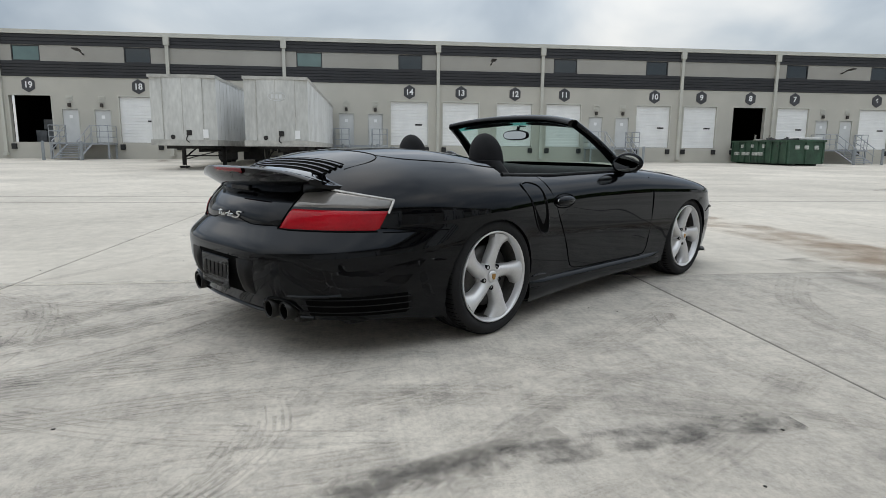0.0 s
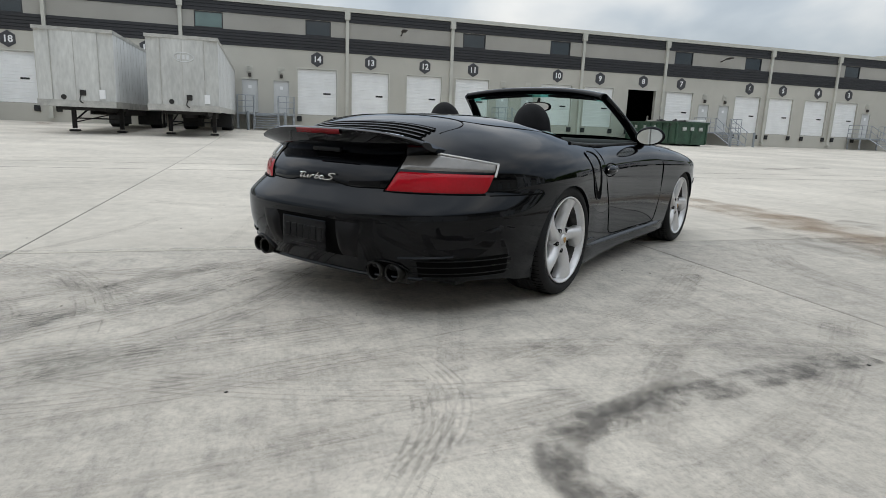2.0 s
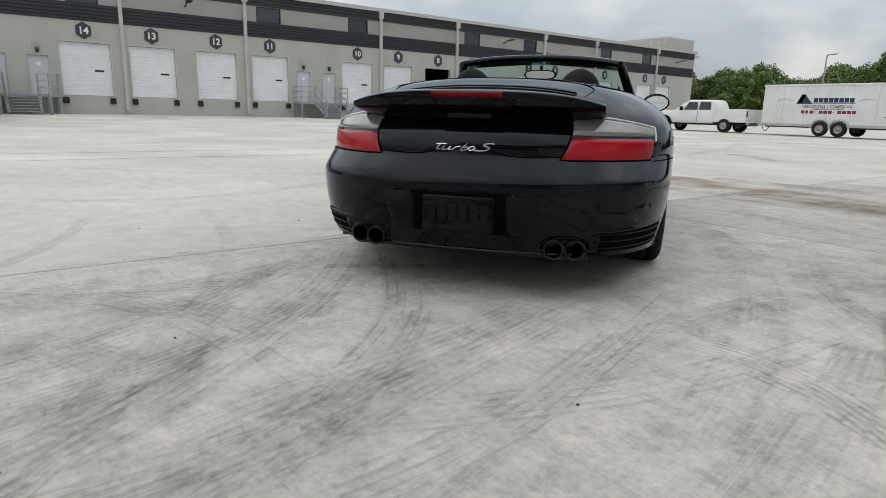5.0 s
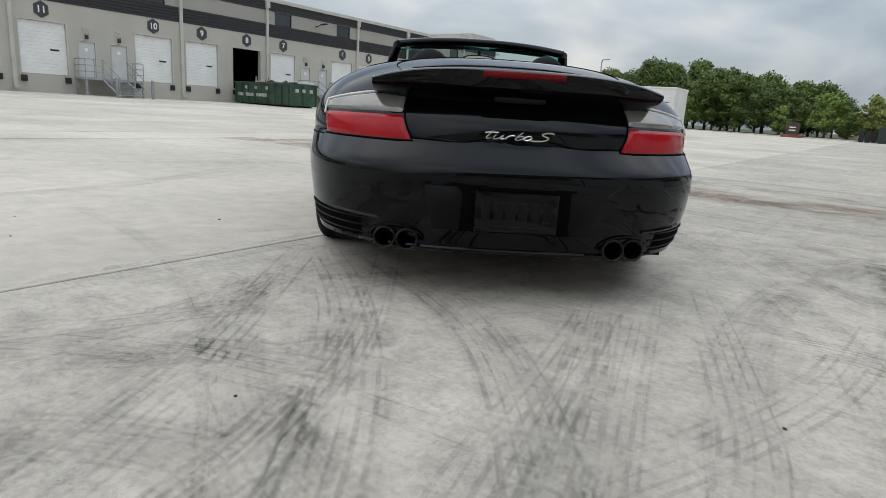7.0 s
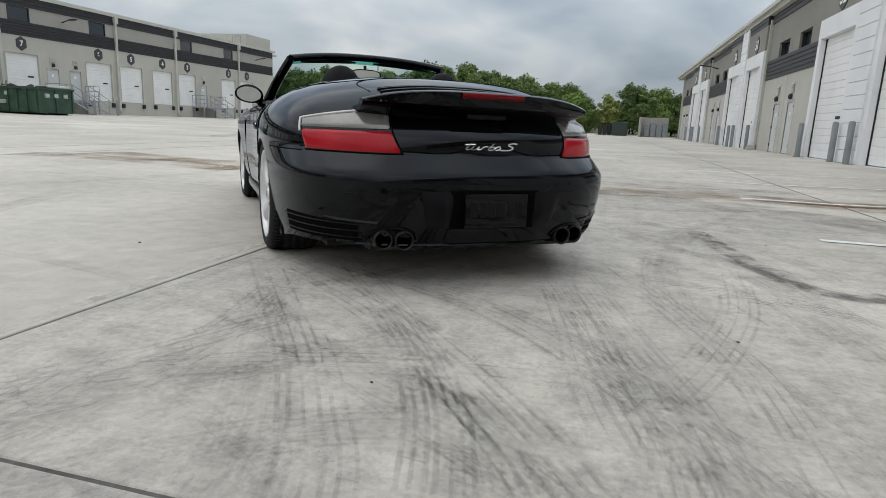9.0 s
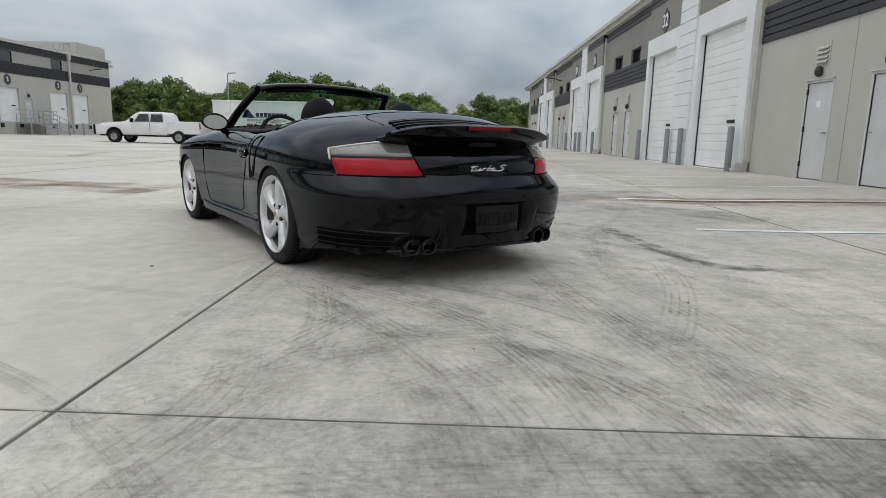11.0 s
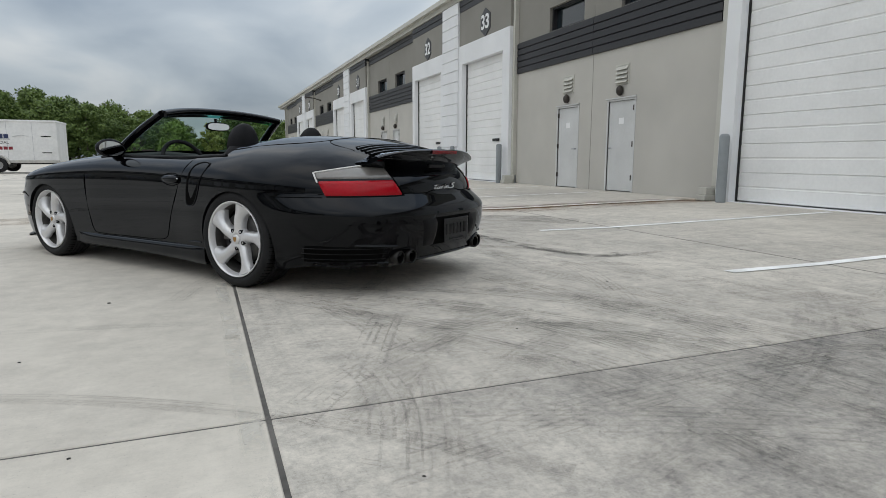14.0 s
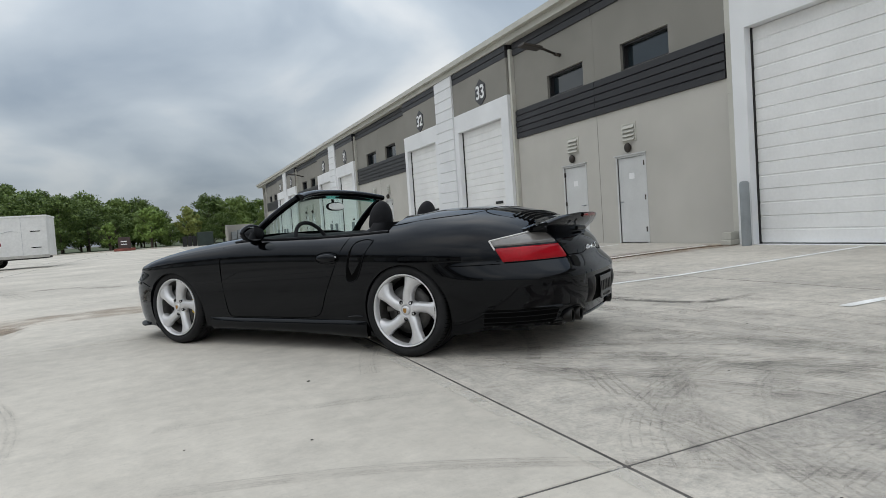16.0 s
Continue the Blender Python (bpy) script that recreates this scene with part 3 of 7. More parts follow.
for a, b, pale in windows:
    bm = bmesh.new()
    for r in ((a, a + 0.06, 6.17, 7.12), (b - 0.06, b, 6.17, 7.12), (a + 0.06, b - 0.06, 6.17, 6.23), (a + 0.06, b - 0.06, 7.06, 7.12)):
        box(bm, XA - 0.12, XA - 0.02, *r)
    w = part("window", bm, M_FRAME, warehouse)
    bm = bmesh.new(); box(bm, XA - 0.09, XA - 0.07, a + 0.06, b - 0.06, 6.23, 7.06)
    part("pane", bm, M_WINDOW_G if pale else M_WINDOW, w)


def arm_light(parent, x, y, z, out):
    bm = bmesh.new()
    tube(bm, [(x, y, z), (x + out * 0.18, y, z + 0.02)], 0.05, 8)
    tube(bm, [(x + out * 0.15, y, z + 0.02), (x + out * 0.55, y, z + 0.14), (x + out * 0.75, y, z + 0.16)], 0.035, 8)
    ob = part("arm_light", bm, M_LAMP, parent, "", 40)
    bm = bmesh.new()
    box(bm, -0.30, 0.30, -0.16, 0.16, -0.035, 0.035)
    bevelled(bm, 0.02)
    part("lamp_head", bm, M_LAMP, ob, "", 0, Matrix.Translation((x + out * 0.95, y, z + 0.17)) @ pose(0, 0, 0, 0, out * -6, 0))


for yy in (-15.2, 10.6, 36.3, 61.5):
    arm_light(warehouse, XA, yy, 6.62, 1)


def dock_stairs(c, label):
    """Steel landing before two service doors, with a flight of open treads to the ground."""
    st = thing("dock_stairs", label, "stairs", pose(XA, c, AZ), "stairs at the docks")
    L, Z = 1.35, DOCK_Z0 - AZ - 0.02
    part("landing", rbox(0.02, L, -1.75, 1.75, Z - 0.12, Z, 0.01, 1), M_GALV, st)
    n = 6
    for k in range(n):
        x = L + 0.02 + k * 0.29
        part("tread", rbox(x, x + 0.28, -0.68, 0.68, Z - (k + 1) * Z / (n + 1) - 0.05, Z - (k + 1) * Z / (n + 1), 0.006, 1), M_GALV, st)
    end = L + n * 0.29
    for s in (-1, 1):
        bm = bmesh.new(); tube(bm, [(L, s * 0.7, Z - 0.1), (end, s * 0.7, 0.06)], 0.07, 4, True, 0.5)
        part("stringer", bm, M_GALV, st)
        bm = bmesh.new()
        for h in (0.55, 1.05):
            tube(bm, [(L - 0.05, s * 0.7, Z + h), (L, s * 0.7, Z + h), (end, s * 0.7, 0.06 + h), (end + 0.12, s * 0.7, 0.0 + h)], 0.024, 6)
        for x, z in ((L, Z), (L + 0.85, Z * 0.52), (end, 0.05)):
            tube(bm, [(x, s * 0.7, max(0, z - 0.1)), (x, s * 0.7, z + 1.05)], 0.024, 6)
        part("handrail", bm, M_GALV, st)
        bm = bmesh.new()
        for h in (0.35, 0.7, 1.05):
            tube(bm, [(0.05, s * 1.72, Z + h), (L - 0.03, s * 1.72, Z + h), (L - 0.03, s * 0.74, Z + h)], 0.024, 6)
        for x, y in ((0.05, 1.72), (L - 0.03, 1.72), (L - 0.03, 1.22), (L - 0.03, 0.76)):
            tube(bm, [(x, s * y, Z - 0.1), (x, s * y, Z + 1.05)], 0.024, 6)
        part("guard_rail", bm, M_GALV, st)
        for x in (0.15, L - 0.08):
            bm = bmesh.new(); box(bm, x - 0.05, x + 0.05, s * 1.68 - 0.05, s * 1.68 + 0.05, 0.0, Z - 0.12)
            part("leg", bm, M_GALV, st)
    return st


for a in WIDE[:4]:
    dock_stairs(a + 4.88, "galvanised steel stairs and landing with railings before dock service doors")
dock_stairs(WIDE[4] + 3.9, "galvanised steel stairs and landing before a single service door")


def bollard(x, y, h, label, group):
    bm = bmesh.new()
    lathe(bm, [(0, 0.085), (h - 0.05, 0.085), (h - 0.015, 0.07), (h, 0.03), (h, 0.0005)], "z", 16)
    return single("bollard", bm, M_BOLLARD, label, "bollard", pose(x, y, ground_z(x)), group, "", 50)


for a in WIDE:
    for dy in (-1.05, 1.05):
        bollard(XA + 3.5, a + 4.88 + dy, 1.1, "grey steel bollard at the foot of the dock stairs", "dock bollards")

# ---------------------------------------------------------------- the near unit building
XB, BZ, B1 = 8.8, 0.08, 71.0
P = 17.25
unit_block = thing("unit_warehouse", "two-tone warehouse with white door surrounds, black ribbed cladding and tall roll doors", "building", kind="structure")
for k in range(-1, 4):
    g0, g1 = 6.85 + P * k, 14.6 + P * k
    w0, w1 = g1 + 0.15, 6.55 + P * (k + 1)
    d1, d2 = (15.22 + P * k, 18.32 + P * k), (20.42 + P * k, 23.5 + P * k)
    m1, m2 = (9.2 + P * k, 10.12 + P * k), (11.38 + P * k, 12.3 + P * k)
    w1 = min(w1, B1)
    near = k in (-1, 0)
    # grey bay
    part("stucco_wall", wall_sheet(g0, g1, 0.0, 3.32, [(*m, BZ, 2.14) for m in (m1, m2)], XB, XB + 0.3), M_B_WALL, unit_block)
    wins = [(8.3 + P * k, 9.82 + P * k), (11.26 + P * k, 12.88 + P * k)]
    part("upper_stucco", wall_sheet(g0, g1, 4.2, 5.87, [(*w, 4.21, 4.84) for w in wins], XB, XB + 0.3), M_B_UPPER, unit_block, "taupe stucco")
    bm = bmesh.new(); box(bm, XB + 0.01, XB + 0.3, g0, g1, 3.32, 4.2); box(bm, XB + 0.01, XB + 0.3, g0, g1, 5.87, 6.27)
    part("band_backing", bm, M_CLAD, unit_block)
    mid = 10.8 + P * k
    for s0, s1 in ((g0, mid - 0.006), (mid + 0.006, g1)):
        slat_band("cladding_band", s0, s1, 3.32, 4.2, XB, -1, unit_block, 0.175)
        slat_band("cladding_band", s0, s1, 5.87, 6.27, XB, -1, unit_block, 0.175)
    bm = bmesh.new(); box(bm, XB - 0.003, XB - 0.0005, mid - 0.008, mid + 0.008, BZ, 3.31); box(bm, XB - 0.003, XB - 0.0005, mid - 0.008, mid + 0.008, 4.21, 5.86)
    part("panel_joint", bm, M_B_UPPER, unit_block)
    for a, b in wins:
        bm = bmesh.new()
        for r in ((a, a + 0.05, 4.21, 4.84), (b - 0.05, b, 4.21, 4.84), (a + 0.05, b - 0.05, 4.21, 4.26), (a + 0.05, b - 0.05, 4.79, 4.84)):
            box(bm, XB + 0.08, XB + 0.26, *r)
        w = part("window", bm, M_FRAME, unit_block)
        bm = bmesh.new(); box(bm, XB + 0.2, XB + 0.22, a + 0.05, b - 0.05, 4.26, 4.79)
        part("pane", bm, M_WINDOW, w)
    for i, (a, b) in enumerate((m1, m2)):
        c = (a + b) / 2
        bm = bmesh.new()
        box(bm, XB - 0.012, XB + 0.1, a - 0.05, a, BZ, 2.19); box(bm, XB - 0.012, XB + 0.1, b, b + 0.05, BZ, 2.19); box(bm, XB - 0.012, XB + 0.1, a, b, 2.14, 2.19)
        part("door_frame", bm, M_DOORGREY, unit_block)
        bm = bmesh.new(); box(bm, XB - 0.05, XB - 0.012, a - 0.08, b + 0.08, 2.19, 2.215)
        part("drip_cap", bm, M_DOORGREY, unit_block)
        d = part("service_door", rbox(XB + 0.02, XB + 0.07, a + 0.004, b - 0.004, BZ + 0.02, 2.137, 0.004, 1), M_DOORGREY, unit_block, "light grey steel service door")
        hy = a + 0.08 if i == 1 else b - 0.08
        hy2 = b - 0.015 if i == 1 else a + 0.015
        bm = bmesh.new(); tube(bm, [(XB + 0.02, hy, 1.08), (XB - 0.035, hy, 1.08)], 0.014, 8)
        tube(bm, [(XB - 0.035, hy, 1.08), (XB - 0.035, hy + (0.11 if i == 1 else -0.11), 1.08)], 0.012, 8)
        part("lever_handle", bm, M_GALV, d)
        for hz in (0.35, 1.1, 1.9):
            part("hinge", rbox(XB - 0.02, XB + 0.015, hy2 - 0.02, hy2 + 0.02, hz, hz + 0.12, 0.006, 1), M_LAMP, d)
        part("door_notice", rbox(XB + 0.013, XB + 0.019, c - 0.09, c + 0.09, 1.62, 1.76, 0.001, 1), M_DIGIT, d, "small white notice")
        bm = bmesh.new()
        box(bm, XB - 0.02, XB - 0.0005, c - 0.24, c - 0.2, 2.5, 2.95); box(bm, XB - 0.02, XB - 0.0005, c + 0.2, c + 0.24, 2.5, 2.95)
        box(bm, XB - 0.02, XB - 0.0005, c - 0.2, c + 0.2, 2.91, 2.95); box(bm, XB - 0.02, XB - 0.0005, c - 0.2, c + 0.2, 2.5, 2.54)
        v = part("wall_vent", bm, M_TRIM, unit_block)
        for j in range(4):
            bm = bmesh.new(); box(bm, -0.004, 0.004, -0.2, 0.2, -0.06, 0.06)
            part("louvre", bm, M_TRIM, v, "", 0, Matrix.Translation((XB - 0.03, c, 2.585 + 0.094 * j)) @ pose(0, 0, 0, 0, 32, 0))
        bm = bmesh.new()
        bmesh.ops.create_uvsphere(bm, u_segments=16, v_segments=10, radius=0.1)
        bmesh.ops.scale(bm, vec=(0.85, 0.8, 1.15), verts=bm.verts)
        part("wall_lamp", bm, M_LAMP, unit_block, "bronze oval wall lamp", 60, pose(XB - 0.07, c, 2.36))
    # white bay, standing proud of the grey one
    X = XB - 0.22
    if w1 - w0 > 5:
        dz = 4.1
        part("white_surround", wall_sheet(w0, w1, 0.0, 4.73, [(*d, BZ, dz) for d in (d1, d2) if d[1] < w1], X, XB + 0.3), M_B_WHITE, unit_block)
        part("sign_panel", wall_sheet(w0, w1, 4.73, 5.87, [], X + 0.02, XB + 0.3), M_B_UPPER, unit_block, "taupe stucco")
        bm = bmesh.new(); box(bm, X + 0.06, XB + 0.3, w0, w1, 5.87, 6.27)
        part("band_backing", bm, M_CLAD, unit_block)
        slat_band("cladding_band", w0, d1[1] + 0.28, 5.87, 6.27, X + 0.05, -1, unit_block, 0.175)
        slat_band("cladding_band", d2[0] - 0.28, w1, 5.87, 6.27, X + 0.05, -1, unit_block, 0.175)
        # ribbed white pier between the doors
        p0, p1 = d1[1] + 0.3, d2[0] - 0.3
        bm = bmesh.new()
        prof = []
        n = 16
        for j in range(n):
            a, c = BZ + (6.26 - BZ) * j / n, BZ + (6.26 - BZ) * (j + 1) / n
            prof += [(0.015, a), (0.05, a + 0.012), (0.05, c - 0.02), (0.015, c)]
        rows = [[(X - d, yy, z) for d, z in prof] for yy in (p0, p1)]
        grid(bm, rows)
        for row in rows:
            bm.faces.new([bm.verts.new(q) for q in row] + [bm.verts.new((X + 0.03, row[0][1], 6.26)), bm.verts.new((X + 0.03, row[0][1], BZ))])
        bmesh.ops.recalc_face_normals(bm, faces=list(bm.faces))
        part("ribbed_pier", bm, M_B_WHITE, unit_block, "white horizontally ribbed pier")
        for i, (a, b) in enumerate((d1, d2)):
            if b > w1:
                continue
            bm = bmesh.new()
            sectional_door(bm, a + 0.02, b - 0.02, BZ + 0.02, dz - 0.004, XB - 0.02, -1, 8, 1)
            dd = part("roll_door", bm, M_DOCKDOOR, unit_block, "tall white ribbed sectional door")
            if k >= 0:
                part("door_grip", rbox(XB - 0.06, XB - 0.02, a + 0.5, a + 0.95, 1.38, 1.47, 0.008, 1), M_BLACK, dd)
            bm = bmesh.new()
            for r in ((a, a + 0.02, BZ, dz), (b - 0.02, b, BZ, dz)):
                box(bm, X + 0.16, XB - 0.0, *r)
            part("door_gasket", bm, M_BLACK, unit_block)
            if k >= 0:
                c = (a + b) / 2 - 0.3 + 0.2 * i
                bm = bmesh.new()
                R = 0.44
                hexa = [(c + R * 0.9 * math.sin(q * math.pi / 3), 5.17 + R * math.cos(q * math.pi / 3)) for q in range(6)]
                fr = [bm.verts.new((X - 0.008, p, q)) for p, q in hexa]
                bk = [bm.verts.new((X + 0.019, p, q)) for p, q in hexa]
                bm.faces.new(fr)
                for q in range(6):
                    bm.faces.new((fr[q], bk[q], bk[(q + 1) % 6], fr[(q + 1) % 6]))
                bmesh.ops.recalc_face_normals(bm, faces=list(bm.faces))
                sg = part("unit_number", bm, M_SIGN, unit_block, "dark grey hexagonal unit number")
                lettering(str(33 - i - 2 * k), 0.62, M_DIGIT, Matrix.Translation((X - 0.014, c, 5.16)) @ pose(0, 0, 0, 90, 0, -90), sg, "digits", 0.003, 0.014)
        for yy in (6.24 + P * (k + 1), 14.98 + P * k, 18.75 + P * k, 20.05 + P * k):
            if yy < w1:
                bollard(XB - 0.24 - 0.17, yy, 1.2, "blue-grey steel bollard guarding a roll door jamb", "unit bollards")
    for yy in (g0 - 0.16, g1 + 0.075):
        bm = bmesh.new()
        box(bm, XB - 0.12, XB + 0.02, yy - 0.06, yy + 0.06, BZ + 0.25, 6.1)
        ds = part("downspout", bm, M_TRIM, unit_block)
        bm = bmesh.new()
        for hz in (1.2, 3.0, 4.6):
            box(bm, XB - 0.126, XB - 0.12, yy - 0.065, yy + 0.065, hz, hz + 0.03)
        part("strap", bm, M_TRIM, ds)
        if yy < g0 or k < 2:
            bm = bmesh.new()
            box(bm, XB - 0.40, XB - 0.06, yy - 0.10, yy + 0.10, BZ + 0.10, BZ + 0.24)
            box(bm, XB - 0.44, XB - 0.10, yy - 0.12, yy + 0.12, BZ + 0.001, BZ + 0.10)
            part("splash_box", bevelled(bm, 0.01, 1), M_TRIM, ds, "grey spout box")
    if k in (0, 2):
        arm_light(unit_block, XB, 12.2 + P * k, 5.25, -1)
bm = bmesh.new(); box(bm, XB - 0.42, XB + 30, -10.4, B1 + 0.3, 6.45, 6.62); box(bm, XB - 0.26, XB + 30, -10.4, B1 + 0.3, 6.27, 6.45)
part("roof_edge", bm, M_TRIM, unit_block, "pale metal gutter edge")
bm = bmesh.new(); box(bm, XB + 0.3, XB + 30, B1, B1 + 0.3, 0, 6.27)
part("end_wall", bm, M_B_WALL, unit_block)
# unseen plain wall, added to even out reflections in the car's paint
bm = bmesh.new(); box(bm, XB - 0.1, XB + 30, -60, -10.42, 0, 6.45)
part("plain_far_wing", bm, M_B_WALL, unit_block)

# parking stripes before the roll doors
for yy in (1.40, 4.16, 7.13, 9.75, 12.5):
    bm = bmesh.new()
    grid(bm, [[(x, yy - 0.05, ground_z(x) + 0.005), (x, yy + 0.05, ground_z(x) + 0.005)] for x in (3.48, 4.5, 6.0, 8.35)])
    for f in bm.faces:
        if f.normal.z < 0:
            f.normal_flip()
    part("parking_stripe", bm, M_WHITE_LINE, ground, "white painted parking stripe")

# ---------------------------------------------------------------- the black convertible
M_PAINT = mat("black_car_paint", (0.0012, 0.0012, 0.0016), rough=0.3, var=0.1, scale=3, spec=0.0)


def add_lacquer(m):
    """Clear lacquer over the paint: a mirror-like coat that follows the law for its refraction."""
    n, l = m.node_tree.nodes, m.node_tree.links
    fr = n.new("ShaderNodeFresnel"); fr.inputs["IOR"].default_value = 1.33
    gl = n.new("ShaderNodeBsdfGlossy"); gl.inputs["Roughness"].default_value = 0.015; gl.inputs["Color"].default_value = (0.90, 0.94, 1.0, 1)
    mx = n.new("ShaderNodeMixShader")
    l.new(fr.outputs[0], mx.inputs[0]); l.new(n["Principled BSDF"].outputs[0], mx.inputs[1]); l.new(gl.outputs[0], mx.inputs[2])
    l.new(mx.outputs[0], n["Material Output"].inputs[0])


add_lacquer(M_PAINT)
M_CARTRIM = mat("satin_black_plastic", (0.005, 0.005, 0.006), rough=0.42, var=0.15, scale=10, fine=200, spec=0.14)
M_CLOTH = mat("black_canvas_and_leather", (0.014, 0.014, 0.016), rough=0.7, var=0.2, scale=12, fine=300, bump=0.3, spec=0.2)
# near-black for seams; also paints shade into wheel wells and openings
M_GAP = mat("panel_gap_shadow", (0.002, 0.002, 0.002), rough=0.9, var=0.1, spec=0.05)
M_TYRE = mat("tyre_rubber", (0.014, 0.014, 0.015), rough=0.75, var=0.2, scale=8, fine=120, bump=0.4, spec=0.25)
M_RIM = mat("silver_alloy", (0.66, 0.66, 0.67), rough=0.30, metal=0.5, var=0.06, scale=6, fine=90)
M_BARREL = mat("dusty_dark_barrel", (0.11, 0.105, 0.10), rough=0.5, metal=0.5, var=0.2, scale=10)
M_DISC = mat("brake_disc_steel", (0.07, 0.068, 0.066), rough=0.4, metal=0.8, var=0.2, scale=10)
M_YELLOW = mat("yellow_caliper_paint", (0.62, 0.42, 0.02), rough=0.35, var=0.1)
M_GOLD = mat("gold_wheel_crest", (0.50, 0.28, 0.08), rough=0.35, metal=0.6, var=0.2)
M_RED = mat("red_lamp_lens", (0.38, 0.004, 0.012), rough=0.12, var=0.12, scale=5, fine=90, spec=0.3)
M_RED_DIM = mat("unlit_brake_lens", (0.17, 0.004, 0.008), rough=0.2, var=0.15, scale=9, fine=90, spec=0.2)
M_SMOKE = mat("smoked_clear_lens", (0.17, 0.16, 0.15), rough=0.12, var=0.12, scale=5, fine=30, coat=1.0)
M_LENS_EDGE = mat("clear_lens_rim", (0.62, 0.60, 0.58), rough=0.12, var=0.1, coat=1.0)
M_CHROME = mat("bright_chrome", (0.78, 0.78, 0.78), rough=0.12, metal=1.0, var=0.03)
M_PIPE = mat("dark_exhaust_steel", (0.02, 0.019, 0.018), rough=0.3, metal=0.6, var=0.2, scale=15)
M_MIRROR = mat("mirror_glass", (0.75, 0.78, 0.78), rough=0.02, metal=1.0, var=0.01)
M_SHIELD = glass("green_tinted_windscreen", (0.72, 0.86, 0.81))
M_BAND = glass("green_shade_band", (0.10, 0.45, 0.40))

CAR_M = pose(0.722, 2.653, 0.0, 0, 0, 37.0)
car = thing("convertible_car", "glossy black sports convertible with lowered roof and large rear wing", "car", CAR_M)

ZW = 0.62
YR0, YF0 = -0.10, 2.45
f_W = curve1([(-1.15, 0.885), (-0.5, 0.905), (0, 0.917), (0.35, 0.897), (0.7, 0.868), (1.2, 0.856), (1.8, 0.868), (2.35, 0.885), (2.8, 0.872), (3.4, 0.82)])
f_KW = curve1([(0.10, 0.925), (0.17, 0.94), (0.24, 0.962), (0.36, 0.985), (0.50, 0.999), (0.62, 1.0)])
f_YR = curve1([(0.10, -1.00), (0.20, -1.045), (0.30, -1.09), (0.40, -1.118), (0.50, -1.122), (0.53, -1.112), (0.58, -1.075), (0.62, -1.045)])
f_YF = curve1([(0.10, 3.30), (0.25, 3.34), (0.45, 3.335), (0.55, 3.28), (0.62, 3.20)])
f_ZB = curve1([(-1.15, 0.205), (-0.5, 0.185), (-0.35, 0.16), (0.3, 0.125), (1.0, 0.14), (1.8, 0.155), (2.7, 0.14), (3.4, 0.14)])
f_ZT = curve1([(-1.06, 0.63), (-1.03, 0.70), (-0.95, 0.775), (-0.78, 0.872), (-0.60, 0.942), (-0.40, 0.980), (-0.10, 0.995), (0.12, 0.975), (0.45, 0.925), (0.8, 0.905), (1.5, 0.90), (1.85, 0.875), (2.2, 0.838), (2.6, 0.775), (3.0, 0.69), (3.2, 0.63), (3.4, 0.62)])
f_N = curve1([(-1.06, 2.1), (-0.6, 2.45), (-0.2, 2.6), (0.1, 2.8), (0.5, 3.4), (1.2, 4.0), (2.3, 4.2), (3.0, 3.0), (3.4, 2.4)])
PR, PF = 2.5, 2.5


def outline(q, z):
    """The plan outline of the body at a height: q runs 0 (rear middle), 1 (rear quarter), 3 (front wing), 4 (front middle)."""
    z = min(z, ZW)
    if q <= 1:
        a = (1 - q) * math.pi / 2
        p = PR + 0.6 * min(1.0, (ZW - z) / 0.10)
        y = YR0 - (YR0 - f_YR(z)) * max(0.0, math.sin(a)) ** (2 / p)
        return f_W(y) * f_KW(z) * max(0.0, math.cos(a)) ** (2 / p), y
    if q >= 3:
        a = (q - 3) * math.pi / 2
        y = YF0 + (f_YF(z) - YF0) * max(0.0, math.sin(a)) ** (2 / PF)
        return f_W(y) * f_KW(z) * max(0.0, math.cos(a)) ** (2 / PF), y
    y = YR0 + (YF0 - YR0) * (q - 1) / 2
    return f_W(y) * f_KW(z), y


def half_width(y):
    w = f_W(y)
    if y < YR0:
        u = min(1.0, (YR0 - y) / (YR0 - f_YR(ZW)))
        w *= max(0.0, 1 - u ** PR) ** (1 / PR)
    if y > YF0:
        u = min(1.0, (y - YF0) / (f_YF(ZW) - YF0))
        w *= max(0.0, 1 - u ** PF) ** (1 / PF)
    return w


def top_z(x, y):
    """The height of the upper body over a place in plan."""
    w = half_width(y)
    n = f_N(y)
    u = min(1.0, abs(x) / w) if w > 1e-5 else 1.0
    return ZW + (f_ZT(y) - ZW) * max(0.0, 1 - u ** n) ** (1 / n)


def spine_y(y):
    if y < YR0:
        return YR0 - (YR0 - y) / (YR0 - f_YR(ZW)) * (YR0 + 0.45)
    if y > YF0:
        return YF0 + (y - YF0) / (f_YF(ZW) - YF0) * 0.3
    return y


def dome(q, rho):
    x, y = outline(q, ZW)
    px, py = x * (1 - rho), y * (1 - rho) + spine_y(y) * rho
    z = top_z(px, py) if rho > 0 else ZW
    return Vector((px, py, z))


def skin(q, z, out=0.0):
    """A place on the body by outline and height, moved out by some millimetres."""
    def at(q, z):
        if z <= ZW:
            x, y = outline(q, z)
            return Vector((x, y, z))
        a, b = 0.0, 1.0
        for _ in range(26):
            m = (a + b) / 2
            if dome(q, m).z < z:
                a = m
            else:
                b = m
        return dome(q, (a + b) / 2)
    p = at(q, z)
    if out:
        e = 0.004
        du, dv = at(q + e, z) - at(q - e, z), at(q, z + e) - at(q, z - e)
        nrm = du.cross(dv).normalized()
        if nrm.x < 0 and p.x > 0.2:
            nrm = -nrm
        p = p + nrm * out
    return p


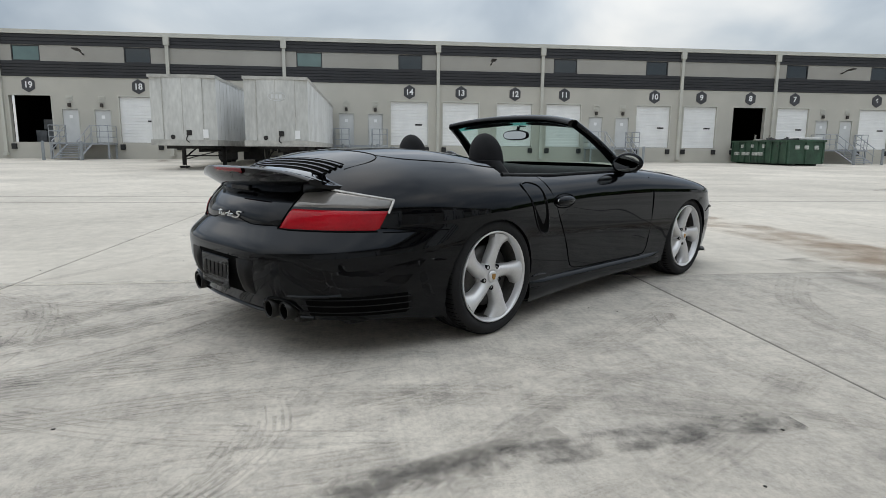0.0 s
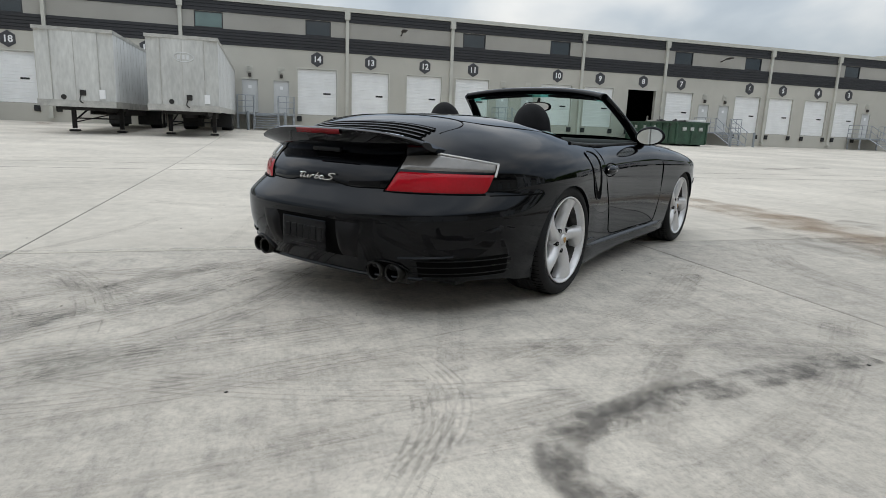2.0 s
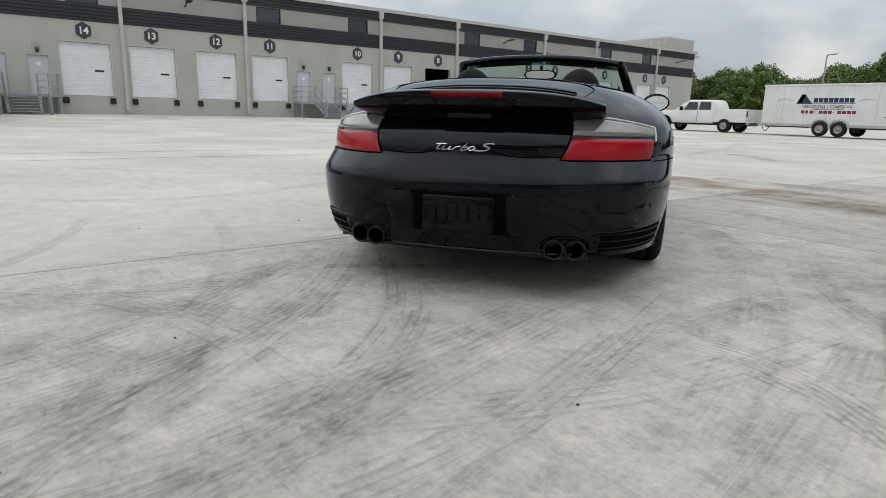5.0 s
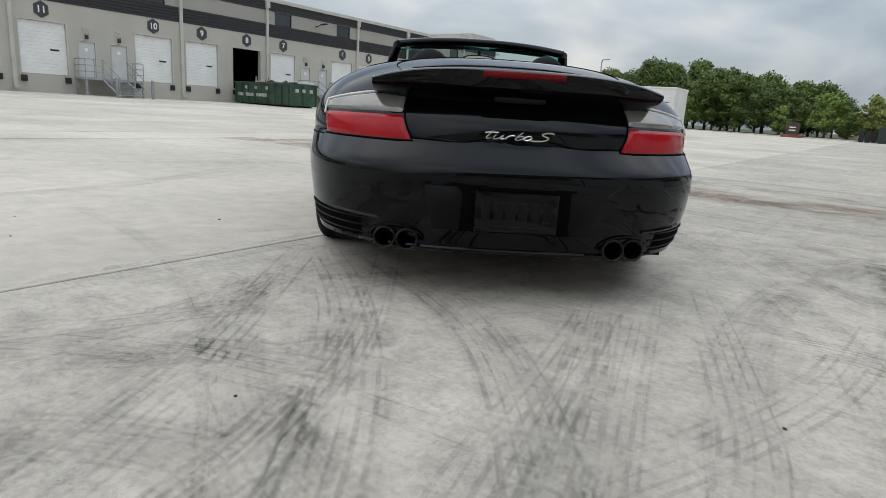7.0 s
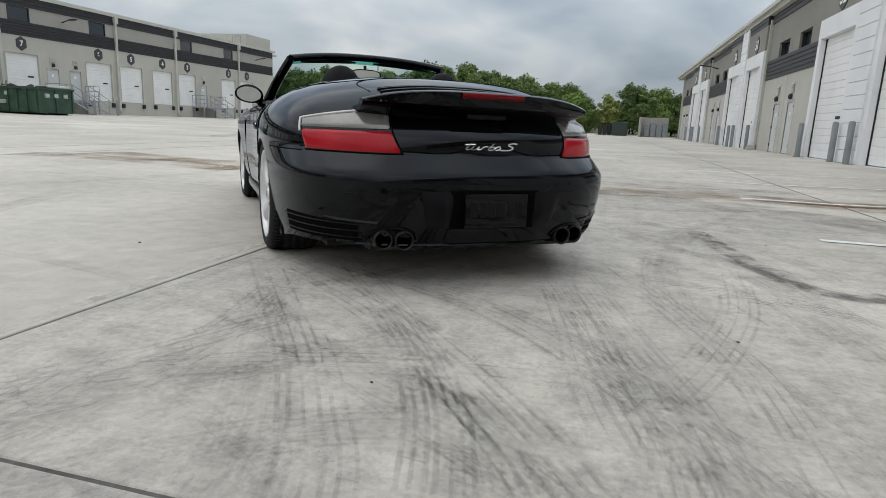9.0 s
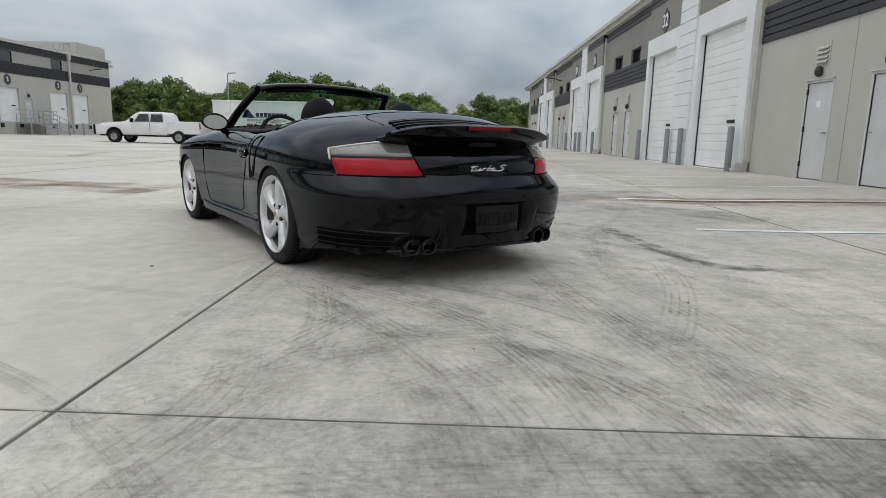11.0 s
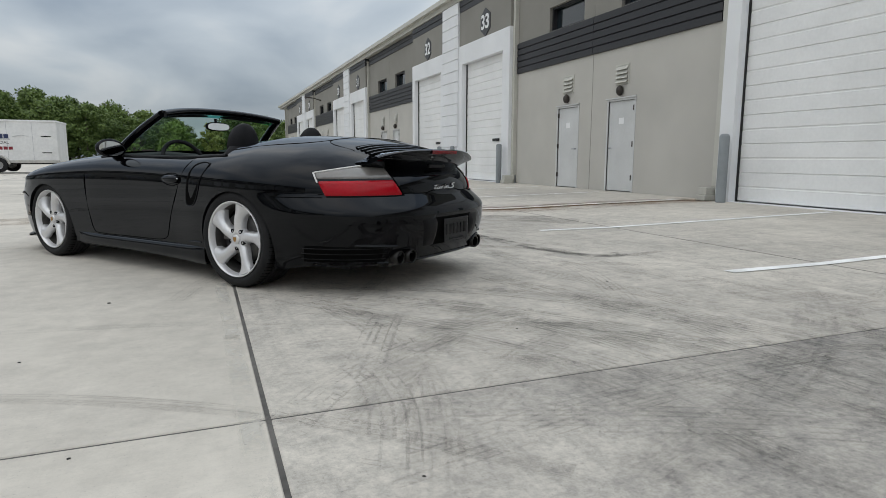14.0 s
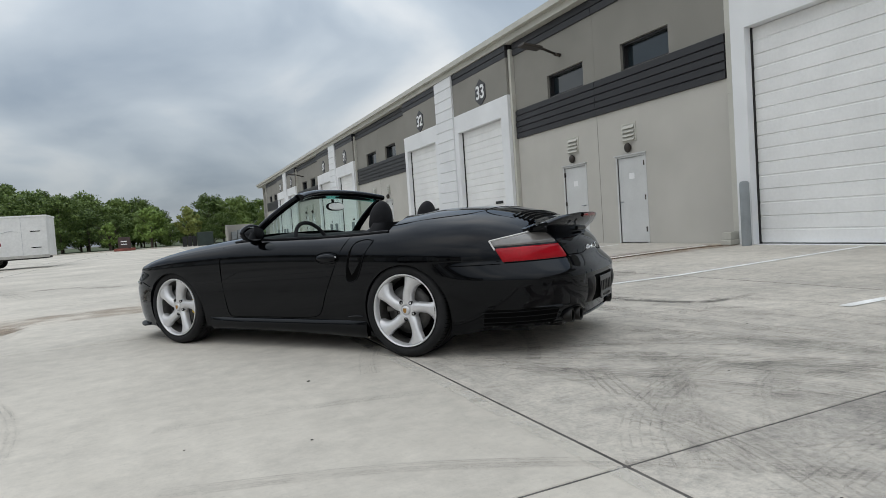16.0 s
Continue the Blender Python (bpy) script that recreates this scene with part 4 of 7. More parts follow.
def side_q(y):
    """The outline parameter of a place along the flank."""
    a, b = 0.0, 4.0
    for _ in range(40):
        m = (a + b) / 2
        if outline(m, ZW)[1] < y:
            a = m
        else:
            b = m
    return (a + b) / 2


def mirrored(p, s):
    return Vector((p[0] * s, p[1], p[2]))


# whole skin: rows round the outline, from the sill up to the spine
NQ_R, NQ_S, NQ_F, NZ, NR = 40, 128, 26, 22, 34
qs = [k / NQ_R for k in range(NQ_R)] + [1 + 2 * k / NQ_S for k in range(NQ_S)] + [3 + k / NQ_F for k in range(NQ_F + 1)]
rows = []
for q in qs:
    x, y = outline(q, ZW)
    zb = f_ZB(y)
    col = []
    for k in range(NZ):
        z = zb + (ZW - zb) * k / NZ
        xx, yy = outline(q, z)
        col.append(Vector((xx, yy, z)))
    for k in range(NR + 1):
        col.append(dome(q, (k / NR) ** 2.6))
    rows.append(col)

ARCHES = [(-0.01, 0.288, 0.338), (2.345, 0.272, 0.342)]


def arch_snap(p):
    """Pushes a flank place that lies in a wheel arch out to the arch's edge; says whether it lay inside."""
    for cy, cz, r in ARCHES:
        dy, dz = p.y - cy, p.z - cz
        d = math.hypot(dy, dz)
        if d < r and abs(p.x) > 0.45 and p.z < ZW + 0.06:
            return True, (cy, cz, r)
    return False, None


J_CUT = NZ + next(k for k in range(NR) if dome(1.9, (k / NR) ** 2.6).x < 0.765)


def region(q, y, z, j, ax):
    """Which panel of the body a small face belongs to."""
    if j >= J_CUT and 0.14 < y < 1.66:
        return None
    dr = 0.46 + (0.835 - z) * 0.55 if z > 0.29 else 0.765
    if dr < y < 1.74 + (z - 0.45) * 0.08 and 0.25 < z and ax > 0.5:
        return "door"
    if z < 0.604 and y < -0.25:
        return "rear_bumper"
    if z < 0.53 and y > 2.66:
        return "front_bumper"
    if y < -0.43 and ax < 0.43 and z > 0.63:
        return "engine_lid"
    if -0.43 <= y <= 0.14 and ax < 0.60 + 0.1 * (y + 0.43) and z > 0.9:
        return "roof_cover"
    if y > 1.95 and ax < 0.56:
        return "bonnet"
    if 0.25 > z and 0.34 < y < 2.0:
        return "sill"
    return "body"


verts, index = [], {}
faces = {}


def vid(p):
    k = (round(p.x, 5), round(p.y, 5), round(p.z, 5))
    if k not in index:
        index[k] = len(verts)
        verts.append(Vector(p))
    return index[k]


lips = {}
for s in (1, -1):
    for i in range(len(qs) - 1):
        for j in range(NZ + NR):
            quad = [rows[i][j], rows[i + 1][j], rows[i + 1][j + 1], rows[i][j + 1]]
            inside = [arch_snap(p) for p in quad]
            if all(t for t, _ in inside):
                continue
            pts = []
            for p, (t, arc) in zip(quad, inside):
                if t:
                    cy, cz, r = arc
                    d = max(1e-4, math.hypot(p.y - cy, p.z - cz))
                    p = Vector((p.x, cy + (p.y - cy) * r / d, cz + (p.z - cz) * r / d))
                pts.append(p)
            c = sum(pts, Vector()) / 4
            reg = region(qs[i], c.y, c.z, j, c.x)
            if reg is None:
                continue
            ids = []
            for p in pts:
                k = vid(mirrored(p, s))
                if k not in ids:
                    ids.append(k)
            if len(ids) < 3:
                continue
            key = (reg, s) if reg == "door" else (reg, 0)
            faces.setdefault(key, []).append(ids if s == 1 else ids[::-1])
            on = [k for k, (t, _) in zip([vid(mirrored(p, s)) for p in pts], inside) if t]
            for a in range(4):
                b = (a + 1) % 4
                if inside[a][0] and inside[b][0]:
                    lips.setdefault((inside[a][1][0], s), []).append((vid(mirrored(pts[a], s)), vid(mirrored(pts[b], s))))

allf = [f for fs in faces.values() for f in fs]
nrm = [Vector() for _ in verts]
for f in allf:
    a, b, c = verts[f[0]], verts[f[1]], verts[f[2]]
    n = (b - a).cross(c - a)
    if len(f) == 4:
        n += (c - a).cross(verts[f[3]] - a)
    for k in f:
        nrm[k] += n
nrm = [n.normalized() if n.length > 0 else Vector((0, 0, 1)) for n in nrm]
PANEL_LABEL = {"door": "black painted door", "rear_bumper": "smooth black rear bumper", "engine_lid": "black engine lid",
               "roof_cover": "black hard cover over the folded roof", "bonnet": "black bonnet"}
panels = {}
for (reg, s), fs in faces.items():
    used = sorted({k for f in fs for k in f})
    loc = {k: n for n, k in enumerate(used)}
    me = bpy.data.meshes.new(reg)
    me.from_pydata([verts[k] for k in used], [], [[loc[k] for k in f] for f in fs])
    me.polygons.foreach_set("use_smooth", [True] * len(me.polygons))
    me.normals_split_custom_set_from_vertices([nrm[k] for k in used])
    me.materials.append(M_PAINT)
    ob = new(reg, me)
    ob.parent = car
    if reg in PANEL_LABEL:
        ob["label"] = PANEL_LABEL[reg]
    panels[reg, s] = ob

# wheel arch lips and liners
for (cy, s), eds in lips.items():
    bm = bmesh.new()
    got = {}

    def lv(k, d):
        if (k, d) not in got:
            p = verts[k]
            got[k, d] = bm.verts.new((p.x - s * d, p.y, p.z))
        return got[k, d]
    for a, b in eds:
        try:
            bm.faces.new((lv(a, 0.0), lv(b, 0.0), lv(b, 0.03), lv(a, 0.03)))
            bm.faces.new((lv(a, 0.03), lv(b, 0.03), lv(b, 0.36), lv(a, 0.36)))
        except ValueError:
            pass
    part("arch_liner", bm, M_CARTRIM, car)
# upright black sheets that stand in for the shade deep in each arch
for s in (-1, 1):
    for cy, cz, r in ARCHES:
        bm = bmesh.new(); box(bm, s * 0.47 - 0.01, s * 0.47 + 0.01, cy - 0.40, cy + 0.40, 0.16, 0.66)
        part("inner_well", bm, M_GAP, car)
bm = bmesh.new(); box(bm, -0.70, 0.70, -0.80, 0.30, 0.17, 0.20); box(bm, -0.80, 0.80, 0.38, 1.95, 0.13, 0.16); box(bm, -0.62, 0.62, 1.95, 3.1, 0.15, 0.18)
part("underbody", bm, M_CARTRIM, car)


def seam(pts, r=0.0032, name="panel_seam", material=None, parent=None, per=6):
    """A dark shut line laid along places on the skin, on both flanks."""
    for s in (1, -1):
        bm = bmesh.new()
        tube(bm, [mirrored(p, s) for p in spline(pts, per)], r, 6)
        part(name, bm, material or M_GAP, parent or car)


seam([skin(side_q(y), z, 0.0002) for y, z in ((0.455, 0.838), (0.50, 0.76), (0.59, 0.60), (0.69, 0.42), (0.745, 0.31), (0.80, 0.262), (0.95, 0.246), (1.3, 0.244), (1.62, 0.244), (1.71, 0.262), (1.73, 0.36), (1.748, 0.55), (1.752, 0.70), (1.74, 0.80))])
seam([skin(side_q(y), 0.604, 0.0002) for y in (-0.335, -0.45, -0.56, -0.66)])
seam([skin(q, 0.622, 0.0002) for q in (0.66, 0.5, 0.35, 0.2, 0.1, 0.0)])
seam([skin(side_q(y), z, 0.0002) for y, z in ((2.63, 0.50), (2.75, 0.535), (2.95, 0.55))])
seam([Vector((x, y, top_z(x, y))) for x, y in ((0.0, 1.95), (0.3, 1.93), (0.50, 1.90), (0.57, 2.05), (0.585, 2.4), (0.53, 2.8), (0.4, 3.02))], 0.003)
seam([Vector((x, y, top_z(x, y))) for x, y in ((0.0, -0.43), (0.25, -0.43), (0.43, -0.44), (0.50, -0.52), (0.47, -0.66))], 0.003)
seam([Vector((x, y, top_z(x, y))) for x, y in ((0.43, -0.44), (0.56, -0.36), (0.66, -0.18), (0.715, 0.02), (0.735, 0.16))], 0.003)
# raised edge of the flank below the belt
seam([skin(side_q(y), z, 0.0) for y, z in ((0.50, 0.262), (0.42, 0.27), (0.36, 0.268))], 0.006, "flank_crease", M_PAINT)

# fuel flap ring on one front wing
bm = bmesh.new()
ring = []
for k in range(25):
    a = 2 * math.pi * k / 24
    x, y = 0.70 + 0.055 * math.cos(a), 2.22 + 0.09 * math.sin(a)
    ring.append((x, y, top_z(x, y) + 0.0005))
tube(bm, ring, 0.002, 5, False)
part("fuel_flap", bm, M_GAP, car)

# belt trim round the cockpit
bx = lambda y: dome(side_q(y), ((J_CUT - NZ) / NR) ** 2.6)
belt = [bx(0.14 + 1.52 * k / 14) for k in range(15)]
for s in (1, -1):
    bm = bmesh.new(); tube(bm, [mirrored(p, s) for p in belt], 0.011, 8)
    part("belt_trim", bm, M_CARTRIM, car)

# rear lamps, each a red lens under a smoked one
for s in (1, -1):
    lamp = None
    q_in = lambda z: 0.240 + 0.52 * (z - 0.612)
    q_out = lambda z: 0.632 + 0.42 * (z - 0.612)
    for nm, z0, z1a, z1b, mt, lb in (("red_lens", 0.612, 0.709, 0.705, M_RED, "red lower lens"), ("smoked_lens", 0.7115, 0.80, 0.748, M_SMOKE, "smoked clear upper lens")):
        bm = bmesh.new()
        pr = []
        for v in range(9):
            row = []
            for u in range(29):
                f = u / 28
                z = z0 + (z1a + (z1b - z1a) * f ** 1.5 - z0) * v / 8
                lift = 0.007 if 0 < u < 28 and 0 < v < 8 else -0.004
                q = q_in(z) + (q_out(z) - q_in(z)) * f
                row.append(mirrored(skin(q, z, lift), s))
            pr.append(row if s > 0 else row[::-1])
        grid(bm, pr)
        if lamp is None:
            lamp = part("tail_lamp", bm, mt, car, "wrap-round tail lamp with " + lb, 45)
        else:
            part(nm, bm, mt, lamp, lb, 45)
    for nm, run, r in (("lens_rim", [skin(q_in(0.80 - 0.05 * (k / 12) ** 1.5) + (q_out(0.75) - q_in(0.80 - 0.05 * (k / 12) ** 1.5)) * k / 12, 0.80 - 0.052 * (k / 12) ** 1.5, 0.005) for k in range(13)], 0.006),
                       ("lens_rim", [skin(q_out(z), z, 0.005) for z in (0.748, 0.73, 0.71, 0.69)], 0.006)):
        bm = bmesh.new(); tube(bm, [mirrored(p, s) for p in run], r, 6)
        part(nm, bm, M_LENS_EDGE, lamp, "bright clear rim")
    bm = bmesh.new()
    run = [skin(q_in(z), z, 0.001) for z in (0.795, 0.75, 0.70, 0.66, 0.612)] + [skin(0.24 + 0.39 * k / 8, 0.609, 0.001) for k in range(1, 9)]
    tube(bm, [mirrored(p, s) for p in run], 0.004, 6)
    part("lamp_gasket", bm, M_GAP, lamp)

# rear vents in the bumper corners
for s in (1, -1):
    bm = bmesh.new()
    pr = []
    for v in range(7):
        z = 0.205 + 0.125 * v / 6
        row = []
        for u in range(17):
            f = u / 16
            y = -0.93 + 0.47 * f
            zz = z if v < 6 else z - 0.02 * (1 - f) ** 2 * 1.5
            row.append(mirrored(skin(side_q(y), zz, 0.0025 if 0 < u < 16 and 0 < v < 6 else -0.003), s))
        pr.append(row if s > 0 else row[::-1])
    grid(bm, pr)
    vent = part("bumper_vent", bm, M_GAP, car, "black slotted bumper vent", 60)
    for z in (0.235, 0.268, 0.300):
        bm = bmesh.new()
        tube(bm, [mirrored(skin(side_q(-0.93 + 0.47 * k / 12), z, 0.002), s) for k in range(13)], 0.0042, 6, True, 0.7)
        part("slat", bm, M_CARTRIM, vent)
    bm = bmesh.new()
    tube(bm, [mirrored(skin(q, 0.325 - 0.05 * (0.62 - q), 0.0), s) for q in (0.30, 0.36, 0.42, 0.48, 0.54)], 0.008, 6)
    part("bumper_crease", bm, M_PAINT, car)

# side air intakes behind the doors
for s in (1, -1):
    edge = [(0.235, 0.800), (0.30, 0.808), (0.385, 0.790), (0.425, 0.74), (0.452, 0.66), (0.468, 0.57), (0.462, 0.525), (0.425, 0.515), (0.375, 0.535), (0.335, 0.60), (0.295, 0.70), (0.245, 0.775)]
    lp = [skin(side_q(y), z, 0.002) for y, z in edge]
    loop = spline(lp + [lp[0]], 4)
    bm = bmesh.new(); tube(bm, [mirrored(p, s) for p in loop], 0.004, 7, False)
    rim = part("side_intake", bm, M_PAINT, car, "black side air intake", 60)
    # nearly flat black face on the skin paints the shade inside the intake
    bm = bmesh.new()
    mid = sum(loop, Vector()) / len(loop)
    cv = bm.verts.new(mirrored(mid + Vector((-0.03, 0.02, 0)), s))
    vs = [bm.verts.new(mirrored(p + Vector((0.001, 0, 0)), s)) for p in loop[:-1]]
    ins = [bm.verts.new(mirrored(p.lerp(mid, 0.22) + Vector((0.0035, 0, 0)), s)) for p in loop[:-1]]
    for k in range(len(vs)):
        n = (k + 1) % len(vs)
        bm.faces.new((vs[k], vs[n], ins[n], ins[k]))
    bm.faces.new(ins)
    bmesh.ops.delete(bm, geom=[cv], context="VERTS")
    part("intake_duct", bm, M_GAP, rim)
    # door handle
    hc = skin(side_q(0.64), 0.688, 0.014)
    bm = bmesh.new()
    bmesh.ops.create_uvsphere(bm, u_segments=20, v_segments=12, radius=1)
    bmesh.ops.scale(bm, vec=(0.020, 0.098, 0.030), verts=bm.verts)
    part("door_handle", bm, M_PAINT, panels["door", s], "", 80, Matrix.Translation(mirrored(hc, s)) @ pose(0, 0, 0, 0, 0, s * 2))
    bm = bmesh.new()
    ring = [skin(side_q(0.64 + 0.115 * math.cos(a)), 0.688 + 0.042 * math.sin(a), 0.001) for a in (2 * math.pi * k / 24 for k in range(25))]
    tube(bm, [mirrored(p, s) for p in ring], 0.003, 5, False)
    part("handle_recess", bm, M_GAP, panels["door", s])
    bm = bmesh.new()
    lathe(bm, [(0, 0.010), (0.004, 0.009), (0.005, 0.0005)], "x", 12)
    part("lock_barrel", bm, M_CHROME, panels["door", s], "", 40, Matrix.Translation(mirrored(skin(side_q(0.555), 0.690, 0.012), s)) @ pose(0, 0, 0, 0, 0, 0 if s > 0 else 180))
    # sill skirt
    bm = bmesh.new()
    pr = []
    for k in range(25):
        y = 0.34 + 1.60 * k / 24
        g = math.sin(math.pi * min(1, max(0, (y - 0.34) / 1.6))) ** 0.5
        b = skin(side_q(y), 0.235, 0.0)
        row = [b + Vector((0.0, 0, 0)), b + Vector((0.016 * g, 0, -0.008)), b + Vector((0.022 * g, 0, -0.035)), b + Vector((0.014 * g, 0, -0.075)), Vector((b.x - 0.01, y, f_ZB(y) - 0.01)), Vector((b.x - 0.05, y, f_ZB(y) - 0.012))]
        pr.append([mirrored(p, s) for p in (row if s > 0 else row[::-1])])
    grid(bm, pr)
    part("side_skirt", bm, M_PAINT, car, "black side skirt", 50)
    # door mirrors
    bm = bmesh.new()
    bmesh.ops.create_uvsphere(bm, u_segments=28, v_segments=18, radius=1)
    for v in bm.verts:
        v.co = Vector((v.co.x * 0.105, v.co.y * (0.085 if v.co.y > 0 else 0.018), v.co.z * 0.068))
        v.co.z -= 0.05 * v.co.x * v.co.x / 0.011 * 0.15
    mir = part("door_mirror", bm, M_PAINT, car, "black door mirror", 80, Matrix.Translation((s * 0.862, 1.36, 0.905)) @ pose(0, 0, 0, 0, s * -6, s * 10))
    bm = bmesh.new()
    vs = [bm.verts.new((0.088 * math.cos(a), -0.0195, 0.054 * math.sin(a) - 0.004)) for a in (2 * math.pi * k / 28 for k in range(28))]
    bm.faces.new(vs)
    part("mirror_glass", bm, M_MIRROR, mir)
    bm = bmesh.new()
    tube(bm, spline([(s * 0.74, 1.46, 0.825), (s * 0.775, 1.43, 0.845), (s * 0.80, 1.40, 0.875)], 5), [0.045] * 4 + [0.04] * 4 + [0.032] * 3, 10, True, 0.6)
    part("mirror_foot", bm, M_PAINT, car, "", 60)
    # front side lamp strip and splitter
    bm = bmesh.new()
    tube(bm, [mirrored(skin(side_q(y), 0.525, 0.002), s) for y in (2.80, 2.85, 2.90, 2.95, 3.0)], 0.012, 6)
    part("side_marker", bm, M_SMOKE, car, "clear side marker")

bm = bmesh.new()
pr = []
for k in range(41):
    q = 3.25 + 0.75 * k / 40
    x, y = outline(q, 0.16)
    pr.append([(x, y, 0.15), (x * 1.03, y + 0.03, 0.142), (x * 1.03, y + 0.03, 0.132), (x * 0.9, y - 0.05, 0.13)])
pr = pr + [[(-p[0], p[1], p[2]) for p in row] for row in pr[::-1][1:]]
grid(bm, pr)
part("front_lip", bm, M_CARTRIM, car, "black front lip")

# licence plate recess, blank plate with bars, side fillers
rear = lambda x, z, out=0.0: (x, outline_rear(x, z) - out, z)


def outline_rear(x, z):
    a, b = 0.0, 1.0
    for _ in range(30):
        m = (a + b) / 2
        if outline(m, z)[0] < abs(x):
            a = m
        else:
            b = m
    return outline((a + b) / 2, z)[1]


bm = bmesh.new()
grid(bm, [[rear(-0.225 + 0.45 * u / 10, 0.285 + 0.18 * v / 4, 0.0015) for u in range(11)][::-1] for v in range(5)])
part("plate_recess", bm, M_GAP, car, "black plate recess")
plate = part("licence_plate", rbox(-0.158, 0.158, -1.136, -1.128, 0.296, 0.452, 0.006, 2), M_PAINT, car, "dark covered licence plate")
for k, x in enumerate((-0.115, -0.068, -0.022, 0.025, 0.072, 0.117)):
    part("plate_bar", rbox(x - 0.017, x + 0.017, -1.139, -1.135, 0.345, 0.415, 0.002, 1), M_CARTRIM, plate)
part("plate_bar", rbox(-0.09, 0.09, -1.139, -1.135, 0.308, 0.322, 0.002, 1), M_CARTRIM, plate)
for s in (1, -1):
    bm = bmesh.new()
    pr = []
    for v in range(8):
        row = []
        for u in range(9):
            fx, fz = u / 8, v / 7
            inset = 0.045 * (1 - fz) ** 1.4
            x = 0.205 + 0.005 * (1 - fz) + (0.145 - inset) * fx
            z = 0.287 + 0.172 * fz
            d = 0.014 * min(1, 4 * min(fx, 1 - fx, fz, 1 - fz)) + 0.001
            row.append(rear(s * x, z, d))
        pr.append(row if s < 0 else row[::-1])
    grid(bm, pr)
    part("bumper_pad", bm, M_CARTRIM, car, "satin black bumper overrider", 60)
    # twin tailpipes in their cut-out
    bm = bmesh.new()
    for x in (0.408, 0.496):
        lathe_b = bmesh.new()
        lathe(lathe_b, [(-1.075, 0.036), (-1.082, 0.040), (-1.080, 0.044), (-1.05, 0.044), (-0.90, 0.042)], "y", 24)
        part("tailpipe", lathe_b, M_PIPE, car, "dark steel tailpipe", 50, pose(s * x, outline_rear(x, 0.24) + 1.05, 0.234))
        hole = bmesh.new()
        lathe(hole, [(-1.075, 0.0365), (-0.95, 0.0365), (-0.95, 0.0005)], "y", 24)
        part("pipe_bore", hole, M_GAP, car, "", 40, pose(s * x, outline_rear(x, 0.24) + 1.05, 0.234))
    # flat black face on the bumper stands in for the shaded cut-out
    cut = [(0.452 + 0.108 * math.cos(a), 0.232 + 0.058 * math.sin(a)) for a in (math.pi * k / 16 for k in range(17))]
    vs = [bm.verts.new(rear(s * x, max(z, 0.215), 0.003)) for x, z in cut]
    bm.faces.new(vs if s > 0 else vs[::-1])
    part("tailpipe_cutout", bm, M_GAP, car)
    bm = bmesh.new(); tube(bm, [rear(s * x, max(z, 0.215), 0.003) for x, z in cut], 0.006, 6)
    part("cutout_rim", bm, M_PAINT, car)
part("muffler", rbox(-0.55, 0.55, -0.98, -0.62, 0.17, 0.30, 0.03, 2), M_PIPE, car)
bm = bmesh.new(); tube(bm, [rear(-0.60 + 1.2 * k / 20, 0.205, 0.002) for k in range(21)], 0.008, 6)
part("bumper_lower_edge", bm, M_PAINT, car)

# the wing over the engine lid
bm = bmesh.new()
pr = []
NWX = 40
for i in range(NWX + 1):
    t = -1 + 2 * i / NWX
    e = abs(t)
    x = 0.575 * t
    taper = 1 - e ** 8 * 0.3
    yte = -1.045 + 0.115 * e ** 2.2
    yle = -0.80 + 0.13 * e ** 2
    zte = 0.896 - 0.050 * e ** 3.6
    zle = 0.888 - 0.066 * e ** 2.2
    under = 0.100 * (1 - e ** 4.0) + 0.034
    ym = (yte + yle) / 2
    prof = [(yle - 0.004, zle - 0.018), (yle, zle - 0.006), (yle - 0.015, zle), (ym + 0.05, zle - 0.012 - 0.012 * (1 - e)), (ym - 0.05, (zle + zte) / 2 - 0.016), (yte + 0.06, zte - 0.006), (yte + 0.012, zte), (yte, zte - 0.008),
            (yte + 0.006, zte - 0.030 * taper), (yte + 0.035, zte - 0.030 * taper - 0.35 * under), (yte + 0.085, zte - 0.02 - 0.75 * under), (yte + 0.15, zte - 0.02 - under), (ym + 0.06, zle - 0.03 - under * 0.9), (yle - 0.02, zle - 0.03 - under * 0.25)]
    pr.append([(x, y, z) for y, z in prof])
grid(bm, pr, close=True)
bm.faces.new([bm.verts.new(p) for p in pr[0]]); bm.faces.new([bm.verts.new(p) for p in pr[-1][::-1]])
bmesh.ops.remove_doubles(bm, verts=bm.verts, dist=1e-5)
bmesh.ops.recalc_face_normals(bm, faces=list(bm.faces))
wing = part("rear_wing", bm, M_PAINT, car, "black swept rear wing", 50)
bm = bmesh.new()
pr = []
for v, (dy, dz) in enumerate(((-0.004, -0.010), (0.001, -0.032))):
    pr.append([(x, -1.0475 + 0.115 * abs(x / 0.555) ** 2.2 + dy * 0.4 + 0.002 * v, 0.896 - 0.050 * abs(x / 0.575) ** 3.6 + dz) for x in (-0.155 + 0.31 * k / 12 for k in range(13))])
pr = [[(x, y - 0.001, z + 0.002) for x, y, z in pr[0]], [(x, y - 0.006, z) for x, y, z in pr[0]], [(x, y - 0.004, z) for x, y, z in pr[1]], [(x, y + 0.01, z) for x, y, z in pr[1]]]
grid(bm, pr)
part("brake_light", bm, M_RED_DIM, wing, "narrow red high brake light", 60)
bm = bmesh.new()
pts = [(-0.30 + 0.6 * u / 12, -0.969 + 0.10 * abs(-0.54 + 1.08 * u / 12) ** 2.2, 0.736) for u in range(13)]
tube(bm, pts, 0.02, 8, True, 0.6)
part("lid_spoiler_base", bm, M_PAINT, car, "", 60)
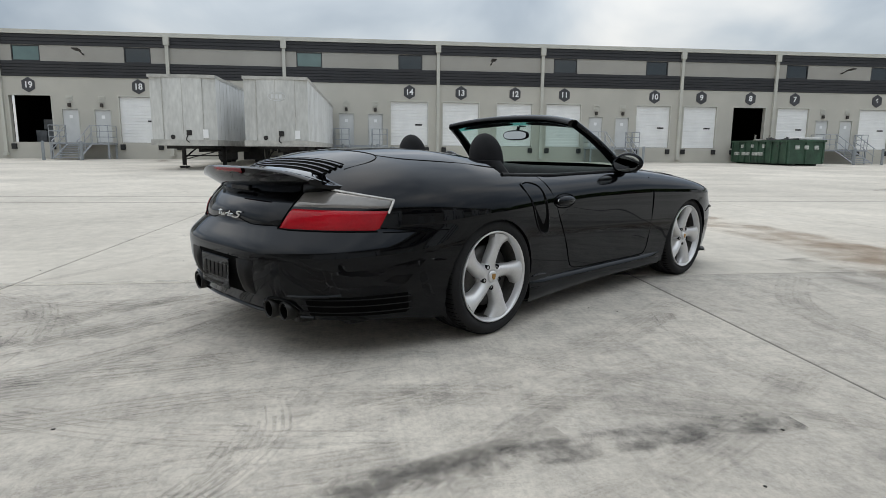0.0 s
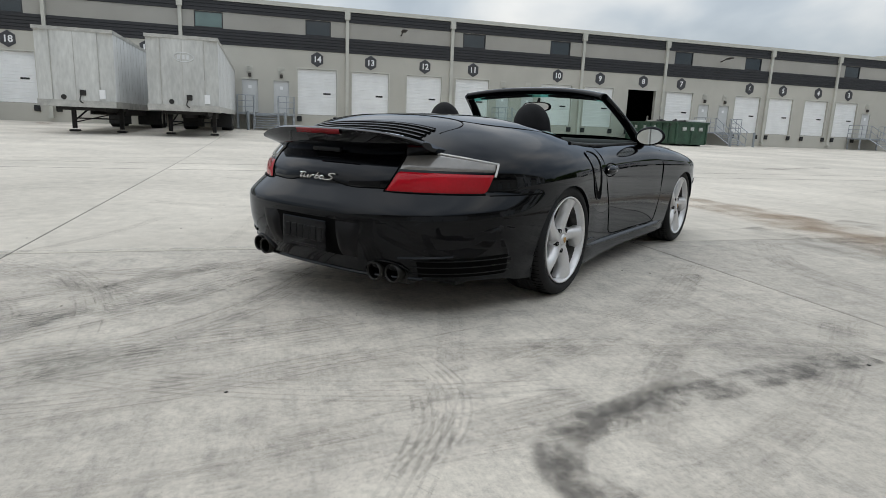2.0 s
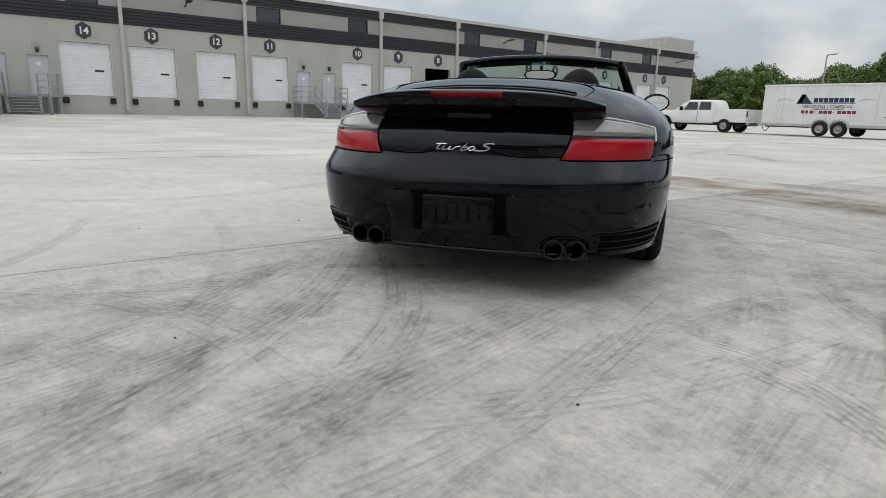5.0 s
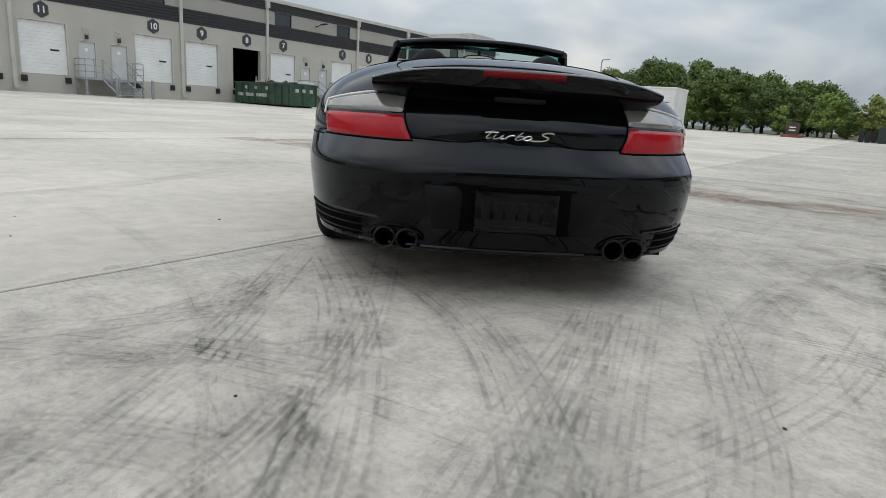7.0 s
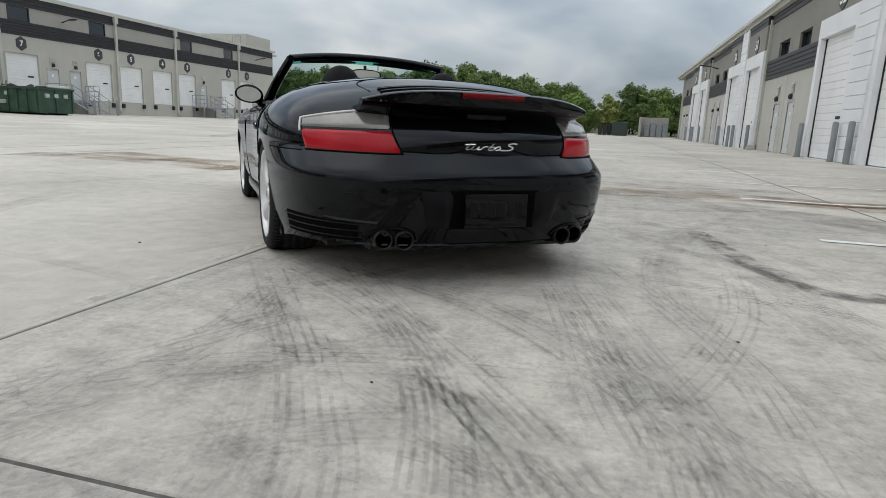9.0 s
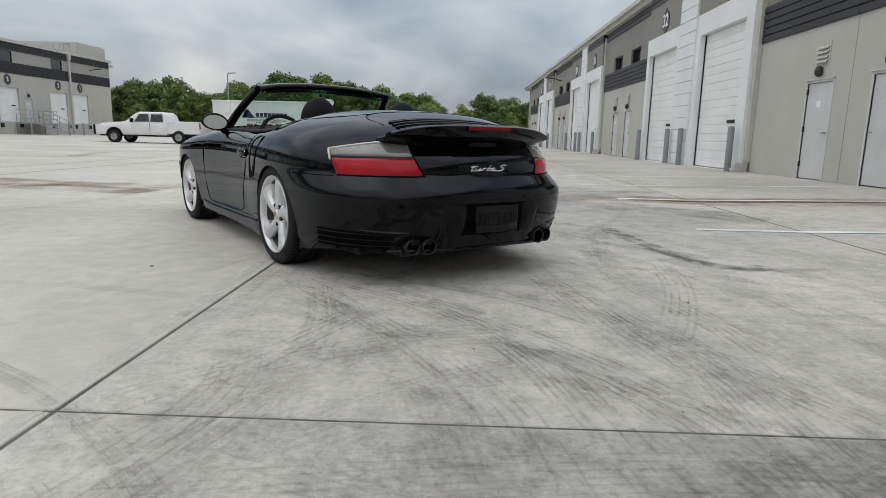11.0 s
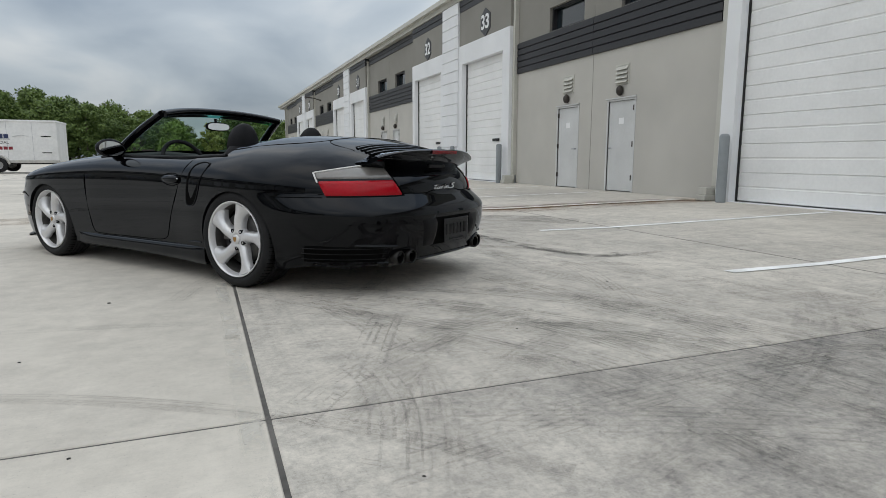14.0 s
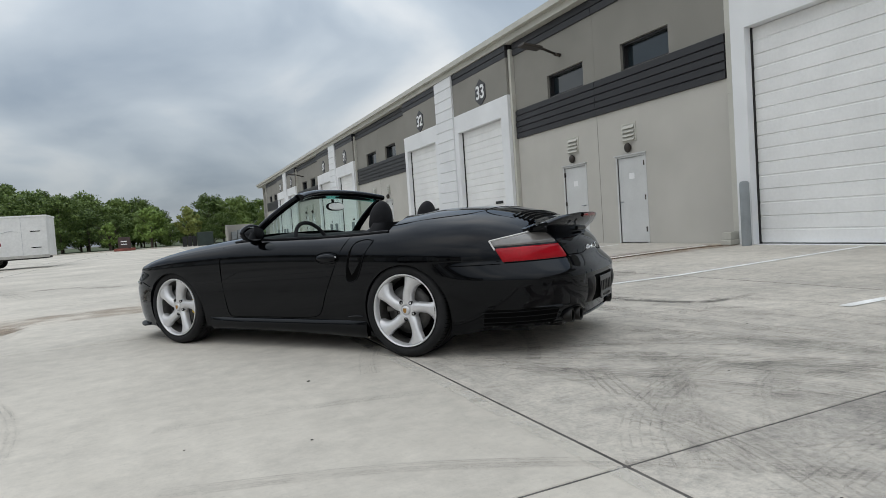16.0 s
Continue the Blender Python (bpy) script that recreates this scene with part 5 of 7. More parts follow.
part("wing_grille", rbox(-0.10, 0.10, -0.985, -0.97, 0.775, 0.797, 0.008, 2), M_CARTRIM, wing)

# cooling slats in the engine lid
bm = bmesh.new()
grid(bm, [[(x, y, top_z(x, y) + 0.0015) for x in (-0.42 + 0.84 * u / 20 for u in range(21))] for y in (-0.81 + 0.185 * v / 8 for v in range(9))])
for f in bm.faces:
    if f.normal.z < 0:
        f.normal_flip()
lid_grille = part("lid_grille", bm, M_GAP, car, "slatted cooling grille in the engine lid")
for k in range(6):
    y = -0.795 + 0.031 * k
    bm = bmesh.new()
    wx = 0.43 - 0.012 * (5 - k) * 0.4
    tube(bm, [(x, y - 0.02 * (x / 0.42) ** 2 * 0.5, top_z(x, y) + 0.001) for x in (-wx + 2 * wx * u / 16 for u in range(17))], 0.0095, 6, True, 0.40)
    part("slat", bm, M_PAINT, lid_grille, "", 60)

# chrome script badge in joined slanting strokes
def stroke(bm, pts, r, x0=-0.137, w=0.128, h=0.032):
    run = [(x0 + w * (p.x + 0.20 * p.z), p.z * h + 0.640) for p in spline([(x, 0, z) for x, z in pts], 5)]
    tube(bm, [(x, outline_rear(x, 0.62) - 0.002, z) for x, z in run], r, 5)


bm = bmesh.new()
stroke(bm, [(0.10, 0.95), (0.07, 0.45), (0.06, 0.12), (0.12, 0.0), (0.20, 0.10)], 0.0027)
stroke(bm, [(-0.08, 0.66), (0.06, 0.74), (0.30, 0.74)], 0.0024)
stroke(bm, [(0.28, 0.50), (0.26, 0.15), (0.31, 0.0), (0.42, 0.08), (0.50, 0.48), (0.49, 0.12), (0.54, 0.0), (0.60, 0.08)], 0.0026)
stroke(bm, [(0.66, 0.50), (0.64, 0.0), (0.66, 0.26), (0.74, 0.46), (0.84, 0.44)], 0.0026)
stroke(bm, [(0.98, 0.95), (0.92, 0.20), (0.97, 0.0), (1.08, 0.06), (1.13, 0.28), (1.06, 0.48), (0.95, 0.34)], 0.0026)
stroke(bm, [(1.27 + 0.10 * math.sin(a), 0.25 + 0.25 * math.cos(a)) for a in (2 * math.pi * k / 10 for k in range(11))], 0.0026)
stroke(bm, [(1.92, 0.88), (1.84, 1.0), (1.66, 0.98), (1.58, 0.78), (1.70, 0.60), (1.86, 0.40), (1.80, 0.12), (1.62, 0.0), (1.40, 0.02)], 0.0040)
part("script_badge", bm, M_CHROME, car, "chrome script badge")

# wheels
def wheel(s, y, xo, width, label):
    """A tyre on a five-spoke twisted alloy; xo: its outer face from the middle of the car."""
    W = thing("wheel", "", "")
    for key in ("label", "category"):
        if key in W:
            del W[key]
    W.parent = car
    W.matrix_basis = Matrix.Translation((s * xo, y, 0.317)) @ pose(0, 0, 0, 0, 0, 0 if s > 0 else 180)
    R, w = 0.317, width
    prof = [(-w + 0.03, 0.238), (-w + 0.006, 0.262), (-w, 0.285), (-w + 0.012, 0.304), (-w + 0.03, R - 0.003)]
    for g in range(4):
        c = -w + 0.03 + (w - 0.06) * (g + 1) / 5
        prof += [(c - 0.006, R), (c - 0.004, R - 0.009), (c + 0.004, R - 0.009), (c + 0.006, R)]
    prof += [(-0.03, R - 0.003), (-0.012, 0.304), (0.0, 0.285), (-0.003, 0.266), (-0.012, 0.252), (-0.022, 0.240)]
    bm = bmesh.new(); lathe(bm, prof, "x", 72)
    tyre = part("tyre", bm, M_TYRE, W, label, 40)
    bm = bmesh.new()
    for k in range(72):
        a = 2 * math.pi * k / 72
        pts = [(-0.022, R - 0.006), (-0.05, R + 0.0004), (-w * 0.30, R + 0.0004)]
        tube(bm, [(px, pr_ * math.sin(a + 0.25 * (-px)), pr_ * math.cos(a + 0.25 * (-px))) for px, pr_ in pts], 0.0022, 4)
    part("tread_pattern", bm, M_GAP, tyre)
    # rim: lip and barrel
    bm = bmesh.new()
    lathe(bm, [(-0.024, 0.240), (-0.010, 0.247), (-0.004, 0.245), (-0.004, 0.240), (-0.012, 0.235), (-0.03, 0.229), (-0.045, 0.225)], "x", 64)
    rim = part("rim", bm, M_RIM, W, "silver five-spoke twisted alloy rim", 40)
    bm = bmesh.new()
    lathe(bm, [(-0.045, 0.225), (-0.07, 0.222), (-w + 0.02, 0.218)], "x", 64)
    part("barrel", bm, M_BARREL, rim, "dusty dark inner barrel", 40)
    for k in range(5):
        f0 = 2 * math.pi * k / 5 + 0.05
        bm = bmesh.new()
        top, bot = [], []
        for i in range(15):
            u = i / 14
            r = 0.040 + 0.192 * u
            ang = f0 + 0.32 * u ** 1.35
            hw = 0.040 - 0.005 * math.sin(math.pi * min(1, u * 1.15)) + 0.032 * max(0, (u - 0.6) / 0.4) ** 1.8
            h = -0.030 + 0.010 * math.sin(math.pi * u) + 0.018 * u ** 2
            rt, rb = [], []
            for c in range(9):
                v = -1 + 2 * c / 8
                da = v * hw / r
                hx = h - 0.022 * abs(v) ** 2.5 - 0.010 * v * u
                rt.append((hx, r * math.sin(ang + da), r * math.cos(ang + da)))
            rt = [(rt[0][0] - 0.04, rt[0][1], rt[0][2])] + rt + [(rt[-1][0] - 0.04, rt[-1][1], rt[-1][2])]
            top.append(rt)
        grid(bm, top)
        bmesh.ops.recalc_face_normals(bm, faces=list(bm.faces))
        if sum(f.normal.x for f in bm.faces) < 0:
            bmesh.ops.reverse_faces(bm, faces=list(bm.faces))
        part("spoke", bm, M_RIM, rim, "", 55)
    bm = bmesh.new()
    lathe(bm, [(-0.08, 0.078), (-0.040, 0.074), (-0.030, 0.060), (-0.026, 0.036), (-0.034, 0.033)], "x", 32)
    part("hub", bm, M_RIM, rim, "", 40)
    bm = bmesh.new()
    lathe(bm, [(-0.034, 0.033), (-0.022, 0.031), (-0.018, 0.022), (-0.017, 0.0005)], "x", 28)
    cap = part("centre_cap", bm, M_RIM, rim, "", 50)
    bm = bmesh.new()
    pts = [(-0.014, 0.012 * a, 0.016 * b) for a, b in ((-1, 0.9), (1, 0.9), (1, -0.2), (0.6, -0.8), (0, -1.1), (-0.6, -0.8), (-1, -0.2))]
    f1 = [bm.verts.new(p) for p in pts]
    f2 = [bm.verts.new((-0.02, p[1], p[2])) for p in pts]
    bm.faces.new(f1)
    for k in range(len(pts)):
        bm.faces.new((f1[k], f1[(k + 1) % len(pts)], f2[(k + 1) % len(pts)], f2[k]))
    bmesh.ops.recalc_face_normals(bm, faces=list(bm.faces))
    part("crest", bm, M_GOLD, cap, "small gold crest")
    for k in range(5):
        a = 2 * math.pi * k / 5 + 0.05 + 0.63
        bm = bmesh.new(); lathe(bm, [(-0.06, 0.013), (-0.027, 0.013), (-0.027, 0.008), (-0.036, 0.008), (-0.036, 0.0005)], "x", 12)
        part("lug_bolt", bm, M_CARTRIM, rim, "", 30, pose(0, 0.062 * math.sin(a), 0.062 * math.cos(a)))
    bm = bmesh.new()
    lathe(bm, [(-0.105, 0.07), (-0.085, 0.07), (-0.080, 0.09), (-0.080, 0.168), (-0.108, 0.168), (-0.108, 0.07)], "x", 48)
    part("brake_disc", bm, M_DISC, W, "", 30)
    bm = bmesh.new()
    a0 = math.pi / 2 * (1 if y < 1 else -1) * s
    pr = []
    for i in range(11):
        a = a0 + (-0.40 + 0.8 * i / 10) * (1.0 if y > 1 else 0.25)
        pr.append([(x, r * math.sin(a), r * math.cos(a)) for x, r in ((-0.125, 0.125), (-0.078, 0.125), (-0.074, 0.14), (-0.078, 0.182), (-0.125, 0.182))])
    grid(bm, pr, close=True)
    bm.faces.new([bm.verts.new(p) for p in pr[0]]); bm.faces.new([bm.verts.new(p) for p in pr[-1]])
    bmesh.ops.remove_doubles(bm, verts=bm.verts, dist=1e-5)
    bmesh.ops.recalc_face_normals(bm, faces=list(bm.faces))
    part("caliper", bm, M_YELLOW if y > 1 else M_BARREL, W, "yellow brake caliper" if y > 1 else "dusty brake caliper", 35)
    # black disc behind the spokes, standing in for the shade inside the wheel
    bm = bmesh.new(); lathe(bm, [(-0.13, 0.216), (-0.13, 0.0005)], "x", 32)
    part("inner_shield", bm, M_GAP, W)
    return W


for s in (1, -1):
    wheel(s, 0.0, 0.902, 0.285, "wide black rear tyre")
    wheel(s, 2.35, 0.862, 0.225, "black front tyre")

# cockpit
bm = bmesh.new()
tubx = [(0.16, 0.66), (0.6, 0.70), (1.2, 0.72), (1.62, 0.71)]
rows_t = []
for y, x in tubx:
    rows_t.append([(-x - 0.035, y, 0.86 if y < 0.3 else 0.83), (-x, y, 0.80), (-x + 0.02, y, 0.30), (x - 0.02, y, 0.30), (x, y, 0.80), (x + 0.035, y, 0.86 if y < 0.3 else 0.83)])
grid(bm, rows_t)
bm.faces.new([bm.verts.new(p) for p in rows_t[0]]); bm.faces.new([bm.verts.new(p) for p in rows_t[-1]])
part("cockpit_tub", bm, M_CLOTH, car, "dark cockpit lining")
bm = bmesh.new()
pr = []
for k in range(13):
    x = -0.70 + 1.4 * k / 12
    e = abs(x / 0.70)
    pr.append([(x, 0.13, 0.93 - 0.09 * e ** 3), (x, 0.20, 0.945 - 0.10 * e ** 3), (x, 0.28, 0.90 - 0.07 * e ** 3), (x, 0.34, 0.80), (x, 0.36, 0.5)])
grid(bm, pr)
part("roof_well_cover", bm, M_CLOTH, car, "folded black canvas behind the seats", 60)
for s in (1, -1):
    bm = bmesh.new()
    pr = []
    for i in range(13):
        f = i / 12
        z = 0.42 + 0.50 * f
        yb = 0.62 - 0.17 * f - 0.02
        hw = 0.235 - 0.03 * f ** 2 - 0.06 * max(0, f - 0.8) * 5
        th = 0.075 - 0.02 * f
        ring = []
        for k in range(20):
            a = 2 * math.pi * k / 20
            cx, cy2 = math.cos(a), math.sin(a)
            ring.append((s * 0.355 + hw * math.copysign(abs(cx) ** 0.6, cx), yb + th * math.copysign(abs(cy2) ** 0.7, cy2) + 0.03 * abs(cx) ** 3, z))
        pr.append(ring)
    grid(bm, pr, close=True)
    bm.faces.new([bm.verts.new(p) for p in pr[-1]])
    seat = part("seat", bm, M_CLOTH, car, "black leather bucket seat", 60)
    bm = bmesh.new()
    bmesh.ops.create_uvsphere(bm, u_segments=24, v_segments=16, radius=1)
    for v in bm.verts:
        c = v.co
        v.co = Vector((c.x * (0.135 if c.z > 0 else 0.135 + 0.03 * -c.z), c.y * 0.065, c.z * (0.155 if c.z > 0 else 0.12)))
    part("headrest", bm, M_CLOTH, seat, "", 80, pose(s * 0.355, 0.50, 0.935, 8))
    part("cushion", rbox(s * 0.355 - 0.22, s * 0.355 + 0.22, 0.55, 1.08, 0.34, 0.46, 0.05, 3), M_CLOTH, seat)
    bm = bmesh.new()
    bmesh.ops.create_uvsphere(bm, u_segments=20, v_segments=12, radius=1)
    bmesh.ops.scale(bm, vec=(0.13, 0.075, 0.075), verts=bm.verts)
    part("roll_hoop", bm, M_CLOTH, car, "padded roll hoop", 80, pose(s * 0.34, 0.22, 0.885))
bm = bmesh.new()
pr = []
for k in range(15):
    x = -0.72 + 1.44 * k / 14
    pr.append([(x, 1.30, 0.62), (x, 1.32, 0.80), (x, 1.36, 0.845 + 0.015 * math.exp(-((x + 0.35) / 0.2) ** 2)), (x, 1.45, 0.865 + 0.02 * math.exp(-((x + 0.35) / 0.2) ** 2)), (x, 1.60, 0.865), (x, 1.93 - 0.32 * (x / 0.72) ** 2, 0.862)])
grid(bm, pr)
part("dashboard", bm, M_CLOTH, car, "black dashboard", 50)
bm = bmesh.new()
tube(bm, [(-0.355 + 0.185 * math.cos(a), 1.20 + 0.075 * math.sin(a), 0.80 + 0.165 * math.sin(a)) for a in (2 * math.pi * k / 32 for k in range(33))], 0.016, 8, False)
for a in (0.15, math.pi - 0.15, -math.pi / 2):
    tube(bm, [(-0.355, 1.215, 0.79), (-0.355 + 0.18 * math.cos(a), 1.20 + 0.075 * math.sin(a), 0.80 + 0.165 * math.sin(a))], 0.017, 6)
tube(bm, [(-0.355, 1.17, 0.79), (-0.355, 1.36, 0.74)], 0.05, 12)
part("steering_wheel", bm, M_CLOTH, car, "", 50)

# windscreen and its frame
def screen(u, v):
    """Windscreen place: u from -1 to 1 across, v from 0 at the cowl to 1 at the header."""
    xb, xt = 0.715 * u, 0.585 * u
    yb, yt = 1.87 - 0.30 * abs(u) ** 2.2, 1.225 - 0.10 * abs(u) ** 2.2
    zb, zt = 0.868 - 0.028 * u * u, 1.215 - 0.052 * abs(u) ** 2.4
    bow = 0.025 * math.sin(math.pi * v)
    return Vector((xb + (xt - xb) * v, yb + (yt - yb) * v + bow * 0.6, zb + (zt - zb) * v + bow * 0.6))


bm = bmesh.new()
grid(bm, [[screen(-1 + 2 * i / 24, 0.86 * j / 10) for i in range(25)] for j in range(11)])
scr = part("windscreen", bm, M_SHIELD, car, "clear green-tinted windscreen", 80)
scr.visible_shadow = False
bm = bmesh.new()
grid(bm, [[screen(-1 + 2 * i / 24, 0.86 + 0.14 * j / 3) for i in range(25)] for j in range(4)])
band = part("shade_band", bm, M_BAND, scr, "green shade band", 80)
band.visible_shadow = False
for s in (1, -1):
    bm = bmesh.new()
    tube(bm, [screen(s, -0.06 + 1.06 * k / 10) for k in range(11)], [0.040 - 0.006 * k / 10 for k in range(11)], 12, True, 0.75)
    part("windscreen_pillar", bm, M_PAINT, car, "black windscreen pillar", 60)
bm = bmesh.new()
tube(bm, [screen(-1.0 + 2.0 * k / 24, 1.0) + Vector((0, -0.01, 0.0)) for k in range(25)], 0.046, 12, True, 0.60)
part("windscreen_header", bm, M_PAINT, car, "black windscreen header", 60)
bm = bmesh.new()
for s in (1, -1):
    tube(bm, [screen(s * (0.12 + 0.72 * k / 8), 0.90) + Vector((0, -0.03, -0.004)) for k in range(9)], [0.012, 0.022, 0.026, 0.027, 0.027, 0.026, 0.024, 0.02, 0.01], 10, True, 0.5)
part("sun_visor", bm, M_CLOTH, car, "", 60)
bm = bmesh.new()
tube(bm, [screen(-1.0 + 2.0 * k / 24, -0.02) for k in range(25)], 0.024, 8)
part("cowl_seal", bm, M_CARTRIM, car, "", 60)
bm = bmesh.new()
bmesh.ops.create_uvsphere(bm, u_segments=24, v_segments=14, radius=1)
for v in bm.verts:
    c = v.co
    v.co = Vector((0.125 * math.copysign(abs(c.x) ** 0.8, c.x), c.y * (0.03 if c.y > 0 else 0.012), 0.038 * math.copysign(abs(c.z) ** 0.8, c.z)))
im = part("interior_mirror", bm, M_CARTRIM, car, "black interior mirror", 80, pose(0.0, 1.22, 1.095))
bm = bmesh.new()
bm.faces.new([bm.verts.new((0.108 * math.copysign(abs(math.cos(a)) ** 0.7, math.cos(a)), -0.0125, 0.029 * math.copysign(abs(math.sin(a)) ** 0.7, math.sin(a)))) for a in (2 * math.pi * k / 28 for k in range(28))])
part("mirror_glass", bm, M_MIRROR, im)
bm = bmesh.new(); tube(bm, [(0, 1.24, 1.11), (0, 1.25, 1.16)], 0.012, 8)
part("mirror_stem", bm, M_CARTRIM, im, "", 0, Matrix.Translation((0.0, -1.22, -1.095)))

# ---------------------------------------------------------------- semi-trailers at the docks
M_VAN = mat("weathered_white_trailer_skin", (0.66, 0.67, 0.67), rough=0.5, var=0.10, scale=0.9, fine=12, rvar=0.1, stretch=(1, 1, 0.35))
M_VAN_OLD = mat("stained_bare_trailer_nose", (0.60, 0.60, 0.575), rough=0.55, var=0.15, scale=0.8, fine=10, rvar=0.1, stretch=(1, 1, 0.3))
M_VAN_RAIL = mat("dull_aluminium_rail", (0.46, 0.45, 0.42), rough=0.5, metal=0.2, var=0.15, scale=3)
M_CHASSIS = mat("rusty_black_chassis", (0.022, 0.020, 0.019), rough=0.8, var=0.3, scale=4)


def tyre_wheel(parent, x, y, z, r, w, axis, rim_mat, name="wheel"):
    bm = bmesh.new()
    lathe(bm, [(-w / 2, r * 0.55), (-w / 2, r * 0.9), (-w / 2 + 0.03, r), (w / 2 - 0.03, r), (w / 2, r * 0.9), (w / 2, r * 0.55)], axis, 28)
    ob = part(name, bm, M_TYRE, parent, "", 40, pose(x, y, z))
    bm = bmesh.new()
    lathe(bm, [(-w / 2 + 0.01, r * 0.56), (-w / 2 + 0.03, r * 0.5), (-w / 2 + 0.06, r * 0.2), (-w / 2 + 0.02, r * 0.17), (-w / 2 + 0.02, 0.0005)], axis, 24)
    part("rim", bm, rim_mat, ob, "", 40)
    bm = bmesh.new()
    lathe(bm, [(w / 2 - 0.01, r * 0.56), (w / 2 - 0.03, r * 0.5), (w / 2 - 0.06, r * 0.2), (w / 2 - 0.02, r * 0.17), (w / 2 - 0.02, 0.0005)], axis, 24)
    part("rim", bm, rim_mat, ob, "", 40)
    return ob


def semi_trailer(yc, nose, label, emblem):
    """A 53-foot van trailer backed to the dock; its nose looks along +x."""
    xf, xr = -20.5, -36.7
    gz = ground_z(-23)
    t = thing("semi_trailer", label, "trailer", pose(0, yc, 0), "trailers at the docks")
    h0, h1, hw = 1.12, 3.72, 1.23
    part("van_box", rbox(xr, xf - 0.14, -hw, hw, h0, h1, 0.03, 2), M_VAN, t)
    bm = bmesh.new()
    pr = []
    for k in range(13):
        u = -1 + 2 * k / 12
        x = xf - 0.14 * abs(u) ** 4
        pr.append([(x, u * hw, z) for z in (h0 + 0.14, (h0 + h1) / 2, h1 - 0.1)])
    grid(bm, pr)
    bmesh.ops.recalc_face_normals(bm, faces=list(bm.faces))
    part("nose_panel", bm, nose, t, "", 40)
    for u0, u1 in ((-0.62, -0.60), (-0.02, 0.0), (0.60, 0.62)):
        bm = bmesh.new(); box(bm, xf - 0.02, xf + 0.006, u0 * hw, u1 * hw, h0 + 0.14, h1 - 0.1)
        part("nose_seam", bm, M_VAN_RAIL, t)
    for nm, z0, z1, o in (("top_rail", h1 - 0.10, h1 + 0.02, 0.02), ("bottom_rail", h0 - 0.08, h0 + 0.15, 0.015)):
        bm = bmesh.new()
        for y0, y1 in ((-hw - o, -hw + 0.03), (hw - 0.03, hw + o)):
            box(bm, xr, xf - 0.10, y0, y1, z0, z1)
        box(bm, xf - 0.12, xf + o, -hw - o, hw + o, z0, z1)
        part(nm, bm, M_VAN_RAIL, t)
    for s in (-1, 1):
        for k in range(26):
            x = xr + 0.4 + k * 0.6
            bm = bmesh.new()
            box(bm, x - 0.012, x + 0.012, s * hw - 0.004, s * hw + 0.004, h0 + 0.15, h1 - 0.1)
            part("rivet_seam", bm, M_VAN_RAIL, t)
    for s in (-1, 1):
        leg = part("landing_leg", rbox(-23.35, -23.2, s * 0.85 - 0.075, s * 0.85 + 0.075, gz + 0.12, h0 - 0.08, 0.01, 1), M_CHASSIS, t)
        part("foot", rbox(-23.5, -23.05, s * 0.85 - 0.16, s * 0.85 + 0.16, gz, gz + 0.08, 0.02, 1), M_CHASSIS, leg)
        bm = bmesh.new(); tube(bm, [(-23.25, s * 0.85, 0.5), (-25.0, s * 0.7, h0 - 0.1)], 0.035, 6)
        part("leg_brace", bm, M_CHASSIS, t)
    bm = bmesh.new(); tube(bm, [(-23.27, -0.85, 0.62), (-23.27, 0.85, 0.62)], 0.03, 6); tube(bm, [(-23.27, -0.85, 0.45), (-23.27, 0.85, 0.9)], 0.025, 6)
    part("cross_brace", bm, M_CHASSIS, t)
    bm = bmesh.new()
    for s in (-0.5, 0.5):
        box(bm, xr + 0.2, -24.5, s - 0.06, s + 0.06, h0 - 0.35, h0 - 0.08)
    box(bm, -24.5, -20.9, -0.8, 0.8, h0 - 0.2, h0 - 0.08)
    part("chassis", bm, M_CHASSIS, t)
    for x in (-31.4, -32.65):
        for s in (-1, 1):
            tyre_wheel(t, x, s * 0.95, ground_z(x) + 0.5, 0.5, 0.55, "y", M_VAN_RAIL)
    # black sheets added before the wheels to imitate the deep shade underneath
    for s in (-1, 1):
        part("mud_flap", rbox(-30.78, -30.75, s * 0.68 - 0.52, s * 0.68 + 0.52, 0.32, h0 - 0.09, 0.005, 1), M_BLACK, t, "black sheet added to darken the trailer's underside")
    part("glad_hand_box", rbox(xf + 0.006, xf + 0.05, 0.10, 0.30, h0 + 0.32, h0 + 0.52, 0.02, 1), M_CHASSIS, t, "dark brake line socket")
    bm = bmesh.new(); tube(bm, spline([(xf + 0.04, 0.15, h0 + 0.35), (xf + 0.07, 0.1, h0 + 0.15), (xf + 0.05, 0.2, h0 + 0.05)], 6), 0.018, 6)
    part("air_line", bm, M_CHASSIS, t)
    bm = bmesh.new(); lathe(bm, [(0, 0.09), (0.02, 0.085), (0.022, 0.0005)], "x", 16)
    part("round_vent", bm, M_CHASSIS, t, "", 0, pose(xf + 0.003, -0.42, h0 + 0.25))
    part("paper_placard", rbox(xf + 0.004, xf + 0.01, 0.72, 0.92, h0 + 0.22, h0 + 0.55, 0.002, 1), M_DIGIT, t, "white placard")
    if emblem:
        bm = bmesh.new()
        tube(bm, [(xf + 0.004, 0.05 + 0.34 * math.cos(a), 2.98 + 0.16 * math.sin(a)) for a in (2 * math.pi * k / 24 for k in range(25))], 0.018, 5, False)
        for k in range(3):
            box(bm, xf + 0.002, xf + 0.012, -0.17 + 0.16 * k, -0.07 + 0.16 * k, 2.90, 3.06)
        part("faded_emblem", bm, M_VAN, t, "faded oval emblem")
    return t


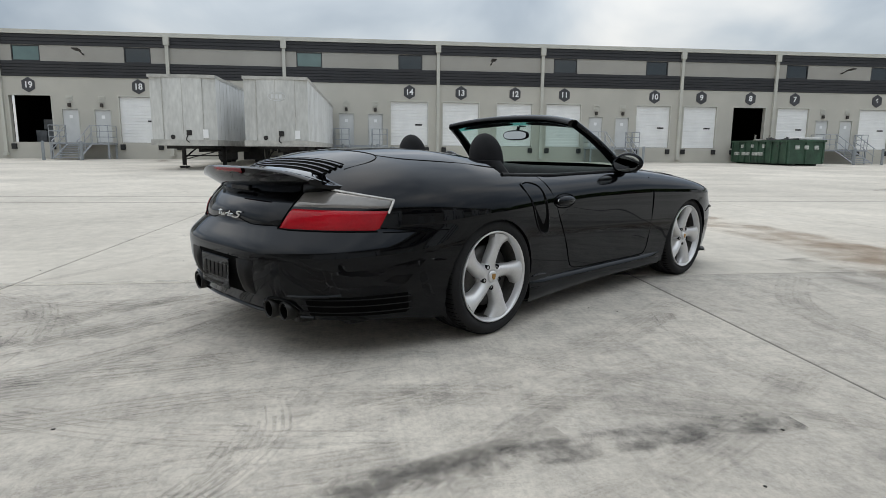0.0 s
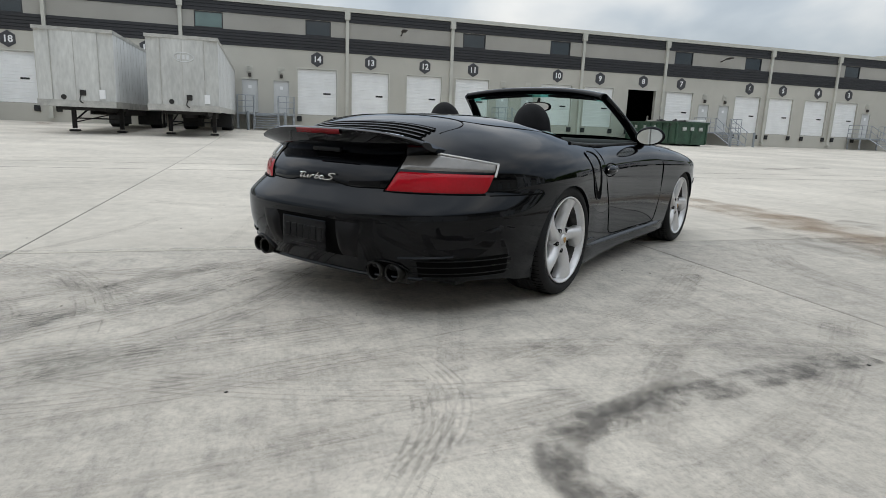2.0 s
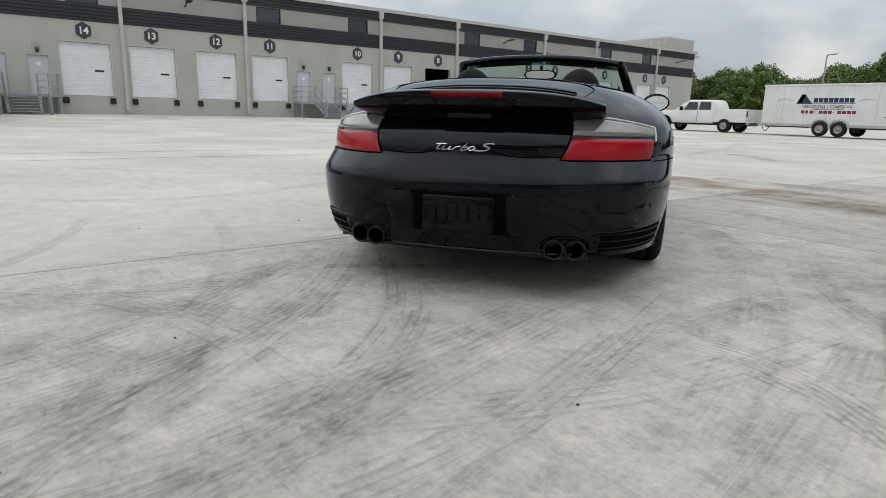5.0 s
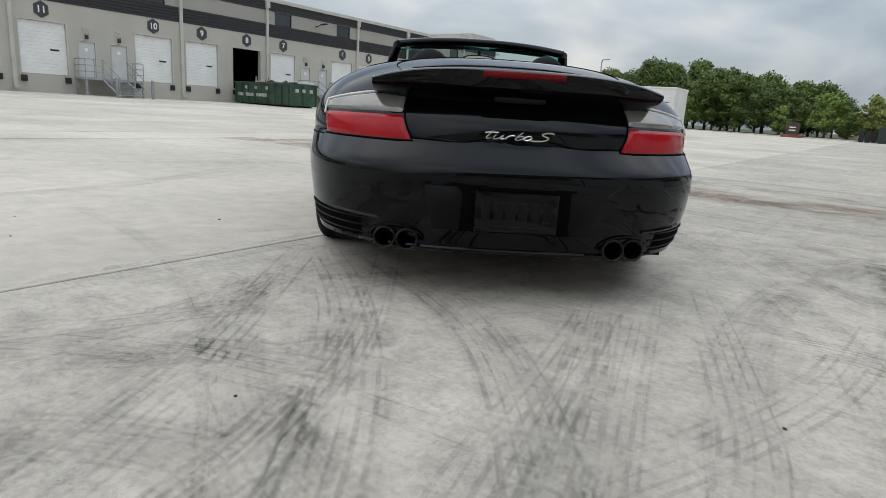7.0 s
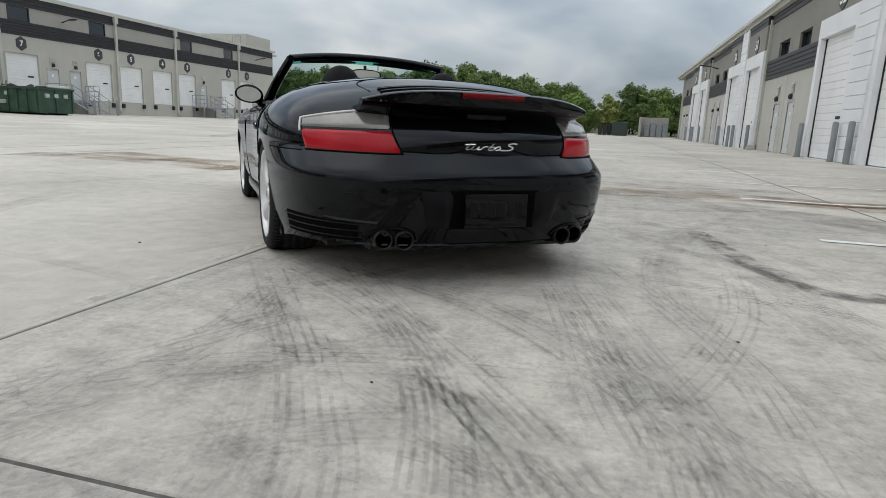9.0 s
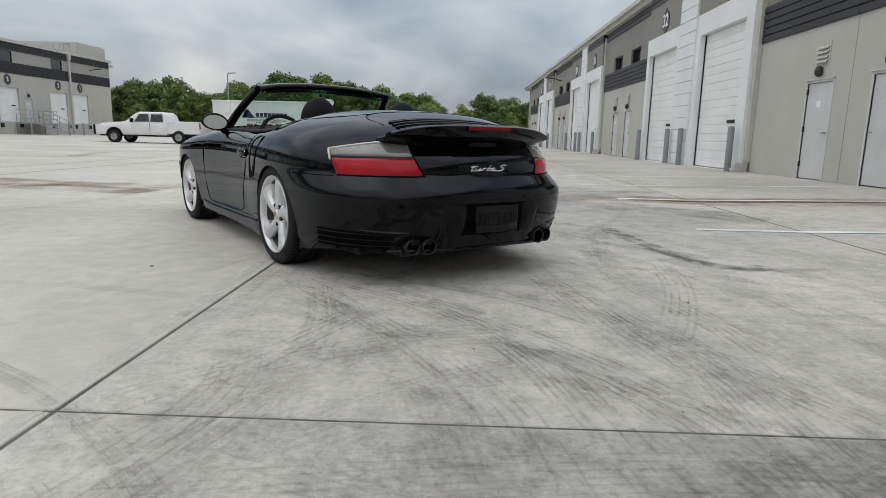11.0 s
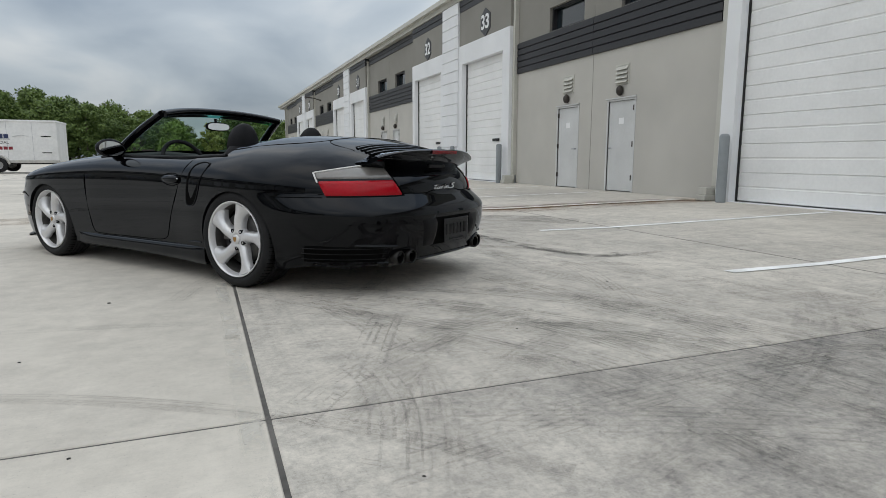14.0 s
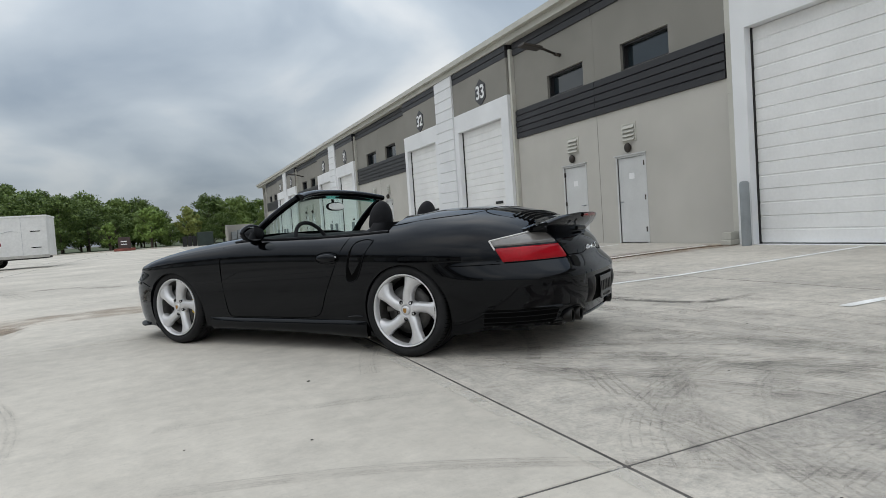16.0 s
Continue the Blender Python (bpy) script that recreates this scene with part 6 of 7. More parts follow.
semi_trailer(-4.70, M_VAN_OLD, "weathered white van trailer backed to a loading dock", False)
semi_trailer(-1.18, M_VAN_OLD, "stained white van trailer with a faded oval emblem", True)

# ---------------------------------------------------------------- roll-off container
M_DUMP = mat("scuffed_green_container_paint", (0.030, 0.075, 0.045), rough=0.6, var=0.25, scale=1.5, fine=14)
M_DUMP_TXT = mat("faded_white_stencil", (0.45, 0.47, 0.44), rough=0.8, var=0.3, scale=6)
dx0, dx1, dy0, dy1, dz = -36.6, -30.7, 28.15, 30.6, ground_z(-33)
dump = thing("waste_container", "green steel roll-off waste container heaped with rubbish", "container")
for nm, b in (("side_panel", (dx0, dx1, dy0, dy0 + 0.05)), ("side_panel", (dx0, dx1, dy1 - 0.05, dy1)), ("end_panel", (dx1 - 0.05, dx1, dy0 + 0.05, dy1 - 0.05)), ("end_panel", (dx0, dx0 + 0.05, dy0 + 0.05, dy1 - 0.05))):
    bm = bmesh.new(); box(bm, *b, dz + 0.16, dz + 1.5)
    part(nm, bm, M_DUMP, dump)
bm = bmesh.new(); box(bm, dx0, dx1, dy0 + 0.05, dy1 - 0.05, dz + 0.10, dz + 0.16)
part("container_floor", bm, M_DUMP, dump)
for k in range(9):
    x = dx0 + 0.1 + (dx1 - dx0 - 0.2) * k / 8
    part("side_rib", rbox(x - 0.05, x + 0.05, dy0 - 0.07, dy0, dz + 0.14, dz + 1.46, 0.01, 1), M_DUMP, dump)
for y in (dy0 + 0.05, (dy0 + dy1) / 2, dy1 - 0.05):
    part("end_rib", rbox(dx1, dx1 + 0.07, y - 0.05, y + 0.05, dz + 0.14, dz + 1.46, 0.01, 1), M_DUMP, dump)
bm = bmesh.new()
for b in ((dx0 - 0.06, dx1 + 0.08, dy0 - 0.09, dy0 + 0.06), (dx0 - 0.06, dx1 + 0.08, dy1 - 0.06, dy1 + 0.09)):
    box(bm, *b, dz + 1.46, dz + 1.58)
box(bm, dx1 - 0.05, dx1 + 0.09, dy0 + 0.06, dy1 - 0.06, dz + 1.46, dz + 1.58)
part("top_rail", bm, M_DUMP, dump)
for s in (dy0 + 0.5, dy1 - 0.5):
    part("skid", rbox(dx0, dx1, s - 0.08, s + 0.08, dz, dz + 0.12, 0.01, 1), M_CHASSIS, dump)
for x, z, w, h in ((-35.3, 1.2, 0.22, 0.22), (-34.2, 1.2, 0.22, 0.22), (-33.0, 1.2, 0.22, 0.22), (-35.9, 0.7, 0.5, 0.22), (-34.9, 0.7, 0.8, 0.22), (-33.6, 0.7, 1.1, 0.22)):
    bm = bmesh.new(); box(bm, x - w / 2, x + w / 2, dy0 - 0.076, dy0 - 0.002, dz + z - h / 2, dz + z + h / 2)
    part("stencil_bar", bm, M_DUMP_TXT, dump)
for y, w in ((28.75, 0.28), (29.38, 0.24), (30.05, 0.26)):
    bm = bmesh.new(); box(bm, dx1 + 0.002, dx1 + 0.08, y - w / 2, y + w / 2, dz + 1.0, dz + 1.24)
    part("stencil_bar", bm, M_DUMP_TXT, dump)
M_JUNK = [mat("grey_board", (0.30, 0.28, 0.25), rough=0.8, var=0.2), mat("dark_scrap", (0.05, 0.05, 0.05), rough=0.7, var=0.3), mat("white_foam_board", (0.7, 0.7, 0.68), rough=0.8, var=0.1)]
random.seed(5)
for k in range(26):
    x, y = random.uniform(dx0 + 0.5, dx1 - 0.5), random.uniform(dy0 + 0.4, dy1 - 0.4)
    a, b, c = random.uniform(0.2, 0.6), random.uniform(0.15, 0.5), random.uniform(0.04, 0.12)
    part("scrap", rbox(-a, a, -b, b, -c, c, 0.01, 1), M_JUNK[random.choice((0, 1, 1))], dump, "", 0, Matrix.Translation((x, y, dz + 1.38 + random.uniform(0, 0.14))) @ pose(0, 0, 0, random.uniform(-25, 25), random.uniform(-25, 25), random.uniform(0, 180)))
part("scrap", rbox(-31.9, -30.8, 29.0, 30.5, dz + 1.60, dz + 1.74, 0.02, 1), M_JUNK[2], dump, "white foam board")
for x, y in ((-35.4, 29.0), (-34.9, 29.7)):
    part("scrap", rbox(-0.05, 0.05, -0.03, 0.03, 0, 0.7, 0.005, 1), M_JUNK[0], dump, "", 0, Matrix.Translation((x, y, dz + 1.3)) @ pose(0, 0, 0, 8, 12, 20))
bm = bmesh.new(); box(bm, dx0 + 0.1, dx1 - 0.1, dy0 + 0.06, dy1 - 0.06, dz + 0.2, dz + 1.36)
part("rubbish_fill", bm, M_JUNK[1], dump)

# stacked goods inside the open dock
for k, (x, y, z, s) in enumerate(((-39.0, -18.9, 0, 0.4), (-39.2, -18.2, 0, 0.45), (-39.0, -17.5, 0, 0.42), (-39.3, -18.6, 0.82, 0.35))):
    single("carton", rbox(-s, s, -s * 0.8, s * 0.8, 0, s * 1.9, 0.02, 1), mat("grey_carton", (0.16, 0.17, 0.18), rough=0.7, var=0.2) if k != 2 else mat("brown_carton", (0.22, 0.12, 0.06), rough=0.8, var=0.2), "grey carton stacked inside the open dock", "box", pose(x, y, DOCK_Z0 + z), "cartons in the dock")

# ---------------------------------------------------------------- pickup truck, drawn up before the box trailer
M_WHITEPAINT = mat("white_vehicle_paint", (0.72, 0.72, 0.71), rough=0.25, var=0.05, scale=2, coat=0.6)
M_AUTOGLASS = mat("dark_vehicle_glass", (0.012, 0.014, 0.016), rough=0.05, var=0.1, spec=0.8)
M_STEELRIM = mat("grey_steel_wheel", (0.32, 0.32, 0.32), rough=0.4, metal=0.5, var=0.15)
TY = 34.6
truck = thing("pickup_truck", "white crew-cab pickup truck hitched to a box trailer", "truck", pose(0.01, TY, 0.05) @ Matrix.Scale(0.91, 4))
rx, fx = -16.7, -20.9          # axles; the truck looks along -x
f_top = curve1([(-22.1, 1.02), (-21.7, 1.20), (-20.9, 1.30), (-20.3, 1.36), (-19.6, 1.86), (-19.2, 1.98), (-17.9, 1.98), (-17.65, 1.90), (-17.5, 1.42), (-15.5, 1.42)])


def slab_body(name, x0, x1, prof, hw, mt, parent, label=""):
    """A vehicle body: an outline along x, rounded in from its sides."""
    bm = bmesh.new()
    rws = []
    n = 40
    for k in range(n + 1):
        x = x0 + (x1 - x0) * k / n
        zt = prof(x)
        w = hw - 0.09 * max(0, (zt - 1.45)) / 0.5
        rws.append([(x, -hw + 0.04, 0.52), (x, -hw, 0.65), (x, -hw, 1.15), (x, -hw + 0.05, min(zt, 1.32)), (x, -w + 0.07, max(zt - 0.06, 0.9)), (x, -w + 0.2, zt), (x, w - 0.2, zt), (x, w - 0.07, max(zt - 0.06, 0.9)), (x, hw - 0.05, min(zt, 1.32)), (x, hw, 1.15), (x, hw, 0.65), (x, hw - 0.04, 0.52)])
    grid(bm, rws)
    bm.faces.new([bm.verts.new(p) for p in rws[0]]); bm.faces.new([bm.verts.new(p) for p in rws[-1]])
    bmesh.ops.remove_doubles(bm, verts=bm.verts, dist=1e-4)
    bmesh.ops.recalc_face_normals(bm, faces=list(bm.faces))
    return part(name, bm, mt, parent, label, 35)


slab_body("cab_body", -22.1, -17.5, f_top, 0.98, M_WHITEPAINT, truck)
bm = bmesh.new()
for s in (-1, 1):
    box(bm, -17.48, -15.35, s * 0.98 - 0.06, s * 0.98 + 0.06, 0.62, 1.40)
box(bm, -15.42, -15.35, -0.92, 0.92, 0.62, 1.40); box(bm, -17.48, -15.42, -0.92, 0.92, 0.70, 0.76)
part("load_bed", bevelled(bm, 0.015, 1), M_WHITEPAINT, truck)
for a, b, tag in ((-19.55, -18.62, "side_window"), (-18.52, -17.72, "side_window")):
    for s in (-1, 1):
        bm = bmesh.new()
        y = s * 0.93
        vs = [bm.verts.new((x, y * k, z)) for x, z, k in ((a - 0.02, 1.36, 1.03), (b, 1.36, 1.03), (b - 0.04, 1.83, 0.965), (a + (0.28 if a < -19 else 0.04), 1.83, 0.965))]
        bm.faces.new(vs if s < 0 else vs[::-1])
        part(tag, bm, M_AUTOGLASS, truck)
for s in (-1, 1):
    part("tail_light", rbox(-15.40, -15.33, s * 0.95 - 0.08, s * 0.95 + 0.08, 0.95, 1.32, 0.02, 1), M_RED, truck, "red tail light")
    part("side_mirror", rbox(-19.75, -19.6, s * 1.1 - 0.1, s * 1.1 + 0.1, 1.30, 1.56, 0.03, 2), M_CARTRIM, truck)
    part("door_seam", rbox(-18.59, -18.57, s * 0.985 - 0.004, s * 0.985 + 0.004, 0.62, 1.34, 0.001, 1), M_GAP, truck)
    part("running_board", rbox(-20.2, -17.6, s * 0.98 - 0.08, s * 0.98 + 0.08, 0.42, 0.48, 0.02, 1), M_CARTRIM, truck)
    for x, w in ((fx, 0.28), (rx, 0.34)):
        bm = bmesh.new()
        tube(bm, [(x + 0.50 * math.cos(a), s * 0.985, 0.46 + 0.50 * math.sin(a)) for a in (math.pi * k / 12 for k in range(13))], 0.045, 6)
        part("wheel_arch", bm, M_CARTRIM, truck)
        # black disc laid on the flank as the shade of the wheel opening
        bm = bmesh.new(); lathe(bm, [(-0.02, 0.47), (0.02, 0.47), (0.02, 0.0005)], "y", 24); lathe(bm, [(-0.02, 0.47), (-0.02, 0.0005)], "y", 24)
        part("wheel_well", bm, M_GAP, truck, "", 0, pose(x, s * 0.975, 0.46))
        tyre_wheel(truck, x, s * 0.93, 0.41, 0.41, w, "y", M_STEELRIM)
part("front_guard", rbox(-22.3, -22.08, -0.92, 0.92, 0.50, 1.12, 0.06, 2), M_CARTRIM, truck, "black front bumper guard")
part("rear_bumper", rbox(-15.36, -15.18, -0.95, 0.95, 0.48, 0.66, 0.03, 2), M_CHROME, truck)
bm = bmesh.new(); box(bm, -22.0, -15.4, -0.7, 0.7, 0.42, 0.56)
part("chassis", bm, M_CHASSIS, truck)

# ---------------------------------------------------------------- enclosed box trailer
M_BOXSKIN = mat("white_trailer_panel", (0.70, 0.70, 0.69), rough=0.4, var=0.08, scale=0.8, fine=9)
M_NAVY = mat("navy_lettering", (0.015, 0.025, 0.085), rough=0.5, var=0.1)
M_REDTXT = mat("dark_red_lettering", (0.22, 0.01, 0.02), rough=0.5, var=0.1)
M_GREYTXT = mat("grey_lettering", (0.13, 0.12, 0.12), rough=0.5, var=0.1)
M_SILVERTXT = mat("pale_grey_lettering", (0.45, 0.46, 0.48), rough=0.5, var=0.1)
bx0, bx1, by0, by1 = -14.65, -8.25, 31.1, 33.5
boxt = thing("box_trailer", "long white enclosed box trailer with blue and red lettering", "trailer", pose(1.45, 2.7, 0.05))
part("box_body", rbox(bx0, bx1, by0, by1, 0.52, 2.52, 0.05, 2), M_BOXSKIN, boxt)
part("roof_cap", rbox(bx0 - 0.03, bx1 + 0.03, by0 - 0.03, by1 + 0.03, 2.46, 2.56, 0.03, 2), M_BOXSKIN, boxt)
part("lower_rail", rbox(bx0 - 0.02, bx1 + 0.02, by0 - 0.02, by0 + 0.06, 0.46, 0.60, 0.01, 1), M_VAN_RAIL, boxt)
for k in range(1, 6):
    x = bx0 + (bx1 - bx0) * k / 6
    bm = bmesh.new(); box(bm, x - 0.008, x + 0.008, by0 - 0.003, by0, 0.62, 2.45)
    part("panel_seam", bm, M_SILVERTXT, boxt)
for x in (-11.65, -10.80):
    tyre_wheel(boxt, x, by0 - 0.02, ground_z(x) + 0.36, 0.36, 0.24, "y", M_STEELRIM)
    tyre_wheel(boxt, x, by1 - 0.1, ground_z(x) + 0.36, 0.36, 0.24, "y", M_STEELRIM)
    bm = bmesh.new()
    tube(bm, [(x + 0.44 * math.cos(a), by0 - 0.06, 0.40 + 0.42 * math.sin(a)) for a in (math.pi * k / 12 for k in range(13))], 0.05, 6)
    part("wheel_fender", bm, M_VAN_RAIL, boxt)
bm = bmesh.new()
tube(bm, [(bx0, by0 + 0.5, 0.5), (-15.1, by0 + 1.1, 0.5)], 0.05, 6); tube(bm, [(bx0, by1 - 0.5, 0.5), (-15.1, by0 + 1.1, 0.5)], 0.05, 6)
part("drawbar", bm, M_CHASSIS, boxt)
bm = bmesh.new(); tube(bm, spline([(-14.4, by0 + 0.7, 0.6), (-14.75, by0 + 0.8, 0.15), (-15.1, by0 + 1.0, 0.55)], 6), 0.02, 6)
part("safety_chain", bm, M_CHASSIS, boxt)
bm = bmesh.new(); box(bm, bx0 + 0.2, bx1 - 0.2, by0 + 0.1, by1 - 0.1, 0.40, 0.52)
part("chassis", bm, M_CHASSIS, boxt)
for z in (0.95, 1.75):
    part("door_hinge", rbox(bx1 - 0.7, bx1 - 0.28, by0 - 0.02, by0, z, z + 0.04, 0.004, 1), M_GAP, boxt)
ty = by0 - 0.006
face = lambda x, z: Matrix.Translation((x, ty, z)) @ pose(0, 0, 0, 90, 0, 0)
# the firm's mark as plain navy shapes with arrow flourishes
bm = bmesh.new()
vs = [bm.verts.new((x, ty, z)) for x, z in ((-12.55, 1.46), (-12.25, 1.46), (-12.15, 2.14), (-12.0, 2.14), (-11.72, 1.46), (-11.45, 1.46))]
bm.faces.new((vs[0], vs[1], vs[2])); bm.faces.new((vs[2], vs[1], vs[4], vs[3])); bm.faces.new((vs[3], vs[4], vs[5]))
vs = [bm.verts.new((x, ty, z)) for x, z in ((-12.55, 1.46), (-12.22, 1.46), (-11.95, 2.14), (-12.25, 2.14))]
bm.faces.new(vs)
part("mark_shape", bm, M_NAVY, boxt)
for k in range(8):
    x = -11.38 + 0.33 * k
    bm = bmesh.new(); box(bm, x, x + 0.28, ty - 0.002, ty + 0.004, 1.56, 1.88 if k < 7 else 1.86)
    part("mark_bar", bm, M_NAVY, boxt)
bm = bmesh.new(); box(bm, -12.4, -8.7, ty - 0.002, ty + 0.004, 1.49, 1.53)
part("mark_bar", bm, M_NAVY, boxt)
for sx in (-1, 1):
    bm = bmesh.new()
    x0 = -12.75 if sx < 0 else -8.55
    tube(bm, [(x0 + sx * d, ty, 1.68 + e) for d, e in ((0.0, 0.0), (0.5, 0.13), (1.15, 0.10 if sx < 0 else 0.0), (0.9 if sx < 0 else 0.5, 0.0 if sx < 0 else -0.13), (1.15 if sx < 0 else 0.0, -0.10 if sx < 0 else 0.0))], 0.02, 5, True)
    part("arrow_mark", bm, M_SILVERTXT, boxt)
lettering("RESIDENTIAL • COMERCIAL", 0.27, M_GREYTXT, face(-10.45, 1.26), boxt, "lettering", 0.003, 0.004)
lettering("HOME : OFFICES : APARTMENTS", 0.14, M_GREYTXT, face(-10.35, 1.08), boxt, "lettering", 0.003, 0.003)
for k, w in enumerate((0.24, 0.17, 0.24, 0.1, 0.24, 0.24, 0.24, 0.1, 0.24, 0.24, 0.24, 0.24)):
    x = -12.15 + 0.302 * k
    bm = bmesh.new()
    z0, z1 = (0.76, 0.98) if w > 0.11 else (0.85, 0.90)
    box(bm, x, x + w, ty - 0.002, ty + 0.004, z0, z1)
    part("number_bar", bm, M_REDTXT, boxt)

# the lettering stands forward on the side, at its true size
sign_fit = Matrix.Translation((-12.95, 0, 1.59)) @ Matrix.Diagonal((0.70, 1, 0.68, 1)) @ Matrix.Translation((12.55, 0, -1.46))
for ob in boxt.children:
    if ob.name.split(".")[0] in ("mark_shape", "mark_bar", "arrow_mark", "lettering", "number_bar"):
        ob.matrix_basis = sign_fit @ ob.matrix_basis

# ---------------------------------------------------------------- woods and green edge
M_GRASS = mat("rough_grass", (0.06, 0.085, 0.03), rough=0.95, var=0.35, scale=0.5, fine=5, bump=0.3)
M_BARK = mat("brown_bark", (0.08, 0.06, 0.045), rough=0.9, var=0.3, scale=6)


def leaf_material(name, dark, light):
    m = mat(name, light, rough=0.6, var=0.1, spec=0.3)
    n, l = m.node_tree.nodes, m.node_tree.links
    b = n["Principled BSDF"]
    g = n.new("ShaderNodeNewGeometry")
    oi = n.new("ShaderNodeObjectInfo")
    a = n.new("ShaderNodeMath"); a.operation = "MULTIPLY_ADD"; a.inputs[1].default_value = 0.55
    l.new(g.outputs["Random Per Island"], a.inputs[0])
    h = n.new("ShaderNodeMath"); h.operation = "MULTIPLY"; h.inputs[1].default_value = 0.45
    l.new(oi.outputs["Random"], h.inputs[0]); l.new(h.outputs[0], a.inputs[2])
    x = n.new("ShaderNodeMix"); x.data_type = "RGBA"
    x.inputs["A"].default_value, x.inputs["B"].default_value = (*dark, 1), (*light, 1)
    l.new(a.outputs[0], x.inputs["Factor"]); l.new(x.outputs["Result"], b.inputs["Base Color"])
    return m


M_LEAF = leaf_material("deep_green_leaves", (0.035, 0.068, 0.018), (0.18, 0.255, 0.065))
M_LEAF_L = leaf_material("bright_green_leaves", (0.08, 0.14, 0.03), (0.19, 0.28, 0.065))
M_LEAF_Y = leaf_material("yellow_green_leaves", (0.11, 0.14, 0.03), (0.24, 0.27, 0.07))


def leaf_crown(seed, height, spread, base, blobs, per, leaf):
    """A crown of small leaf sprays gathered into uneven clumps."""
    rg = np.random.default_rng(seed)
    vs, fs = [], []
    for k in range(blobs):
        h = rg.uniform(0, 1) ** 0.8
        zc = base + (height - base) * (0.08 + 0.86 * h)
        fall = math.sin(math.pi * min(1, 0.18 + 0.78 * h)) ** 0.7
        r = spread * fall * math.sqrt(rg.uniform(0.05, 1))
        a = rg.uniform(0, 2 * math.pi)
        c = np.array([r * math.cos(a), r * math.sin(a), zc])
        br = rg.uniform(0.55, 1.15) * spread * 0.36
        for _ in range(per):
            d = rg.normal(size=3); d /= np.linalg.norm(d)
            p = c + d * br * rg.uniform(0.55, 1.08) * np.array([1, 1, 0.75])
            u = rg.normal(size=3); u /= np.linalg.norm(u)
            v = np.cross(d, u); v /= max(1e-6, np.linalg.norm(v))
            u = np.cross(v, d + 0.8 * rg.normal(size=3)); u /= max(1e-6, np.linalg.norm(u))
            s = leaf * rg.uniform(0.6, 1.3)
            n0 = len(vs)
            vs += [p - s * u * 0.6, p + s * v * 0.42, p + s * u * 0.75, p - s * v * 0.40]
            fs.append((n0, n0 + 1, n0 + 2, n0 + 3))
    me = bpy.data.meshes.new("crown")
    me.from_pydata([tuple(v) for v in vs], [], fs)
    return me


def trunk_bmesh(height, base, seed):
    rg = random.Random(seed)
    bm = bmesh.new()
    tube(bm, [(0, 0, 0), (0.08, 0.03, base * 0.6), (0.0, 0.1, height * 0.55), (0.1, 0.0, height * 0.85)], [0.20, 0.16, 0.10, 0.03], 7)
    for k in range(6):
        a = rg.uniform(0, 6.28)
        z = base * 0.7 + (height - base) * 0.1 * k
        tube(bm, [(0.03, 0.03, z), (0.7 * math.cos(a), 0.7 * math.sin(a), z + 0.8), (1.5 * math.cos(a), 1.5 * math.sin(a), z + 1.5)], [0.07, 0.05, 0.02], 5)
    return bm


def make_tree(seed, height, spread, base, blobs, per, leaf, mt, label, m, group):
    t = thing("tree", label, "tree", m, group)
    part("trunk", trunk_bmesh(height, base, seed), M_BARK, t)
    me = leaf_crown(seed, height, spread, base, blobs, per, leaf)
    me.materials.append(mt)
    c = new("crown", me)
    c.parent = t
    return t


protos = [make_tree(11 + k, h, s, b, 50, 120, 0.27, M_LEAF, "broad dark green tree in the wood's edge", pose(x, y, 0.0, 0, 0, 40 * k), "trees along the lot's edge")
          for k, (h, s, b, x, y) in enumerate(((8.6, 3.3, 0.3, -58, 97), (7.4, 3.0, 0.2, -52, 94), (9.4, 3.4, 0.4, -46, 99), (6.2, 2.6, 0.1, -40, 93), (8.0, 3.6, 0.3, -34, 97)))]
random.seed(21)
f_woods = curve1([(-75, 0.85), (-50, 0.88), (-36, 1.02), (-27, 1.10), (-20, 1.08), (-12, 0.98), (-6, 0.86), (-2, 0.70), (1.5, 0.64), (5, 0.82), (9, 0.86), (20, 0.8), (40, 0.8)])
for row, (y, step, k0) in enumerate(((93.5, 3.4, 0.78), (98.0, 3.3, 0.95), (104.0, 3.6, 1.04))):
    x = -76.0
    while x < 34:
        x += step * random.uniform(0.75, 1.25)
        s = 0.98 * f_woods(x) * k0 * random.uniform(0.86, 1.12)
        src = random.choice(protos)
        m = Matrix.Translation((x, y + random.uniform(-1.5, 1.5), 0)) @ pose(0, 0, 0, 0, 0, random.uniform(0, 360)) @ Matrix.Diagonal((1.0, 1.0, 1.0, 1))
        t = copy_thing(src, m)
        t.scale = (s * random.uniform(0.95, 1.15), s * random.uniform(0.95, 1.15), s)
make_tree(51, 5.6, 1.9, 0.9, 40, 60, 0.30, M_LEAF_L, "young bright green tree standing before the wood", pose(-3.4, 88.0, 0), "young trees at the lot's edge")
make_tree(52, 5.3, 1.7, 1.3, 30, 50, 0.28, M_LEAF_Y, "young yellow-green tree standing before the wood", pose(1.3, 87.0, 0), "young trees at the lot's edge")
make_tree(53, 3.6, 1.2, 0.9, 26, 45, 0.26, M_LEAF_L, "small green tree with a thin trunk", pose(-8.2, 87.0, 0), "young trees at the lot's edge")
make_tree(54, 7.6, 2.1, 1.0, 44, 60, 0.36, M_LEAF_L, "young bright green tree standing before the wood", pose(-40.5, 88.0, 0), "young trees at the lot's edge")

